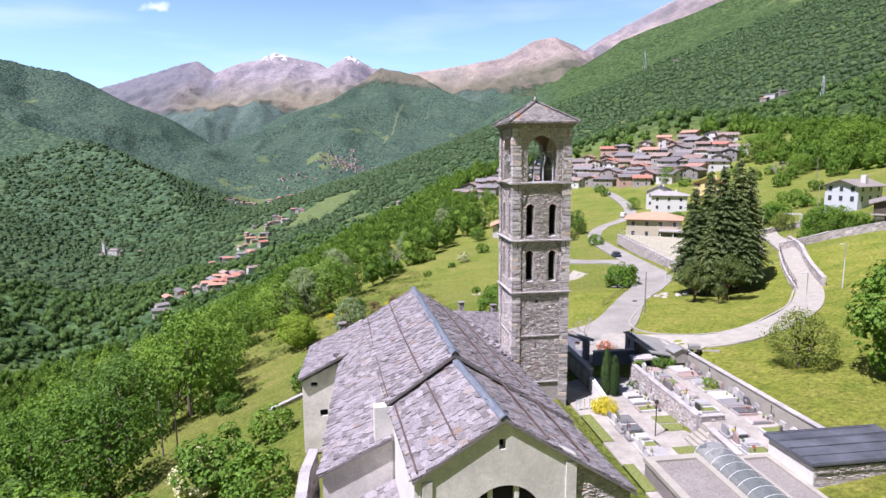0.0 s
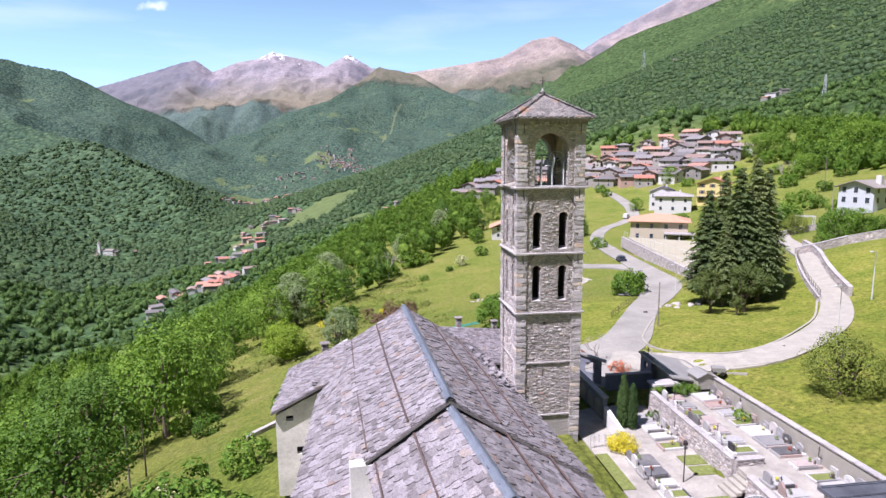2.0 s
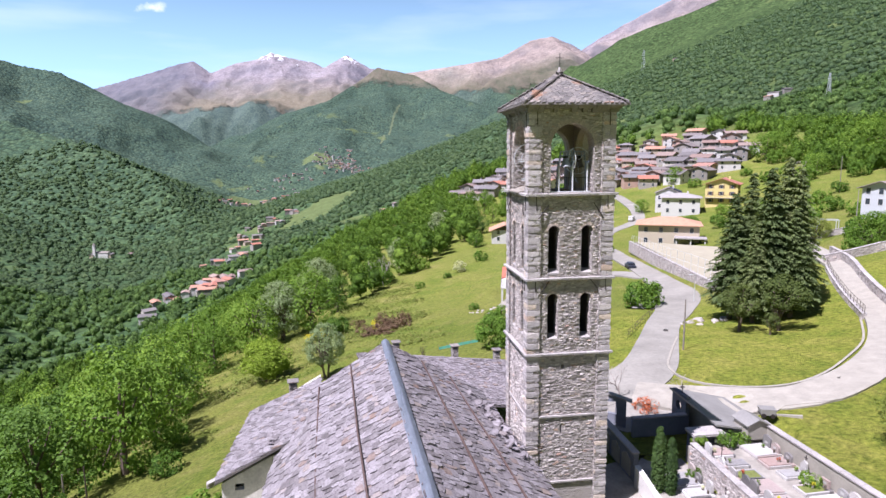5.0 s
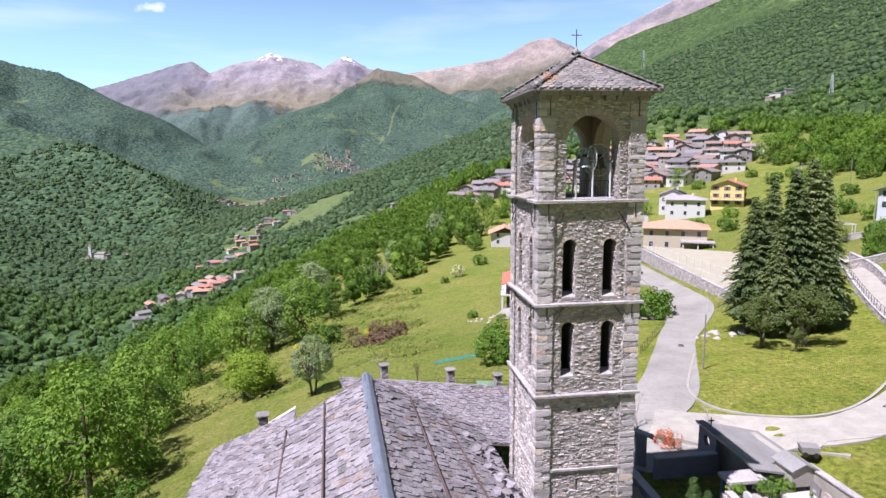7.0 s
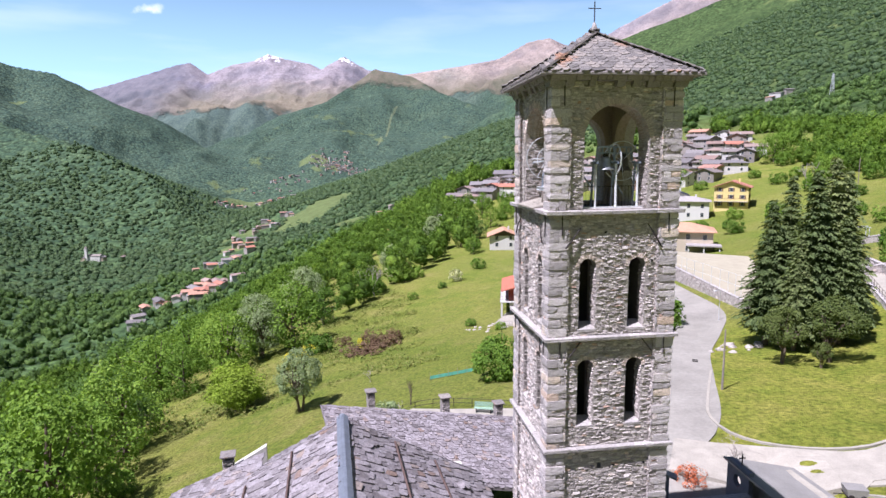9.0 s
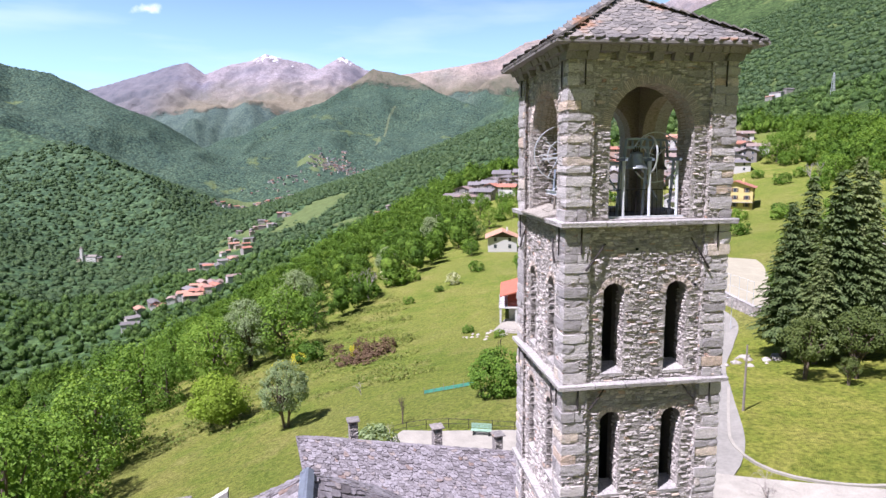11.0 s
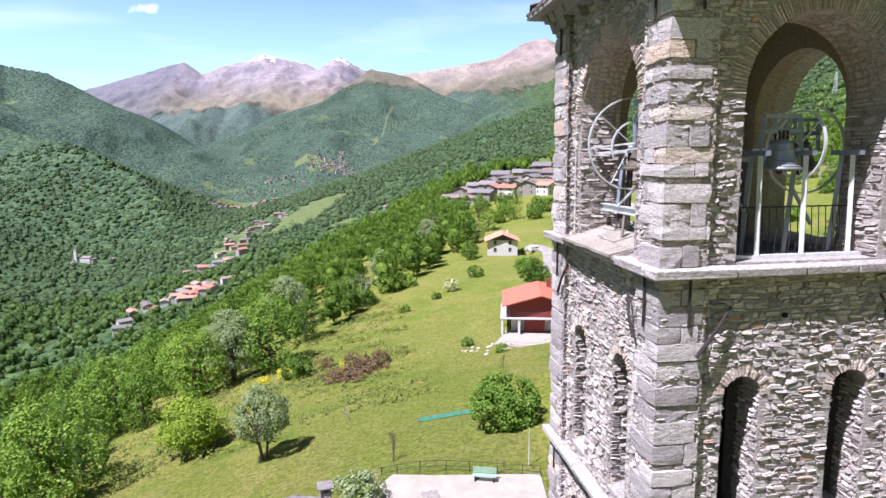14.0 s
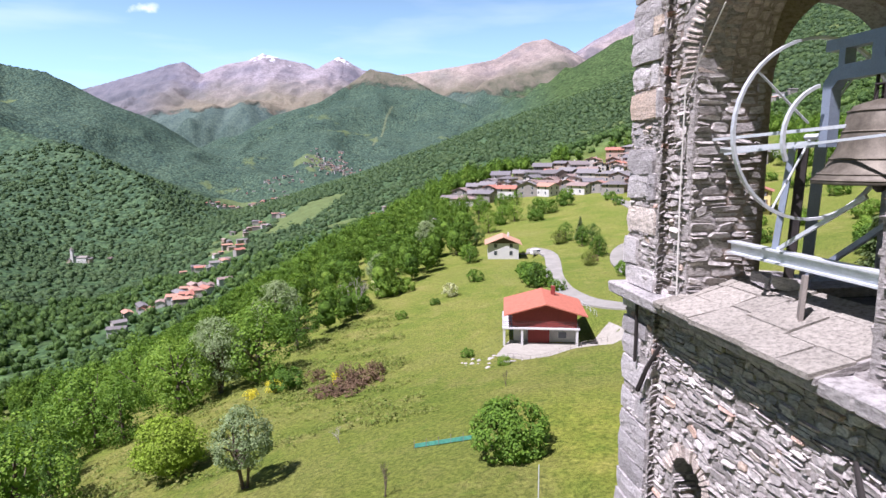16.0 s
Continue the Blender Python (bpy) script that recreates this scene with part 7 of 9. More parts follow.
def broad_tree(name, h, w, seed, leaves, size, mat, label, category="tree", low=0.22, clumps=34, stems=1, trunk=True):
    g = np.random.default_rng(seed)
    ob = thing(name, label, category)
    low_z = h * low
    cs, rs = crown_layout(g, h * 0.94, w, low_z, int(clumps * 1.9))
    if trunk:
        bm = bmesh.new()
        for s in range(stems):
            ox, oy = (g.uniform(-0.5, 0.5, 2) if stems > 1 else (0, 0))
            top = (ox * 2 + g.uniform(-0.3, 0.3), oy * 2 + g.uniform(-0.3, 0.3), h * 0.7)
            tube([(ox * 0.3, oy * 0.3, -0.5), (ox, oy, h * 0.2), (ox * 1.5 + g.uniform(-0.2, 0.2), oy * 1.5, h * 0.45), top], 0.035 * h / stems**0.5, 7, 0.008 * h, bm)
            for k in range(7):
                c = cs[int(g.integers(0, len(cs)))]
                z0 = h * g.uniform(0.16, 0.5)
                tube([(ox, oy, z0), ((c[0] + ox) * 0.5, (c[1] + oy) * 0.5, (z0 + c[2]) * 0.5 + 0.1 * h * g.uniform(-0.3, 0.3)), c], 0.012 * h, 5, 0.004 * h, bm)
        part("trunk", bm, M_BARK, ob)
    mid_z = (h * 0.94 + low_z) / 2
    v, f = leaf_cloud(g, cs, rs, leaves, size, middle=(0, 0, mid_z))
    f = np.vstack([f[:, :3], f[:, [0, 2, 3]]])
    # larger leaves deep inside keep the crown from showing through
    iv, q = leaf_cloud(g, [(0, 0, mid_z + k * (h * 0.94 - low_z) * 0.16) for k in (-1, 0, 1)], [w * 0.17] * 3, 150, w * 0.075)
    v, f = np.vstack([v, iv]), np.vstack([f, q[:, :3] + len(v), q[:, [0, 2, 3]] + len(v)])
    crown = new("crown", mesh_of("crown", v, f, mat))
    crown.parent = ob
    return ob


def spruce(name, h, w, seed, label, tiers=46, per=26, category="conifer"):
    g = np.random.default_rng(seed)
    ob = thing(name, label, category)
    part("trunk", tube([(0, 0, -0.5), (0, 0, h * 0.5), (0, 0, h * 0.98)], 0.022 * h, 7, 0.01), M_BARK, ob)
    V, F = [], []
    k = 0
    for t in range(tiers):
        s = t / (tiers - 1)
        z = h * (0.13 + 0.85 * s)
        reach = w / 2 * (1 - s) ** 0.62 * (1.0 if s > 0.12 else 0.7) * (0.86 + 0.22 * math.sin(t * 2.3 + seed))
        n = max(int(per * (1 - s * 0.6)), 5)
        for j in range(n):
            a = 2 * math.pi * (j + g.uniform(-0.4, 0.4)) / n + t
            ln = max(reach * g.uniform(0.62, 1.2), 0.25)
            lift_z = g.uniform(-0.8, 0.8) * h * 0.85 / tiers
            droop = g.uniform(0.15, 0.42)
            dx, dy = math.cos(a), math.sin(a)
            steps = max(int(ln / 0.40), 2)
            for q in range(steps):
                r0 = ln * (q + 0.25) / steps
                c = np.array([dx * r0, dy * r0, z + lift_z - droop * r0 * (r0 / ln) + g.uniform(-0.08, 0.08)])
                for side in (-1, 0, 1):
                    wd = np.array([dx + side * -dy * 0.9, dy + side * dx * 0.9, -droop - 0.1]) * (0.42 + 0.18 * (1 - s)) * g.uniform(0.8, 1.3)
                    cr = np.cross(wd, (0, 0, 1))
                    cr = cr / (np.linalg.norm(cr) + 1e-6) * 0.13 * g.uniform(0.7, 1.3)
                    lift = np.array([0, 0, g.uniform(-0.05, 0.1)])
                    V += [c - cr * 0.4, c + wd * 0.5 - cr + lift, c + wd - (0, 0, 0.1), c + wd * 0.5 + cr - lift]
                    F.append((k, k + 1, k + 2, k + 3))
                    k += 4
    crown = new("crown", mesh_of("crown", np.array(V), np.array(F), M_NEEDLE))
    crown.parent = ob
    return ob


def put(ob, x, y, turn=0.0, s=1.0, sz=None, dz=-0.1):
    m = pose(x, y, land_at(x, y) + dz, 0, 0, turn) @ Matrix.Diagonal((s, s, s if sz is None else sz, 1))
    ob.matrix_basis = m
    return ob


def again(ob, x, y, turn=0.0, s=1.0, sz=None):
    return copy_thing(ob, pose(x, y, land_at(x, y) - 0.1, 0, 0, turn) @ Matrix.Diagonal((s / ob.scale.x, s / ob.scale.x, (s if sz is None else sz) / ob.scale.z, 1)))


# single trees and shrubs on the meadows
put(broad_tree("round_tree", 7.6, 8.0, 1, 11000, 0.27, M_LEAF_YEL, "round yellow green broadleaf tree on the meadow", low=0.12, clumps=46), -25.6, 66.5)
put(broad_tree("grey_willow", 9.0, 5.6, 2, 7500, 0.20, M_LEAF_SIL, "slender silver grey willow on the meadow", low=0.26, clumps=40, stems=3), -15.0, 55.0)
put(broad_tree("meadow_bush", 5.0, 6.6, 3, 6000, 0.28, M_LEAF, "dense green bush on the meadow below the house", "bush", low=0.0, clumps=44, trunk=False), 8.8, 43.5)
wil = put(broad_tree("silver_willow", 13.5, 9.6, 4, 8500, 0.31, M_LEAF_SIL, "large silver willow at the wood's edge", low=0.1, clumps=52, stems=2), -27.4, 101, 0, 1.05)
again(wil, -21.5, 134, 90, 1.1)
again(wil, -33, 120, 200, 0.8)
again(wil, 22, 215, 40, 0.9)
again(wil, 3, 170, 140, 0.75)
shr = put(broad_tree("green_shrub", 3.6, 4.6, 5, 1500, 0.3, M_LEAF, "small leafy green shrub", "bush", low=0.0, clumps=22, trunk=False), 27.2, 149)
for x, y, s in ((-15, 90.5, 1.2), (14, 131, 0.55), (5.7, 124, 0.6), (4, 150, 1.5), (9, 152, 1.2), (-4, 140, 1.6), (32, 185, 1.4), (58, 126, 1.1), (38.4, 131, 1.6), (38.8, 137, 1.5), (39.5, 143, 1.3), (40, 122, 0.9), (38, 61, 1.0), (36, 58, 1.4), (40.5, 66, 0.8), (95, 98, 1.7), (100, 103, 1.5), (106, 110, 1.6), (112, 100, 1.2), (120, 118, 1.4), (98, 135, 1.3), (120, 148, 1.2), (-20, 30, 0.8), (-19.5, 26, 1.0), (-22, 12, 1.0), (-26, 5, 1.6), (-21, -2, 1.3), (-28, -6, 1.8), (-34, 44, 1.0), (-31, 33, 0.8), (63, 64, 1.0), (62, 69, 1.3), (13.5, 88, 0.5), (17, 78, 0.45)):
    again(shr, x, y, x * 37 % 360, s)
put(broad_tree("blossom_shrub", 3.6, 4.0, 6, 1500, 0.3, M_BLOSSOM, "shrub covered in cream white blossom", "bush", low=0.0, clumps=20, trunk=False), 18.5, 136.3)
elder = put(broad_tree("elder_shrub", 4.2, 5.0, 16, 1600, 0.34, M_BLOSSOM, "flowering elder shrub on the slope", "bush", low=0.0, clumps=24, trunk=False), -27.5, 5.5)
again(elder, 3, 160, 30, 1.2)
put(broad_tree("red_shrub", 1.3, 2.2, 17, 1200, 0.10, leaf_mat("coppery red foliage", [(0.0, (0.30, 0.07, 0.035)), (1.0, (0.52, 0.17, 0.08))]), "coppery red ornamental shrub beside the gate", "bush", low=0.0, clumps=20, trunk=False), 14.5, 13.7)
dry = put(broad_tree("dry_shrub", 3.2, 4.6, 7, 1300, 0.24, M_RUST, "dry reddish brown shrub on the meadow", "bush", low=0.0, clumps=20, trunk=False), -5.0, 86.0, 0, 1.0, 1.2)
again(dry, -8.0, 83, 40, 1.2, 0.6)
again(dry, -5.5, 82, 140, 1.3, 0.55)
again(dry, -2.6, 84.5, 200, 1.1, 0.7)
again(dry, -1.5, 88, 80, 0.8, 0.9)
again(dry, -10.5, 92.5, 160, 0.8, 0.6)
again(dry, 60, 150, 160, 0.6, 0.7)
yel = put(broad_tree("broom_shrub", 1.8, 3.4, 8, 700, 0.22, M_FLOWER_Y, "low broom shrub covered in yellow flowers", "bush", low=0.0, clumps=16, trunk=False), -17.0, 92.0)
again(yel, -20.5, 91.0, 60, 0.8)
again(yel, -7.0, 88.0, 10, 0.6, 1.2)
gt = put(broad_tree("garden_tree", 5.6, 5.8, 9, 6200, 0.16, M_LEAF_OLIVE, "spreading young broadleaf tree on the bank", low=0.1, clumps=60, stems=3), 27.5, 0.2)
put(broad_tree("edge_tree", 12.0, 9.5, 10, 5200, 0.42, M_LEAF, "tall dense broadleaf tree beside the meadow", low=0.05, clumps=60), 32.5, -6.5)
again(gt, 88, 84, 20, 0.9)
again(gt, 64.5, 158, 20, 0.8)
again(gt, 57, 146, 120, 0.75)
fir = put(spruce("great_spruce", 20.5, 8.6, 11, "tall dark green spruce on the lawn"), 44.6, 40.5)
again(fir, 48.2, 42.2, 130, 1.02, 1.05)
again(fir, 41.2, 43.0, 70, 0.86, 0.86)
again(fir, 51.2, 43.6, 200, 0.92, 0.95)
again(fir, 47.0, 38.6, 20, 0.74, 0.72)
again(fir, 42.0, 39.2, 250, 0.66, 0.66)
again(fir, 45.0, 45.0, 310, 0.9, 0.98)
pin = put(broad_tree("young_pine", 6.2, 4.8, 12, 3600, 0.20, M_PINE, "young pine with open crown on the lawn", "conifer", low=0.42, clumps=22, stems=2), 36.8, 34.4)
again(pin, 41.5, 33.0, 120, 1.15)
again(pin, 39.0, 31.5, 200, 0.45)
again(fir, 68, 181, 30, 0.5, 0.42)
again(gt, 62, 184, 140, 0.9)
put(broad_tree("olive_shrub", 3.6, 4.2, 13, 1500, 0.25, M_LEAF_SIL, "grey green olive shrub behind the church", "bush", low=0.0, clumps=20, trunk=False), -5.0, 31.5)
for x, y, q in ((183, 203, 2.0), (155, 175, 1.6), (203, 218, 2.2), (175, 170, 1.9), (189, 235, 2.0), (130, 139, 1.3), (86, 70, 1.5), (88, 66, 1.3), (82, 66, 1.1), (123, 151, 1.4), (194, 220, 1.8), (160, 200, 1.5), (150, 150, 1.2), (166, 186, 1.8), (172, 205, 1.4), (115, 160, 1.2), (97, 150, 1.1), (70, 236, 1.6), (80, 250, 2.0), (64, 262, 1.7), (92, 262, 1.8), (58, 285, 2.0), (72, 292, 1.6), (100, 282, 1.7), (112, 258, 1.3), (84, 278, 1.2), (56, 240, 1.2), (108, 240, 1.2), (140, 222, 1.3), (165, 222, 1.2), (132, 262, 1.6), (150, 262, 1.2), (170, 270, 1.4), (120, 300, 1.5), (150, 305, 1.4), (100, 330, 1.6), (185, 300, 1.5), (75, 335, 1.6)):
    again(shr, x, y, x * 53 % 360, q)
park = put(broad_tree("hedgerow_tree", 12.5, 12.0, 66, 3600, 0.42, M_LEAF, "broad dark green tree at the edge of the pasture", low=0.04, clumps=60), 191, 245, 0, 1.25)
for x, y, q in ((199, 250, 1.1), (208, 203, 1.4), (213, 199, 1.2), (141, 241, 0.75), (166, 266, 0.55), (174, 190, 0.8), (184, 190, 0.6)):
    again(park, x, y, x * 31 % 360, q)
for x, y, q in ((80, 62, 0.95), (82.5, 61, 0.85), (100, 191, 0.8)):
    again(park, x, y, x * 17 % 360, q * 0.62)
for x, y, q in ((85, 61, 1.1), (87, 59, 1.0), (137, 142, 1.2), (78, 63.5, 0.8)):
    again(shr, x, y, x * 29 % 360, q)
# bare grey trees
def bare_tree(name, h, w, seed, label, mat=None):
    g = np.random.default_rng(seed)
    ob = thing(name, label, "tree")
    bm = bmesh.new()

    def branch(p, d, ln, r, depth):
        q = p + d * ln
        tube([p, p + d * ln * 0.5 + Vector(g.normal(size=3)) * ln * 0.05, q], r, 5, r * 0.55, bm)
        if depth == 0:
            return
        for _ in range(3 if depth > 1 else 4):
            e = (d + Vector(g.normal(size=3)) * 0.55 * w).normalized()
            branch(q - d * ln * g.uniform(0, 0.4), e, ln * g.uniform(0.55, 0.8), r * 0.5, depth - 1)

    branch(Vector((0, 0, -0.3)), Vector((0, 0, 1)), h * 0.32, h * 0.022, 4)
    part("trunk", bm, mat or M_BARK, ob)
    return ob


M_TWIG = plain_mat("pale grey twigs", (0.36, 0.32, 0.29), 0.9, var=0.2)
bt = put(bare_tree("bare_tree", 5.0, 1.0, 14, "bare grey tree with fine twigs by the gate", M_TWIG), 13.0, 16.0)
again(bt, 18.5, 15.0, 60, 0.7)
again(bt, -6.0, 60, 60, 0.6)
again(bt, -3.5, 33.0, 60, 0.6)
pop = put(bare_tree("grey_poplar", 12.0, 0.5, 15, "tall bare grey poplar at the wood's edge", M_TWIG), -3.5, 139)
again(pop, -6.0, 141, 80, 0.9)
again(pop, 160, 185, 80, 1.0)
again(pop, 166, 188, 180, 0.9)
sn = put(bare_tree("dead_snag", 4.5, 0.25, 18, "dead pruned trunk on the meadow"), -1.7, 42.4)
again(sn, 14.0, 65.4, 80, 0.7)
put(broad_tree("red_bush", 1.5, 2.6, 19, 700, 0.2, M_REDLEAF, "red leaved bush by the gate", "bush", low=0.0, clumps=14, trunk=False), 11.2, 16.8)

# the wood along the slope: leafy trees near, simpler ones further off
OPEN_LAND = [(-18, -60), (-30, -15), (-39, 8), (-41, 30), (-35, 45), (-33, 62), (-45, 82), (-38, 93), (-29, 97), (-20, 100), (-14, 118), (-3, 137), (7, 153), (18, 174), (30, 190), (38, 215), (45, 250), (46, 300), (47, 352), (85, 372), (150, 370), (208, 344), (232, 300), (205, 250), (182, 215), (180, 170), (190, 100), (185, 0), (160, -60)]


def open_mask(x, y):
    """Vectorised: which points lie on the open meadows and in the village."""
    c = np.zeros(x.shape, bool)
    for (ax, ay), (bx, by) in zip(OPEN_LAND, OPEN_LAND[1:] + OPEN_LAND[:1]):
        hit = ((ay > y) != (by > y)) & (x < (bx - ax) * (y - ay) / (by - ay + 1e-9) + ax)
        c ^= hit
    return c


def clearing(x, y):
    c = np.zeros(x.shape, bool)
    for hx, hy, n, sx, sy, seed, slope, *_ in HAMLETS:
        u = (x - hx) * math.cos(slope) + (y - hy) * math.sin(slope)
        v = -(x - hx) * math.sin(slope) + (y - hy) * math.cos(slope)
        c |= (u / (sx * 1.4 + 9)) ** 2 + (v / (sy * 1.4 + 9)) ** 2 < 1
    for px, py, pr in PASTURES:
        c |= np.hypot(x - px, y - py) < pr * 0.8
    return c


GROVE = [broad_tree("woodland_tree", 10.5, 8.8, 30 + k, 3700, 0.31, M_LEAF if k != 2 else M_LEAF_DARK, "leafy broadleaf tree of the slope wood", low=0.03, clumps=40) for k in range(4)]
tg = np.random.default_rng(5)
cand = np.stack([tg.uniform(-150, 60, 9000), tg.uniform(-35, 330, 9000)], -1)
taken = np.zeros((0, 2))
near_n, mid_spots = 0, []
opened = open_mask(cand[:, 0], cand[:, 1]) | clearing(cand[:, 0], cand[:, 1])
for (x, y), op in zip(cand, opened):
    if op or (len(taken) and ((taken - (x, y)) ** 2).sum(1).min() < 54):
        continue
    r = math.hypot(x + 7, y + 25)
    taken = np.vstack([taken, (x, y)])
    # distance to the open meadow decides who is seen
    if r < 150 and x > -110 and near_n < 150:
        s = tg.uniform(0.7, 1.45)
        if near_n < len(GROVE):
            tagged(put(GROVE[near_n], x, y, tg.uniform(0, 360), s), group="trees of the slope wood")
        else:
            again(GROVE[int(tg.integers(0, 4))], x, y, tg.uniform(0, 360), s, s * tg.uniform(0.9, 1.15))
        near_n += 1
    else:
        mid_spots.append((x, y, tg.uniform(0.7, 1.15)))


# trees in the fields between the farmhouse and the village, and along the lane
for x, y, s in ((27, 245, 1.2), (34, 250, 1.0), (33, 212, 1.1), (30, 196, 0.9), (31, 176, 0.75), (23, 199, 1.0), (21, 217, 1.2), (39, 224, 0.9), (39, 205, 0.8), (48, 226, 1.0),
                (57, 241, 0.8), (63, 243, 1.0), (51, 259, 1.1), (66, 279, 1.0), (76, 286, 0.8), (72, 246, 0.7), (49, 287, 1.1), (65.4, 187, 0.75), (66.5, 175, 0.6), (71, 178, 0.8), (64, 156, 0.7), (37.6, 129, 0.62)):
    again(GROVE[int(tg.integers(0, 4))], x, y, tg.uniform(0, 360), s * 0.85, s * tg.uniform(0.8, 1.1))


def joined_copies(name, v0, f0, spots, mat, label, jitter, seed):
    """Many copies of one template, turned, scaled and shaken, as one mesh: rows of x, y, z, scale, height scale."""
    g = np.random.default_rng(seed)
    n, m = len(spots), len(v0)
    sp = np.asarray(spots)
    a = g.uniform(0, 2 * np.pi, n)
    ca, sa = np.cos(a)[:, None], np.sin(a)[:, None]
    vx, vy, vz = v0[None, :, 0], v0[None, :, 1], v0[None, :, 2]
    X = (vx * ca - vy * sa) * sp[:, 3:4]
    Y = (vx * sa + vy * ca) * sp[:, 3:4]
    Z = vz * sp[:, 4:5]
    if jitter:
        X, Y, Z = (q + g.normal(size=q.shape) * jitter * sp[:, 3:4] for q in (X, Y, Z))
    V = np.stack([X + sp[:, 0:1], Y + sp[:, 1:2], Z + sp[:, 2:3]], -1).reshape(-1, 3)
    F = (f0[None] + (np.arange(n) * m)[:, None, None]).reshape(-1, f0.shape[1])
    me = mesh_of(name, V, F, mat)
    if jitter:
        me.shade_smooth()
    return tagged(new(name, me), label, "trees", kind="stuff")


gl = np.random.default_rng(77)
cs, rs = crown_layout(gl, 10.0, 8.6, 0.3, 26)
v, f = leafy_crown(gl, cs, rs, 560, 0.95, [((0, 0, 4.0), 2.6), ((0.8, 0.6, 6.2), 1.9), ((-1.0, -0.3, 5.6), 1.9)], 1)
mid = np.array(mid_spots)
joined_copies("slope_wood", v, f, np.c_[mid[:, 0], mid[:, 1], land(mid[:, 0], mid[:, 1]) - 0.3, mid[:, 2], mid[:, 2] * 1.05], M_LEAF_WOOD, "dense broadleaf wood on the valley slope", 0, 3)


def scatter(r0, r1, gap, seed):
    """Points over the wooded slopes between two distances, within the valley's opening."""
    g = np.random.default_rng(seed)
    n = int(0.5 * radians(100) * (r1**2 - r0**2) / gap**2)
    r = np.sqrt(g.uniform(r0**2, r1**2, n))
    a = g.uniform(radians(-38), radians(62), n)
    x, y = -5 + r * np.sin(a), -25 + r * np.cos(a)
    keep = ~(open_mask(x, y) | clearing(x, y))
    keep &= ~((x > -150) & (x < 60) & (y < 330))
    x, y = x[keep], y[keep]
    z = land(x, y)
    # crowns on slopes turned away are never seen: compare with the slope towards the church
    zr = land(x * 0.985, y * 0.985 - 0.3)
    seen = (z - zr) / np.maximum(np.hypot(x, y) * 0.015, 1) > (z - 18.0) / np.hypot(x + 5, y + 25) - 0.22
    return x[seen], y[seen], z[seen], g


x, y, z, g = scatter(190, 430, 6.6, 21)
s = g.uniform(3.2, 5.2, len(x))
v, f = leafy_crown(gl, [(0, 0, 0.75)] + [tuple(q) for q in gl.normal(size=(9, 3)) * 0.33 + (0, 0, 0.85)], [0.5] + [0.42] * 9, 230, 0.30, [((0, 0, 0.7), 0.55), ((0.2, 0.2, 1.0), 0.4)], 1)
joined_copies("near_wood", v, f, np.c_[x, y, z, s, s * g.uniform(1.0, 1.4, len(x))], M_LEAF_WOOD, "broadleaf wood on the slopes round the village", 0, 22)
x, y, z, g = scatter(430, 720, 7.0, 23)
s = 2.2 + 4.6 * g.uniform(0, 1, len(x)) ** 1.8
puff = [(0, 0, 0.6)] + [tuple(q) for q in gl.normal(size=(9, 3)) * 0.34 + (0, 0, 0.75)]
v, f = leafy_crown(gl, puff, [0.55] + [0.42] * 9, 64, 0.36, [((0, 0, 0.55), 0.60)], 1)
joined_copies("middle_wood", v, f, np.c_[x, y, z - 0.15 * s, s, s * g.uniform(0.7, 1.35, len(x))], M_LEAF_MID, "broadleaf wood covering the hillside", 0, 24)
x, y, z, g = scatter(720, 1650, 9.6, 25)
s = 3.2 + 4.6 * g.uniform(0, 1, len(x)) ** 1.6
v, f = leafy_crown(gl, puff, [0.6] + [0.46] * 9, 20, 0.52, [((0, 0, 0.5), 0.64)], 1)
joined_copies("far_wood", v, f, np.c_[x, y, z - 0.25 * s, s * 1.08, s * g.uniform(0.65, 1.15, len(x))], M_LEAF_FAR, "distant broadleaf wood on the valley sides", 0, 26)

# tufts and weeds standing in the rough meadow
M_TUFT = leaf_mat("meadow herbs", [(0.0, (0.075, 0.13, 0.022)), (0.45, (0.12, 0.175, 0.032)), (0.8, (0.20, 0.215, 0.06)), (1.0, (0.30, 0.26, 0.12))])
g = np.random.default_rng(91)
hx, hy = g.uniform(-42, 4, 130), g.uniform(62, 150, 130)
tx = (hx[:, None] + g.normal(size=(130, 26)) * 2.6).ravel()
ty = (hy[:, None] + g.normal(size=(130, 26)) * 1.3).ravel()
keep = (tx < 5) & (ty > 61) & open_mask(tx, ty)
tx, ty = tx[keep], ty[keep]
v, f = leaf_cloud(gl, [(0, 0, 0.2), (0.4, 0.1, 0.15), (-0.3, 0.3, 0.15)], [0.4, 0.35, 0.35], 16, 0.26)
s = 0.55 + 1.3 * g.uniform(0, 1, len(tx)) ** 2
tagged(joined_copies("meadow_tufts", v, f, np.c_[tx, ty, land(tx, ty), s, s * 0.7], M_TUFT, "rough grass tufts and weeds in the meadow", 0, 92), "rough grass tufts and weeds in the meadow", "grass", kind="stuff")
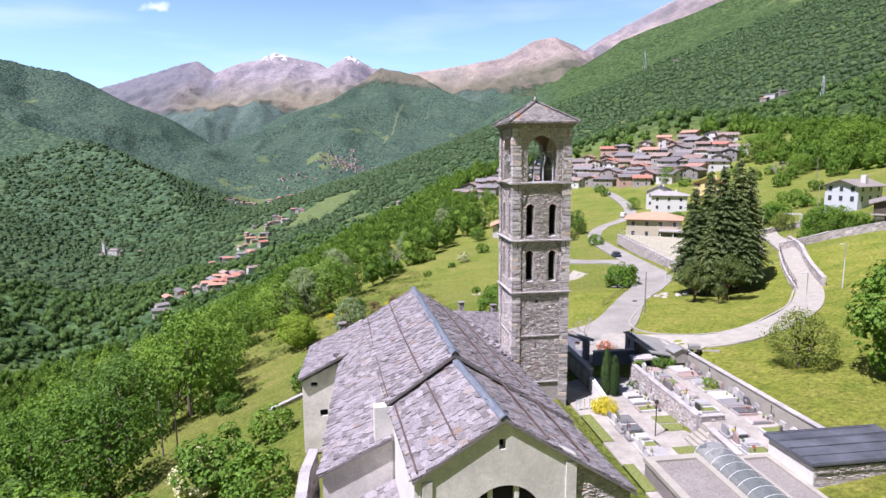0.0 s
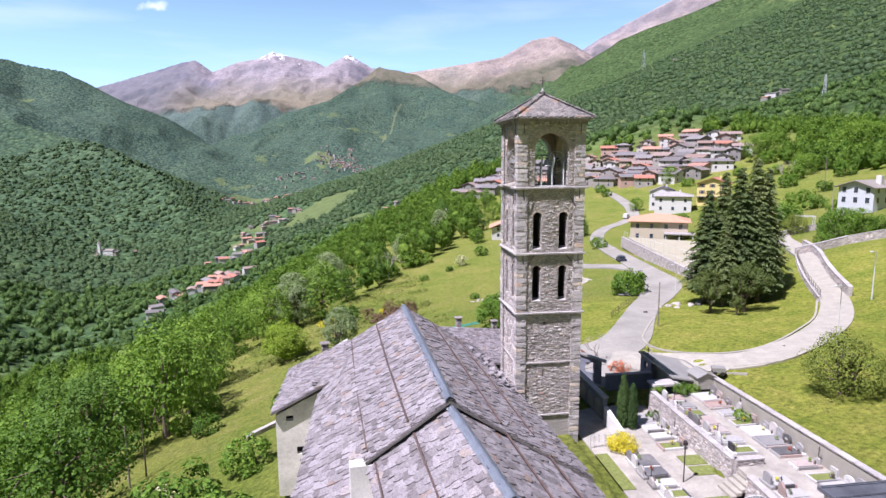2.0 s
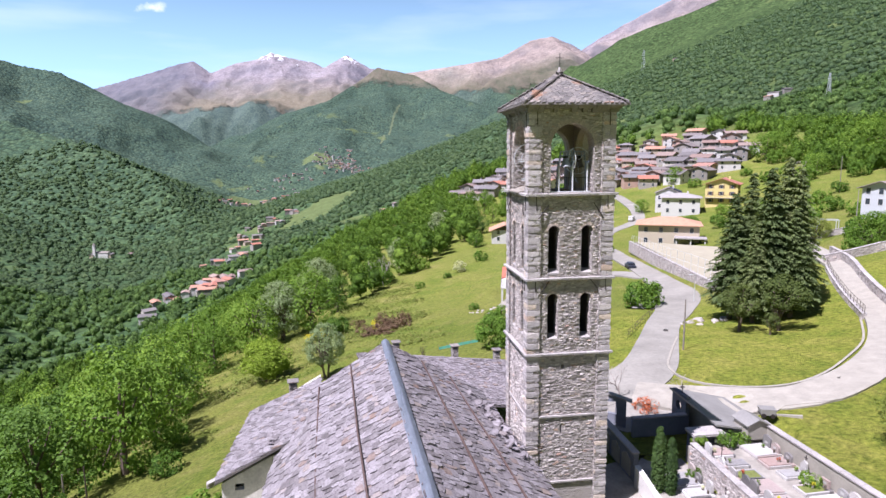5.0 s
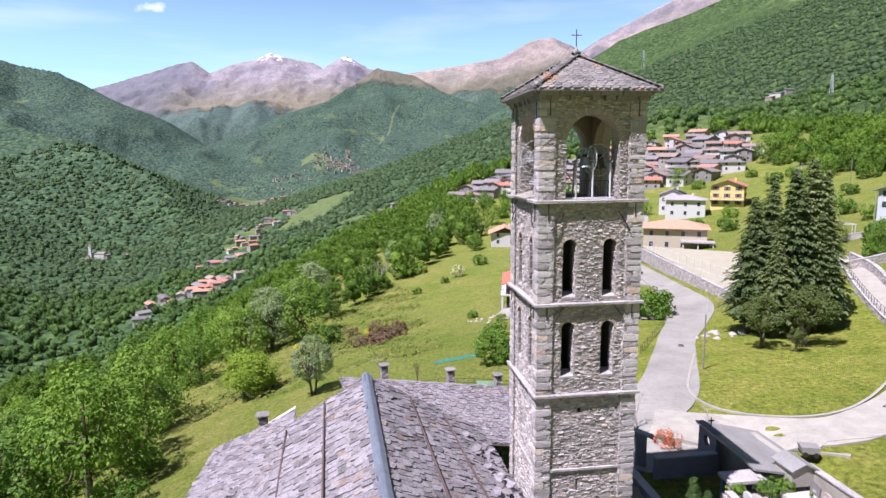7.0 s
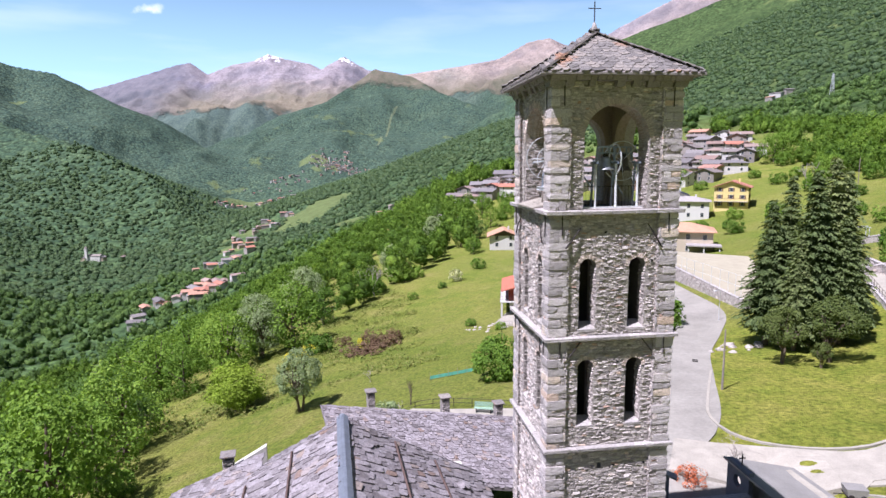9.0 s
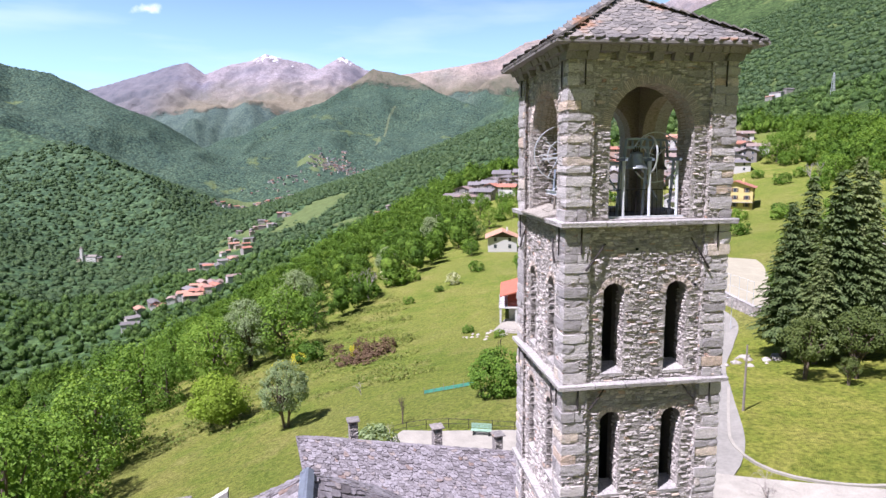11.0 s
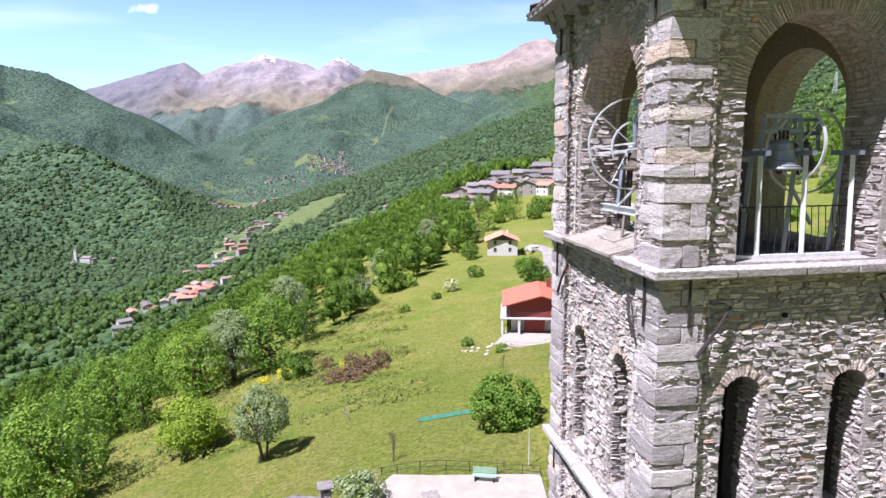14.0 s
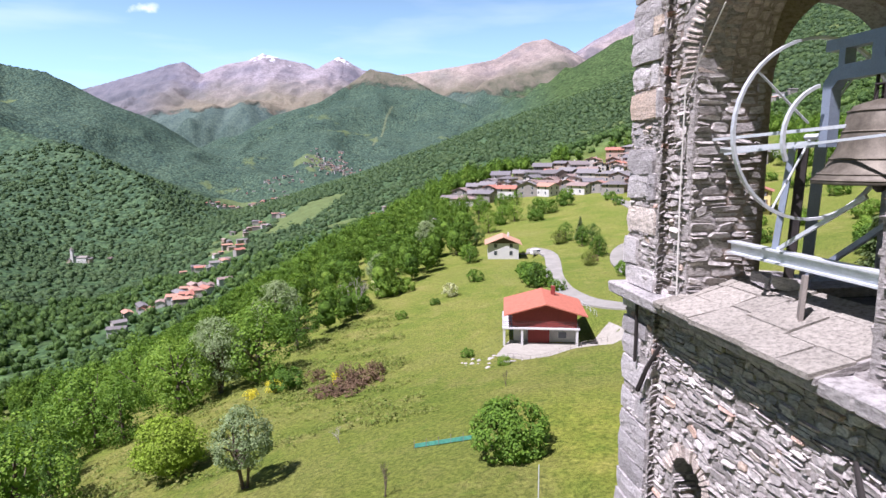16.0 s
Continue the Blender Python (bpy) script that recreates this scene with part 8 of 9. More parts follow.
# ---- churchyard and cemetery beside the tower ----
YARD, TERR = -2.5, -1.25
M_GRAVEL = plain_mat("pale cemetery gravel", (0.335, 0.31, 0.272), 0.95, var=0.3, scale=0.7, relief=0.01)
M_LAWN = plain_mat("mown grass plot", (0.16, 0.185, 0.05), 0.95, var=0.3, scale=4, relief=0.03)
M_GRANITE = stone_mat("polished grave stone", [(0.0, (0.04, 0.04, 0.045)), (0.2, (0.22, 0.215, 0.22)), (0.5, (0.47, 0.46, 0.45)), (0.72, (0.36, 0.25, 0.22)), (0.8, (0.5, 0.49, 0.48)), (1.0, (0.64, 0.63, 0.61))], per="object", grain=40, rough=0.35, relief=0.001)
M_MARBLE = plain_mat("weathered marble", (0.42, 0.41, 0.395), 0.5, var=0.08, scale=3)
# lightened and patchy, so the roof's sheen lies in the colour
M_BLACKROOF = plain_mat("black bitumen sheet roof", (0.095, 0.10, 0.118), 0.5, var=0.45, scale=0.45, relief=0.004)
# render whose dark bluish grey has the tower's shade painted in
M_RENDER_SHADED = plain_mat("weathered render darkened for shade", (0.20, 0.21, 0.25), 0.9, var=0.2, scale=0.8)
M_GREYSHEET = plain_mat("grey metal sheet roof", (0.31, 0.30, 0.285), 0.5, 0.2, var=0.12, scale=0.7)
M_CLEAR = plain_mat("dull glass canopy panel", (0.22, 0.25, 0.25), 0.2, var=0.2)
M_CLEAR.node_tree.nodes["Principled BSDF"].inputs["Alpha"].default_value = 0.35
M_PINKROOF = stone_mat("gravel roof", [(0.0, (0.23, 0.205, 0.19)), (1.0, (0.23, 0.205, 0.19))], grain=10, relief=0.03)


def slab(name, x0, x1, y0, y1, z, mat, label, category, thick=0.5):
    return tagged(part(name, box(x0, x1, y0, y1, z - thick, z), mat), label, category, kind="structure")


slab("yard_gravel", 5.6, 13.2, -20.0, 6.5, YARD, M_GRAVEL, "pale gravel churchyard path", "pavement")
slab("terrace_gravel", 13.3, 18.9, -14.0, 5.2, TERR, M_GRAVEL, "pale gravel of the upper cemetery terrace", "pavement", 1.5)
for x0, x1, y0, y1 in ((11.3, 13.0, -4.6, -3.3), (11.3, 13.0, -6.0, -4.8), (10.3, 11.9, -10.0, -8.6)):
    tagged(part("grave_lawn", box(x0, x1, y0, y1, YARD, YARD + 0.05), M_LAWN), "small mown grass plot with pale edging", "lawn", kind="structure")
slab("side_lawn", 5.6, 6.5, -7.0, -2.2, YARD + 0.06, M_LAWN, "grass strip beside the church wall", "lawn", 0.2)
slab("side_lawn", 5.6, 6.4, -14.0, -10.5, YARD + 0.06, M_LAWN, "grass strip beside the church wall", "lawn", 0.2)
stone_wall("terrace_wall", [(13.2, -7.2, -0.85), (13.25, -1.0, -0.85), (13.4, 4.6, -0.85)], 1.7, 0.36, "rubble retaining wall of the cemetery terrace", seed=21, below=0.2, hmin=0.09, hmax=0.2, lmin=0.15, lmax=0.45)
stone_wall("terrace_wall", [(13.2, -7.2, -0.85), (15.2, -7.2, -0.85)], 1.7, 0.36, "rubble end wall of the cemetery terrace", seed=22, below=0.2, hmin=0.09, hmax=0.2, lmin=0.15, lmax=0.45)
stone_wall("terrace_wall", [(12.9, -9.2, -0.9), (12.6, -13.2, -0.9)], 1.7, 0.36, "rubble retaining wall beyond the cemetery steps", seed=23, below=0.2, hmin=0.09, hmax=0.2, lmin=0.15, lmax=0.45)
for k in range(6):
    tagged(part("step", box(11.9 + k * 0.34, 13.9, -9.0, -7.45, YARD - 0.2, YARD + 0.2 * (k + 1), 0.015), M_CONC), "pale stone step up to the terrace", "step", kind="structure")
rw_ = thing("cemetery_wall", "grey rendered cemetery wall with pale coping", "wall", kind="structure")
bm = pierced([(-14.0, -2.4), (5.3, -2.4), (5.3, 0.05), (-14.0, 0.25)], [], 0.3, lambda u, v, w: (18.9 + w - u * 0.0, u, v))
part("wall", bm, M_CONC, rw_)
for k in range(16):
    part("coping", box(18.82, 19.30, -14.0 + k * 1.206, -14.0 + (k + 1) * 1.206 - 0.01, 0.05 + 0.2 * (1 - k / 15) - 0.005, 0.16 + 0.2 * (1 - k / 15), 0.012), M_COURSE, rw_)

# graves: a kerb, a slab or a planted bed, a headstone and a few flowers
GRAVE_LABELS = ("wide grave with a stone slab and rounded headstone", "grave with a slanted headstone and an iron cross", "low kerbed grave planted with greenery", "double grave with two upright headstones")


def grave(model):
    g = random.Random(200 + model)
    kind = model % 4
    o = thing("grave", GRAVE_LABELS[kind], "grave", group="graves in the cemetery")
    w, ln = (1.15, 0.95, 1.05, 1.7)[kind] * g.uniform(0.95, 1.1), g.uniform(1.75, 2.05)
    hx, hy = w / 2, ln / 2
    for x0, x1, y0, y1 in ((-hx, hx, -hy, -hy + 0.14), (-hx, hx, hy - 0.3, hy), (-hx, -hx + 0.13, -hy + 0.14, hy - 0.3), (hx - 0.13, hx, -hy + 0.14, hy - 0.3)):
        part("kerb", box(x0, x1, y0, y1, 0, 0.2, 0.018), M_GRANITE, o)
    if kind == 2:
        part("bed", box(-hx + 0.12, hx - 0.12, -hy + 0.13, hy - 0.29, 0, 0.15), M_LAWN, o, "planted bed")
    else:
        part("slab", box(-hx + 0.08, hx - 0.08, -hy + 0.08, hy - 0.32, 0.2, 0.27, 0.015), M_GRANITE, o)
    for cx in ((-w * 0.24, w * 0.24) if kind == 3 else (0.0,)):
        h, q = g.uniform(0.65, 1.05), min(0.36, w * 0.3)
        if kind in (0, 3):
            top = [(-q, 0.2), (q, 0.2), (q, h * 0.8)] + [(q * math.cos(a), h * 0.8 + 0.2 * math.sin(a)) for a in (0.5, 1.0, 1.57, 2.1, 2.6)] + [(-q, h * 0.8)]
        elif kind == 1:
            top = [(-q, 0.2), (q, 0.2), (q * 0.9, h * 0.85), (q * 0.2, h), (-q * 0.7, h * 0.7)]
        else:
            top = [(-q, 0.2), (q, 0.2), (q, h * 0.75), (-q, h * 0.75)]
        part("headstone", pierced([(u + cx, v) for u, v in top], [], 0.14, lambda u, v, s_: (u, hy - 0.22 + s_, v)), M_GRANITE, o)
        part("plaque", box(cx - 0.13, cx + 0.13, hy - 0.235, hy - 0.222, 0.40, 0.55), M_MARBLE, o, "pale oval plaque")
    if kind == 1:
        part("cross", tube([(0.1, hy - 0.12, 0.6), (0.1, hy - 0.12, 1.4)], 0.025), M_IRON, o)
        part("cross_arm", tube([(-0.05, hy - 0.12, 1.2), (0.25, hy - 0.12, 1.2)], 0.022), M_IRON, o)
    part("lantern", box(hx - 0.3, hx - 0.18, hy - 0.5, hy - 0.38, 0.2, 0.48, 0.015), M_BRONZE, o, "small bronze grave lantern")
    x, y = g.uniform(-0.2, 0.2), g.uniform(-0.1, 0.45)
    part("flower_pot", lathe([(0.06, 0.2), (0.09, 0.38)], 8), M_CONC, o).location = (x, y, 0)
    rr = np.random.default_rng(model * 9)
    v, f = leaf_cloud(rr, [(x, y, 0.46), (x + 0.06, y, 0.5)], [0.12, 0.09], 60, 0.08)
    fl = new("flower_bunch", mesh_of("flower_bunch", v, f, (M_BLOSSOM, M_LEAF, M_REDLEAF, M_LEAF, M_FLOWER_Y, M_BLOSSOM)[model % 6]))
    fl.parent = o
    return o


GRAVES = [grave(k) for k in range(12)]
gi = 0


def lay(x, y, z, turn):
    global gi
    m = pose(x, y, z, 0, 0, turn)
    if gi < len(GRAVES):
        GRAVES[gi].matrix_basis = m
    else:
        copy_thing(GRAVES[(gi * 5 + 3) % 12], m)
    gi += 1


gr = random.Random(31)
# rows: x, first y, count, step, height, facing
for gx, gy, count, step, gz, face in ((14.75, 3.6, 7, 1.52, TERR, 90), (17.7, 3.4, 10, 1.62, TERR, -90), (14.4, -9.8, 3, 1.3, TERR, 90), (11.75, 2.6, 4, 1.5, YARD, -90), (8.5, -3.9, 7, 1.42, YARD, 90)):
    for k in range(count):
        lay(gx + gr.uniform(-0.08, 0.08), gy - k * step + gr.uniform(-0.1, 0.1), gz, face + gr.uniform(-2, 2))
# cypress pair, yellow bush, planting
cy = thing("cypress", "slim dark green cypress column in the churchyard", "conifer")
part("trunk", tube([(0, 0, -0.2), (0, 0, 3.6)], 0.09, 6, 0.02), M_BARK, cy)
cg = np.random.default_rng(60)
cyz = np.linspace(0.25, 4.3, 60)
v, f = leaf_cloud(cg, [(cg.normal() * 0.05, cg.normal() * 0.05, q) for q in cyz], [0.36 * (1 - ((q - 1.6) / 3.0) ** 2) + 0.06 for q in cyz], 6500, 0.11, 0.9)
cc = new("crown", mesh_of("crown", v, f, M_CYPRESS))
cc.parent = cy
cy.matrix_basis = pose(9.5, 1.9, YARD)
copy_thing(cy, pose(10.15, 1.5, YARD, 0, 0, 80) @ Matrix.Diagonal((0.9, 0.9, 0.86, 1)))
yb = broad_tree("yellow_bush", 1.15, 2.3, 61, 5200, 0.08, M_FLOWER_Y, "bright yellow clipped bush in the churchyard", "bush", low=0.0, clumps=70, trunk=False)
yb.matrix_basis = pose(7.9, -1.6, YARD)
for k, (x, y, z, s) in enumerate(((17.9, -1.0, TERR, 0.5), (15.9, 4.6, TERR, 0.6), (14.0, 4.8, TERR, 0.5), (17.2, 4.7, TERR, 0.45), (12.7, 3.0, YARD, 0.4))):
    copy_thing(shr, pose(x, y, z, 0, 0, 70 * k) @ Matrix.Diagonal((s / shr.scale.x * 0.55, s / shr.scale.x * 0.55, s / shr.scale.z * 0.55, 1)))

# mortuary chapel with a sloping sheet roof and round opening
cp = thing("mortuary_chapel", "low grey chapel with a sloping sheet roof and round opening", "chapel")
part("wall", box(16.3, 19.6, 5.4, 11.0, -3.0, -0.55), M_CONC, cp)
circ = [(1.15 + 0.38 * math.cos(a * math.pi / 8), 1.55 + 0.38 * math.sin(a * math.pi / 8)) for a in range(16)]
part("front_screen", pierced([(0, -3.0), (2.2, -3.0), (2.2, 2.6), (0, 2.6)], [circ], 0.3, lambda u, v, w: (15.6 + w, 9.4 + u * 0.95, v - 2.2)), M_RENDER_SHADED, cp, "wall with a round opening, darkened for tower shade")
part("cross", tube([(15.8, 10.4, 0.4), (15.8, 10.4, 1.1)], 0.04), M_IRON, cp)
part("cross_arm", tube([(15.6, 10.4, 0.85), (16.0, 10.4, 0.85)], 0.04), M_IRON, cp)
part("roof", loft([(15.5, 5.2, 0.1), (20.2, 5.0, -0.75), (20.2, 11.5, -0.75), (15.5, 11.8, 0.3)], 0.14), M_GREYSHEET, cp, "grey sheet metal roof")
part("dormer", gable_body(1.5, 1.6, 0.5, radians(25), 0.6), M_CONC, cp).matrix_basis = pose(18.2, 5.3, -0.3)
part("dormer_roof", gable_roof(1.5, 1.6, 0.5, radians(25), 0.15, 0.08), M_GREYSHEET, cp).matrix_basis = pose(18.2, 5.3, -0.3)
part("canopy", box(13.5, 15.9, 4.6, 5.9, -0.5, -0.28, 0.02), M_COURSE, cp, "flat concrete canopy")
for x in (13.7, 15.7):
    part("post", box(x - 0.12, x + 0.12, 4.7, 4.95, YARD, -0.5), M_CONC, cp)
part("niche", box(13.7, 15.7, 5.6, 5.85, YARD, -0.5), M_RENDER_SHADED, cp)
# gate buildings in the tower's shade, which their dark colour carries too
gb = thing("gate_house", "rendered gate walls with slanted sheet tops, darkened for tower shade", "gate")
opening = [(1.0, 1.1), (1.9, 1.1), (1.9, 2.2), (1.0, 2.0)]
part("wall", pierced([(0, -1), (2.6, -1), (2.6, 2.35), (0, 2.9)], [opening], 0.35, lambda u, v, w: (9.4 + u * 0.75, 12.6 - u * 0.7 + w, v - 2.6)), M_RENDER_SHADED, gb)
part("cap", loft([(9.0, 12.7, 0.42), (11.6, 10.4, -0.12), (11.9, 10.9, -0.12), (9.3, 13.2, 0.42)], 0.12), M_GREYSHEET, gb)
part("wall", box(8.4, 8.75, 3.2, 12.4, -3.2, -0.55), M_RENDER_SHADED, gb, "courtyard wall darkened for tower shade")
part("coping", box(8.32, 8.83, 3.2, 12.4, -0.55, -0.45), M_COURSE, gb)
part("wall", box(11.2, 15.6, 9.2, 9.5, -3.2, -1.0), M_RENDER_SHADED, gb)
part("coping", box(11.2, 15.6, 9.12, 9.58, -1.0, -0.9), M_COURSE, gb)
for k in range(5):
    zz = -2.1 + 0.0 * k
    part("panel", pierced([(0, 0), (1.3, 0), (1.3, 1.1), (0.65, 1.4), (0, 1.1)], [], 0.06, lambda u, v, w, k=k: (8.40 - w, 3.6 + k * 1.7 + u, -2.3 + v)), M_CONC, gb)
wp = tagged(part("white_pier", pierced([(0, 0), (3.2, 0), (3.2, 1.5), (0, 0.9)], [], 0.35, lambda u, v, w: (8.2 + w, -0.6 + u, YARD + v)), M_WHITEPL), "white rendered pier of the churchyard gate", "wall", kind="structure")
gt_ = railing("yard_gate", [(5.6, -1.2), (8.0, -0.9)], 1.0, 0.35, "pale green iron gate beside the tower", M_GALV)
gt_.location.z = YARD - land_at(6.8, -1.0)
# flat gravel roofs, glass canopy and the black roofed shed at the near end
fr_ = thing("burial_vault", "concrete vault block with a flat gravel roof", "vault")
part("wall", box(6.4, 10.2, -19.5, -12.2, -4.5, -1.35), M_RUBBLE_DARK_SHADE, fr_)
part("parapet", pierced([(6.3, -19.6), (10.3, -19.6), (10.3, -12.1), (6.3, -12.1)], [[(6.85, -19.1), (9.8, -19.1), (9.8, -12.7), (6.85, -12.7)]], 0.3, lambda u, v, w: (u, v, -1.1 - w)), M_CONC, fr_, "pale concrete parapet")
part("gravel", box(6.8, 9.9, -19.2, -12.6, -1.5, -1.25), M_PINKROOF, fr_)
fr2 = thing("burial_vault", "concrete vault block with a weedy gravel roof", "vault")
part("wall", box(12.4, 14.6, -19.5, -13.2, -4.5, -1.2), M_RUBBLE_DARK_SHADE, fr2)
part("parapet", pierced([(12.3, -19.6), (14.7, -19.6), (14.7, -13.1), (12.3, -13.1)], [[(12.65, -19.1), (14.35, -19.1), (14.35, -13.5), (12.65, -13.5)]], 0.3, lambda u, v, w: (u, v, -0.95 - w)), M_CONC, fr2)
part("gravel", box(12.6, 14.4, -19.2, -13.4, -1.35, -1.1), M_PINKROOF, fr2)
gc = thing("glass_canopy", "arched glass canopy on thin white ribs between the vaults", "canopy")
for k in range(9):
    y = -19.4 + k * 0.95
    arc = [(11.35 + 1.15 * math.cos(math.pi * q / 8), y, -1.25 + 0.75 * math.sin(math.pi * q / 8)) for q in range(9)]
    part("rib", tube(arc, 0.02, 5), M_GALV, gc)
    if k < 8:
        for q in range(8):
            a, b = arc[q], arc[q + 1]
            part("pane", loft([(a[0], y + 0.03, a[2]), (b[0], y + 0.03, b[2]), (b[0], y + 0.92, b[2]), (a[0], y + 0.92, a[2])], 0.012), M_CLEAR, gc)
part("rib", tube([(10.2, -19.4, -1.25), (10.2, -11.8, -1.25)], 0.05, 5), M_GALV, gc)
part("rib", tube([(12.5, -19.4, -1.25), (12.5, -11.8, -1.25)], 0.05, 5), M_GALV, gc)
sd_ = thing("stone_shed", "low stone shed with a flat black sheet roof", "shed")
part("wall", box(14.8, 22.5, -17.2, -13.1, -4.5, 0.15), M_MORTAR, sd_)
tagged(part("rubble_stones", stone_field(14.8, 22.5, -4.0, 0.1, 0.08, 0.16, 0.15, 0.4, lambda u, v, w: (u, -17.2 - w, v), None, 77), M_RUBBLE, sd_), kind="stuff")
part("side_render", box(14.72, 14.80, -17.2, -13.1, -4.5, 0.15), M_WHITEPL, sd_, "white rendered side")
part("roof", loft([(14.5, -17.32, 0.55), (22.9, -17.32, 0.55), (22.9, -12.8, 0.4), (14.5, -12.8, 0.4)], 0.22), M_BLACKROOF, sd_, "black sheet roof")
for k in range(5):
    part("roof_seam", box(14.5, 22.9, -17.5 + k * 1.1, -17.45 + k * 1.1, 0.535, 0.575), M_BLACKROOF, sd_)
# lamp post in the yard, cart on the road, stones by the lane
pl_ = thing("yard_lamp", "thin dark lamp post in the churchyard", "street lamp")
part("shaft", tube([(10.0, -6.6, YARD), (10.0, -6.6, YARD + 2.6)], 0.04), M_IRON, pl_)
part("lamp_head", lathe([(0.05, 0), (0.16, 0.08), (0.14, 0.3), (0.03, 0.38)], 8), M_IRON, pl_).location = (10.0, -6.6, YARD + 2.6)
ct = thing("hand_cart", "small grey metal trailer parked on the lane", "trailer")
czz = land_at(22.8, 9.6) + 0.15
part("tub", pierced([(-0.75, 0.35), (0.75, 0.35), (0.9, 1.05), (-0.9, 1.05)], [], 1.3, lambda u, v, w: (u, w - 0.65, v)), M_GREYSHEET, ct)
part("frame", box(-0.8, 0.8, -0.55, 0.55, 0.25, 0.36), M_IRON, ct)
for x in (-0.5, 0.5):
    for y in (-0.68, 0.68):
        wv = part("wheel", lathe([(0.26, -0.06), (0.28, 0), (0.26, 0.06)], 14), M_IRON, ct)
        wv.matrix_basis = pose(x, y, 0.28, 90)
part("drawbar", tube([(-0.8, 0, 0.3), (-1.7, 0, 0.25)], 0.04), M_IRON, ct)
ct.matrix_basis = pose(21.9, 8.6, czz, 0, 0, -20) @ Matrix.Diagonal((0.66, 0.66, 0.66, 1))

# ---- chimneys, bench and small things round the church ----
def chimney(x, y, z0, z1, w, label):
    o = thing("chimney", label, "chimney")
    part("stack", box(-w / 2, w / 2, -w / 2, w / 2, z0, z1, 0.02), M_RUBBLE_DARK_SHADE, o)
    tagged(part("rubble_stones", stone_field(-w / 2, w / 2, z0, z1, 0.08, 0.14, 0.12, 0.3, lambda u, v, q: (u, -w / 2 - q, v), None, 9), M_RUBBLE, o), kind="stuff")
    part("cap", box(-w / 2 - 0.12, w / 2 + 0.12, -w / 2 - 0.12, w / 2 + 0.12, z1 + 0.22, z1 + 0.30, 0.015), M_SLAB_RUST, o)
    for a in (-1, 1):
        for b in (-1, 1):
            part("cap_leg", box(a * w * 0.36 - 0.07, a * w * 0.36 + 0.07, b * w * 0.36 - 0.07, b * w * 0.36 + 0.07, z1, z1 + 0.22), M_RUBBLE_DARK_SHADE, o)
    o.matrix_basis = pose(x, y, 0, 0, 0, 8)
    return o


chimney(-14.6, 13.0, 0.2, 2.0, 0.62, "brick and stone chimney with a slab cap on the roof edge")
chimney(-6.3, 20.2, 0.8, 2.45, 0.55, "small stone chimney with a slab cap")
chimney(-1.2, 18.6, 0.8, 2.35, 0.55, "small stone chimney with a slab cap")
chimney(2.3, 17.3, 0.8, 2.2, 0.5, "small stone chimney with a slab cap")
bn = thing("park_bench", "pale green slatted bench on the terrace", "bench")
M_GREENWD = plain_mat("pale green slats", (0.30, 0.45, 0.34), 0.6)
for k in range(4):
    part("seat_slat", box(-0.9, 0.9, -0.25 + k * 0.12, -0.16 + k * 0.12, 0.42, 0.46), M_GREENWD, bn)
    part("back_slat", box(-0.9, 0.9, 0.24, 0.27, 0.5 + k * 0.12, 0.59 + k * 0.12), M_GREENWD, bn)
for x in (-0.7, 0.7):
    part("leg", box(x - 0.03, x + 0.03, -0.25, 0.27, 0, 0.42), M_IRON, bn)
    part("back_post", box(x - 0.03, x + 0.03, 0.27, 0.31, 0.4, 0.98), M_IRON, bn)
bn.matrix_basis = pose(4.6, 33.2, -5.3, 0, 0, -18)
bf = thing("green_net", "turquoise plastic net round a vegetable patch", "net")
M_NET = plain_mat("turquoise netting", (0.09, 0.33, 0.25), 0.8, var=0.3)
for k in range(6):
    x, y = 1.5 + k * 1.1, 51.5 - k * 0.5
    zz = land_at(x, y)
    part("stake", tube([(x, y, zz), (x, y, zz + 0.9)], 0.03, 5), M_WOOD, bf)
    if k < 5:
        x2, y2 = x + 1.1, y - 0.5
        z2 = land_at(x2, y2)
        part("net_panel", loft([(x, y, zz + 0.5), (x2, y2, z2 + 0.5), (x2, y2 + 0.03, z2 + 0.5), (x, y + 0.03, zz + 0.5)], 0.4), M_NET, bf)
car = thing("parked_car", "small white van parked by the farmhouse", "car")
part("body", box(-1.9, 1.9, -0.85, 0.85, 0.3, 1.2, 0.12), M_WHITE, car)
part("cabin", box(-1.8, 1.0, -0.8, 0.8, 1.15, 1.9, 0.15), M_WHITE, car)
part("windscreen", box(0.98, 1.04, -0.65, 0.65, 1.25, 1.75), M_GLASS, car)
part("side_window", box(-0.2, 0.8, -0.83, -0.79, 1.25, 1.7), M_GLASS, car)
for x in (-1.2, 1.2):
    for y in (-0.82, 0.82):
        part("wheel", lathe([(0.3, -0.1), (0.32, 0), (0.3, 0.1)], 14), M_IRON, car).matrix_basis = pose(x, y, 0.32, 90)
car.matrix_basis = pose(52, 176, land_at(52, 176) + 0.05, 0, 0, 15)
copy_thing(car, pose(90, 178, land_at(90, 178) + 0.12, 0, 0, 50))
M_CARBLUE = plain_mat("dark blue car paint", (0.03, 0.035, 0.05), 0.3, var=0.05)
car2 = thing("parked_car", "dark car standing on the village road", "car")
part("body", box(-2.0, 2.0, -0.85, 0.85, 0.3, 0.85, 0.12), M_CARBLUE, car2)
part("cabin", box(-1.2, 0.9, -0.75, 0.75, 0.8, 1.4, 0.18), M_CARBLUE, car2)
part("windscreen", box(0.86, 0.93, -0.6, 0.6, 0.9, 1.3), M_GLASS, car2)
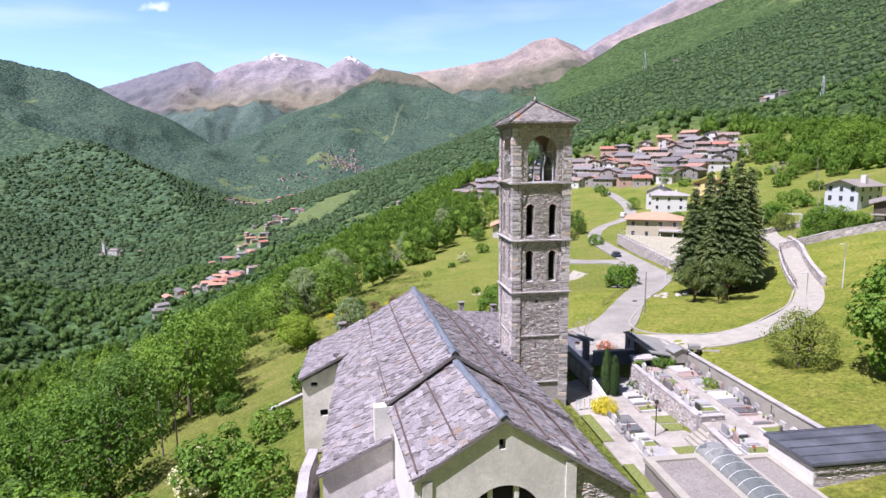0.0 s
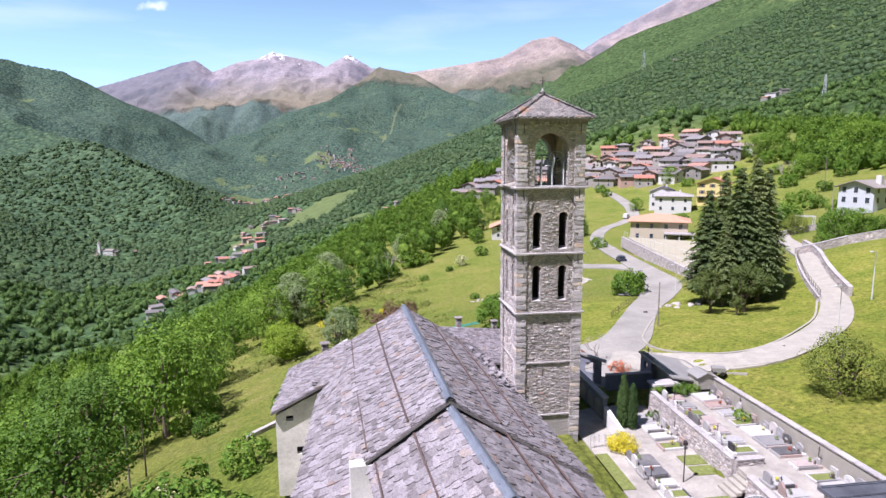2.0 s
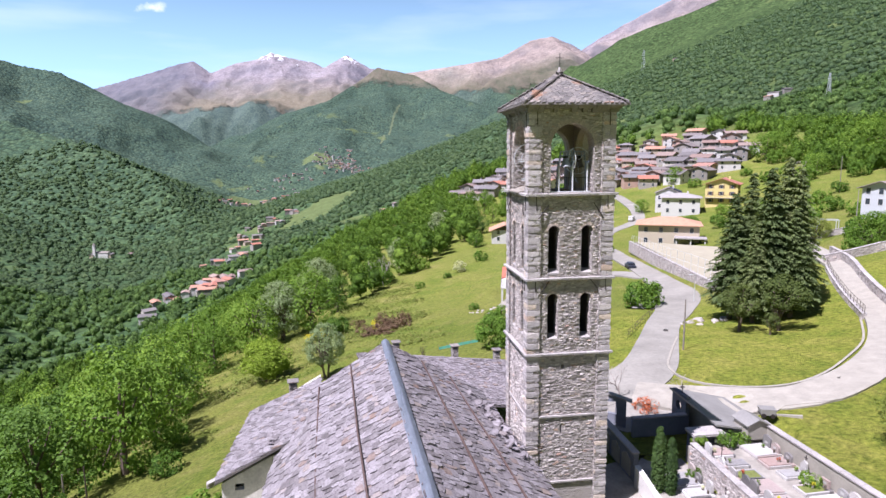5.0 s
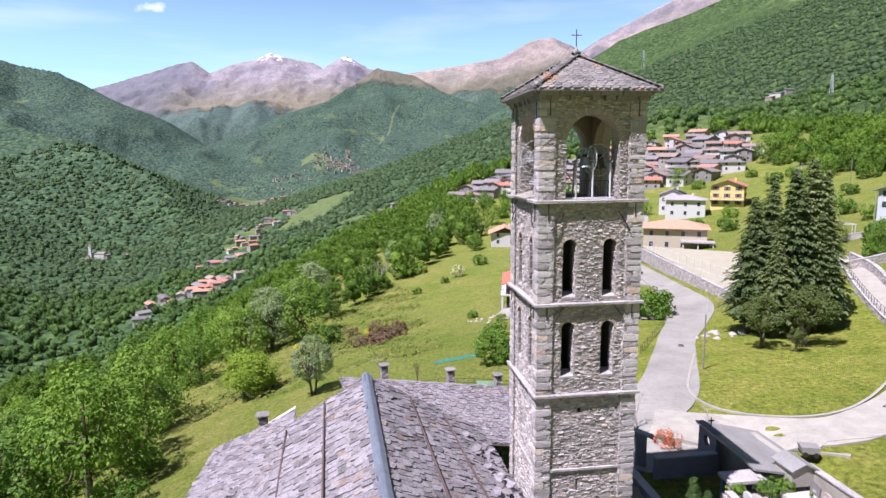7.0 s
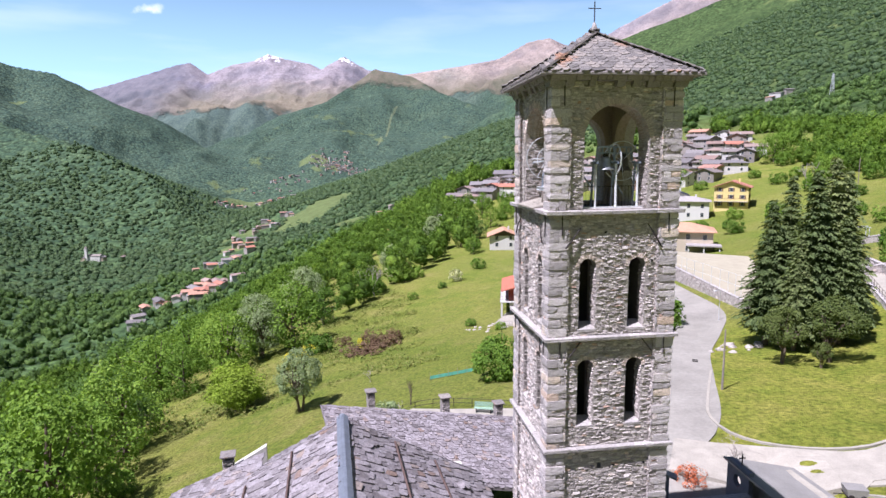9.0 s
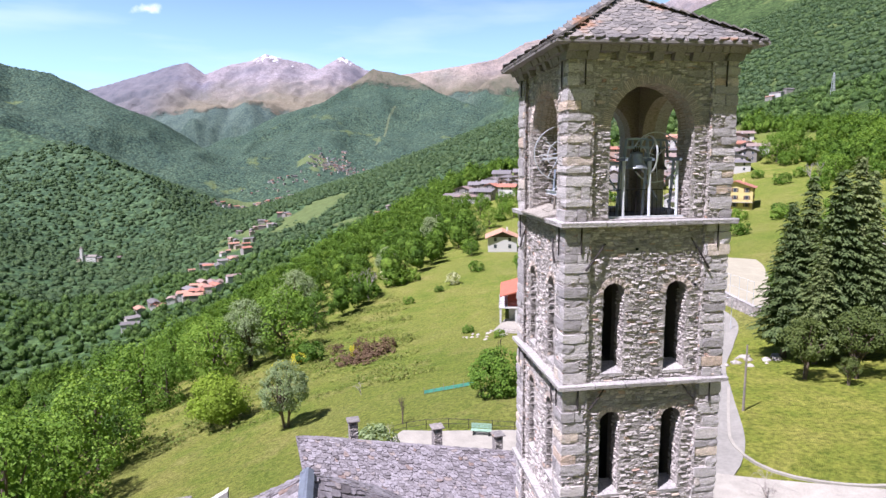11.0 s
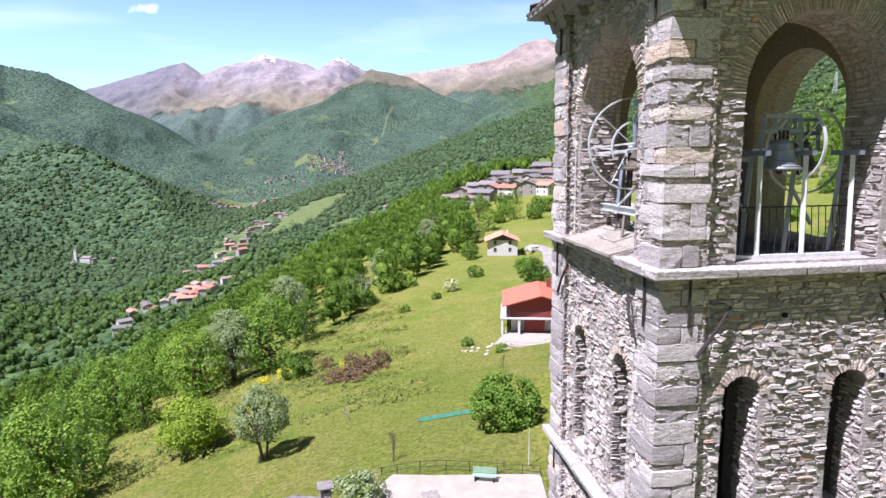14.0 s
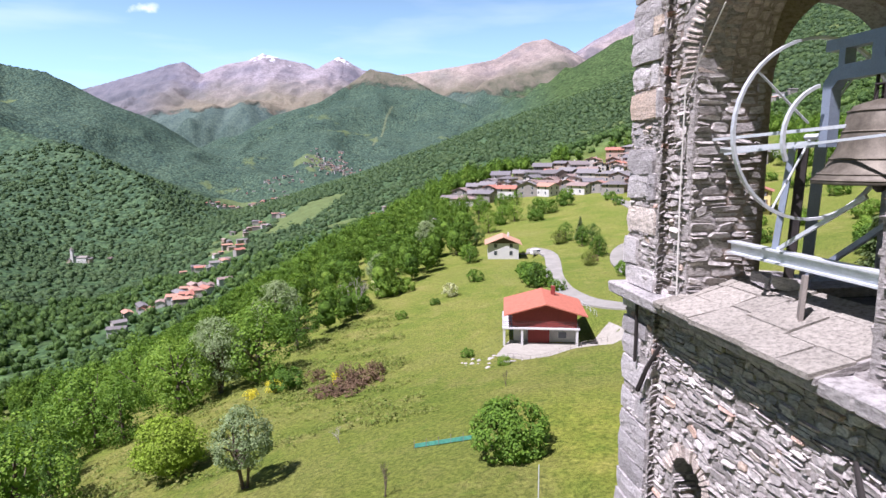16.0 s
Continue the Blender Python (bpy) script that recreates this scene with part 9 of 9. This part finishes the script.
for x in (-1.2, 1.2):
    for y in (-0.82, 0.82):
        part("wheel", lathe([(0.3, -0.1), (0.32, 0), (0.3, 0.1)], 14), M_IRON, car2).matrix_basis = pose(x, y, 0.32, 90)
car2.matrix_basis = pose(51.5, 96, land_at(51.5, 96) + 0.12, 0, 0, 80)
for x, y, turn in ((33.9, 14.8, 30), (35.4, 15.4, 30), (32.6, 13.4, 25), (29.0, 37.6, 60)):
    gz = land_at(x, y) + 0.15
    gd = thing("drain_grate", "dark iron drain grate let into the lane", "drain", pose(x, y, gz, 0, 0, turn))
    part("frame", pierced([(-0.36, -0.28), (0.36, -0.28), (0.36, 0.28), (-0.36, 0.28)], [[(-0.30, -0.22), (0.30, -0.22), (0.30, 0.22), (-0.30, 0.22)]], 0.04, lambda u, v, w: (u, v, 0.03 - w)), M_IRON, gd)
    for k in range(5):
        part("grate_bar", box(-0.30, 0.30, -0.19 + k * 0.09, -0.14 + k * 0.09, -0.01, 0.025), M_IRON, gd)
pg = thing("garden_pergola", "white steel garden pergola on a stone terrace", "pergola", pose(92, 86, land_at(92, 86), 0, 0, -30))
for x, y in ((-1.8, -1.2), (1.8, -1.2), (1.8, 1.2), (-1.8, 1.2)):
    part("post", box(x - 0.06, x + 0.06, y - 0.06, y + 0.06, -0.5, 3.2), M_GALV, pg)
for y in (-1.2, 1.2):
    part("beam", box(-2.0, 2.0, y - 0.06, y + 0.06, 3.2, 3.34), M_GALV, pg)
for x in (-1.8, 0, 1.8):
    part("cross_beam", box(x - 0.05, x + 0.05, -1.14, 1.14, 3.2, 3.32), M_GALV, pg)
# bare rock outcrop with debris below the village, stone heaps by the red house
def boulder(x, y, s, seed, label="pale rock outcrop among the shrubs", flat=0.6):
    g = np.random.default_rng(seed)
    v, f = ball(3)
    nn = np.array([noise.fractal(Vector(q * 1.3) + Vector((seed, 0, 0)), 0.8, 2.0, 5) for q in v])
    v = v * (1 + 0.35 * nn[:, None]) * (s, s * 0.8, s * flat)
    me = mesh_of("boulder", v + (x, y, land_at(x, y)), f, M_ROCK)
    return tagged(new("boulder", me), label, "rock")


M_ROCK = stone_mat("pale bare rock", [(0.0, (0.36, 0.33, 0.30)), (1.0, (0.44, 0.40, 0.365))], grain=3, spread=0.5, relief=0.1)
boulder(31, 256, 9, 1)
boulder(38, 262, 6, 2)
bg_ = random.Random(3)
for k in range(26):
    boulder(12 + bg_.uniform(0, 9), 84 + bg_.uniform(-4, 4) - 2, bg_.uniform(0.12, 0.42), 10 + k, "grey stone in a heap below the red house")
for k in range(14):
    boulder(33 + bg_.uniform(0, 8), 42 + bg_.uniform(-2, 5), bg_.uniform(0.2, 0.6), 60 + k, "pale stone in the rockery by the spruces")
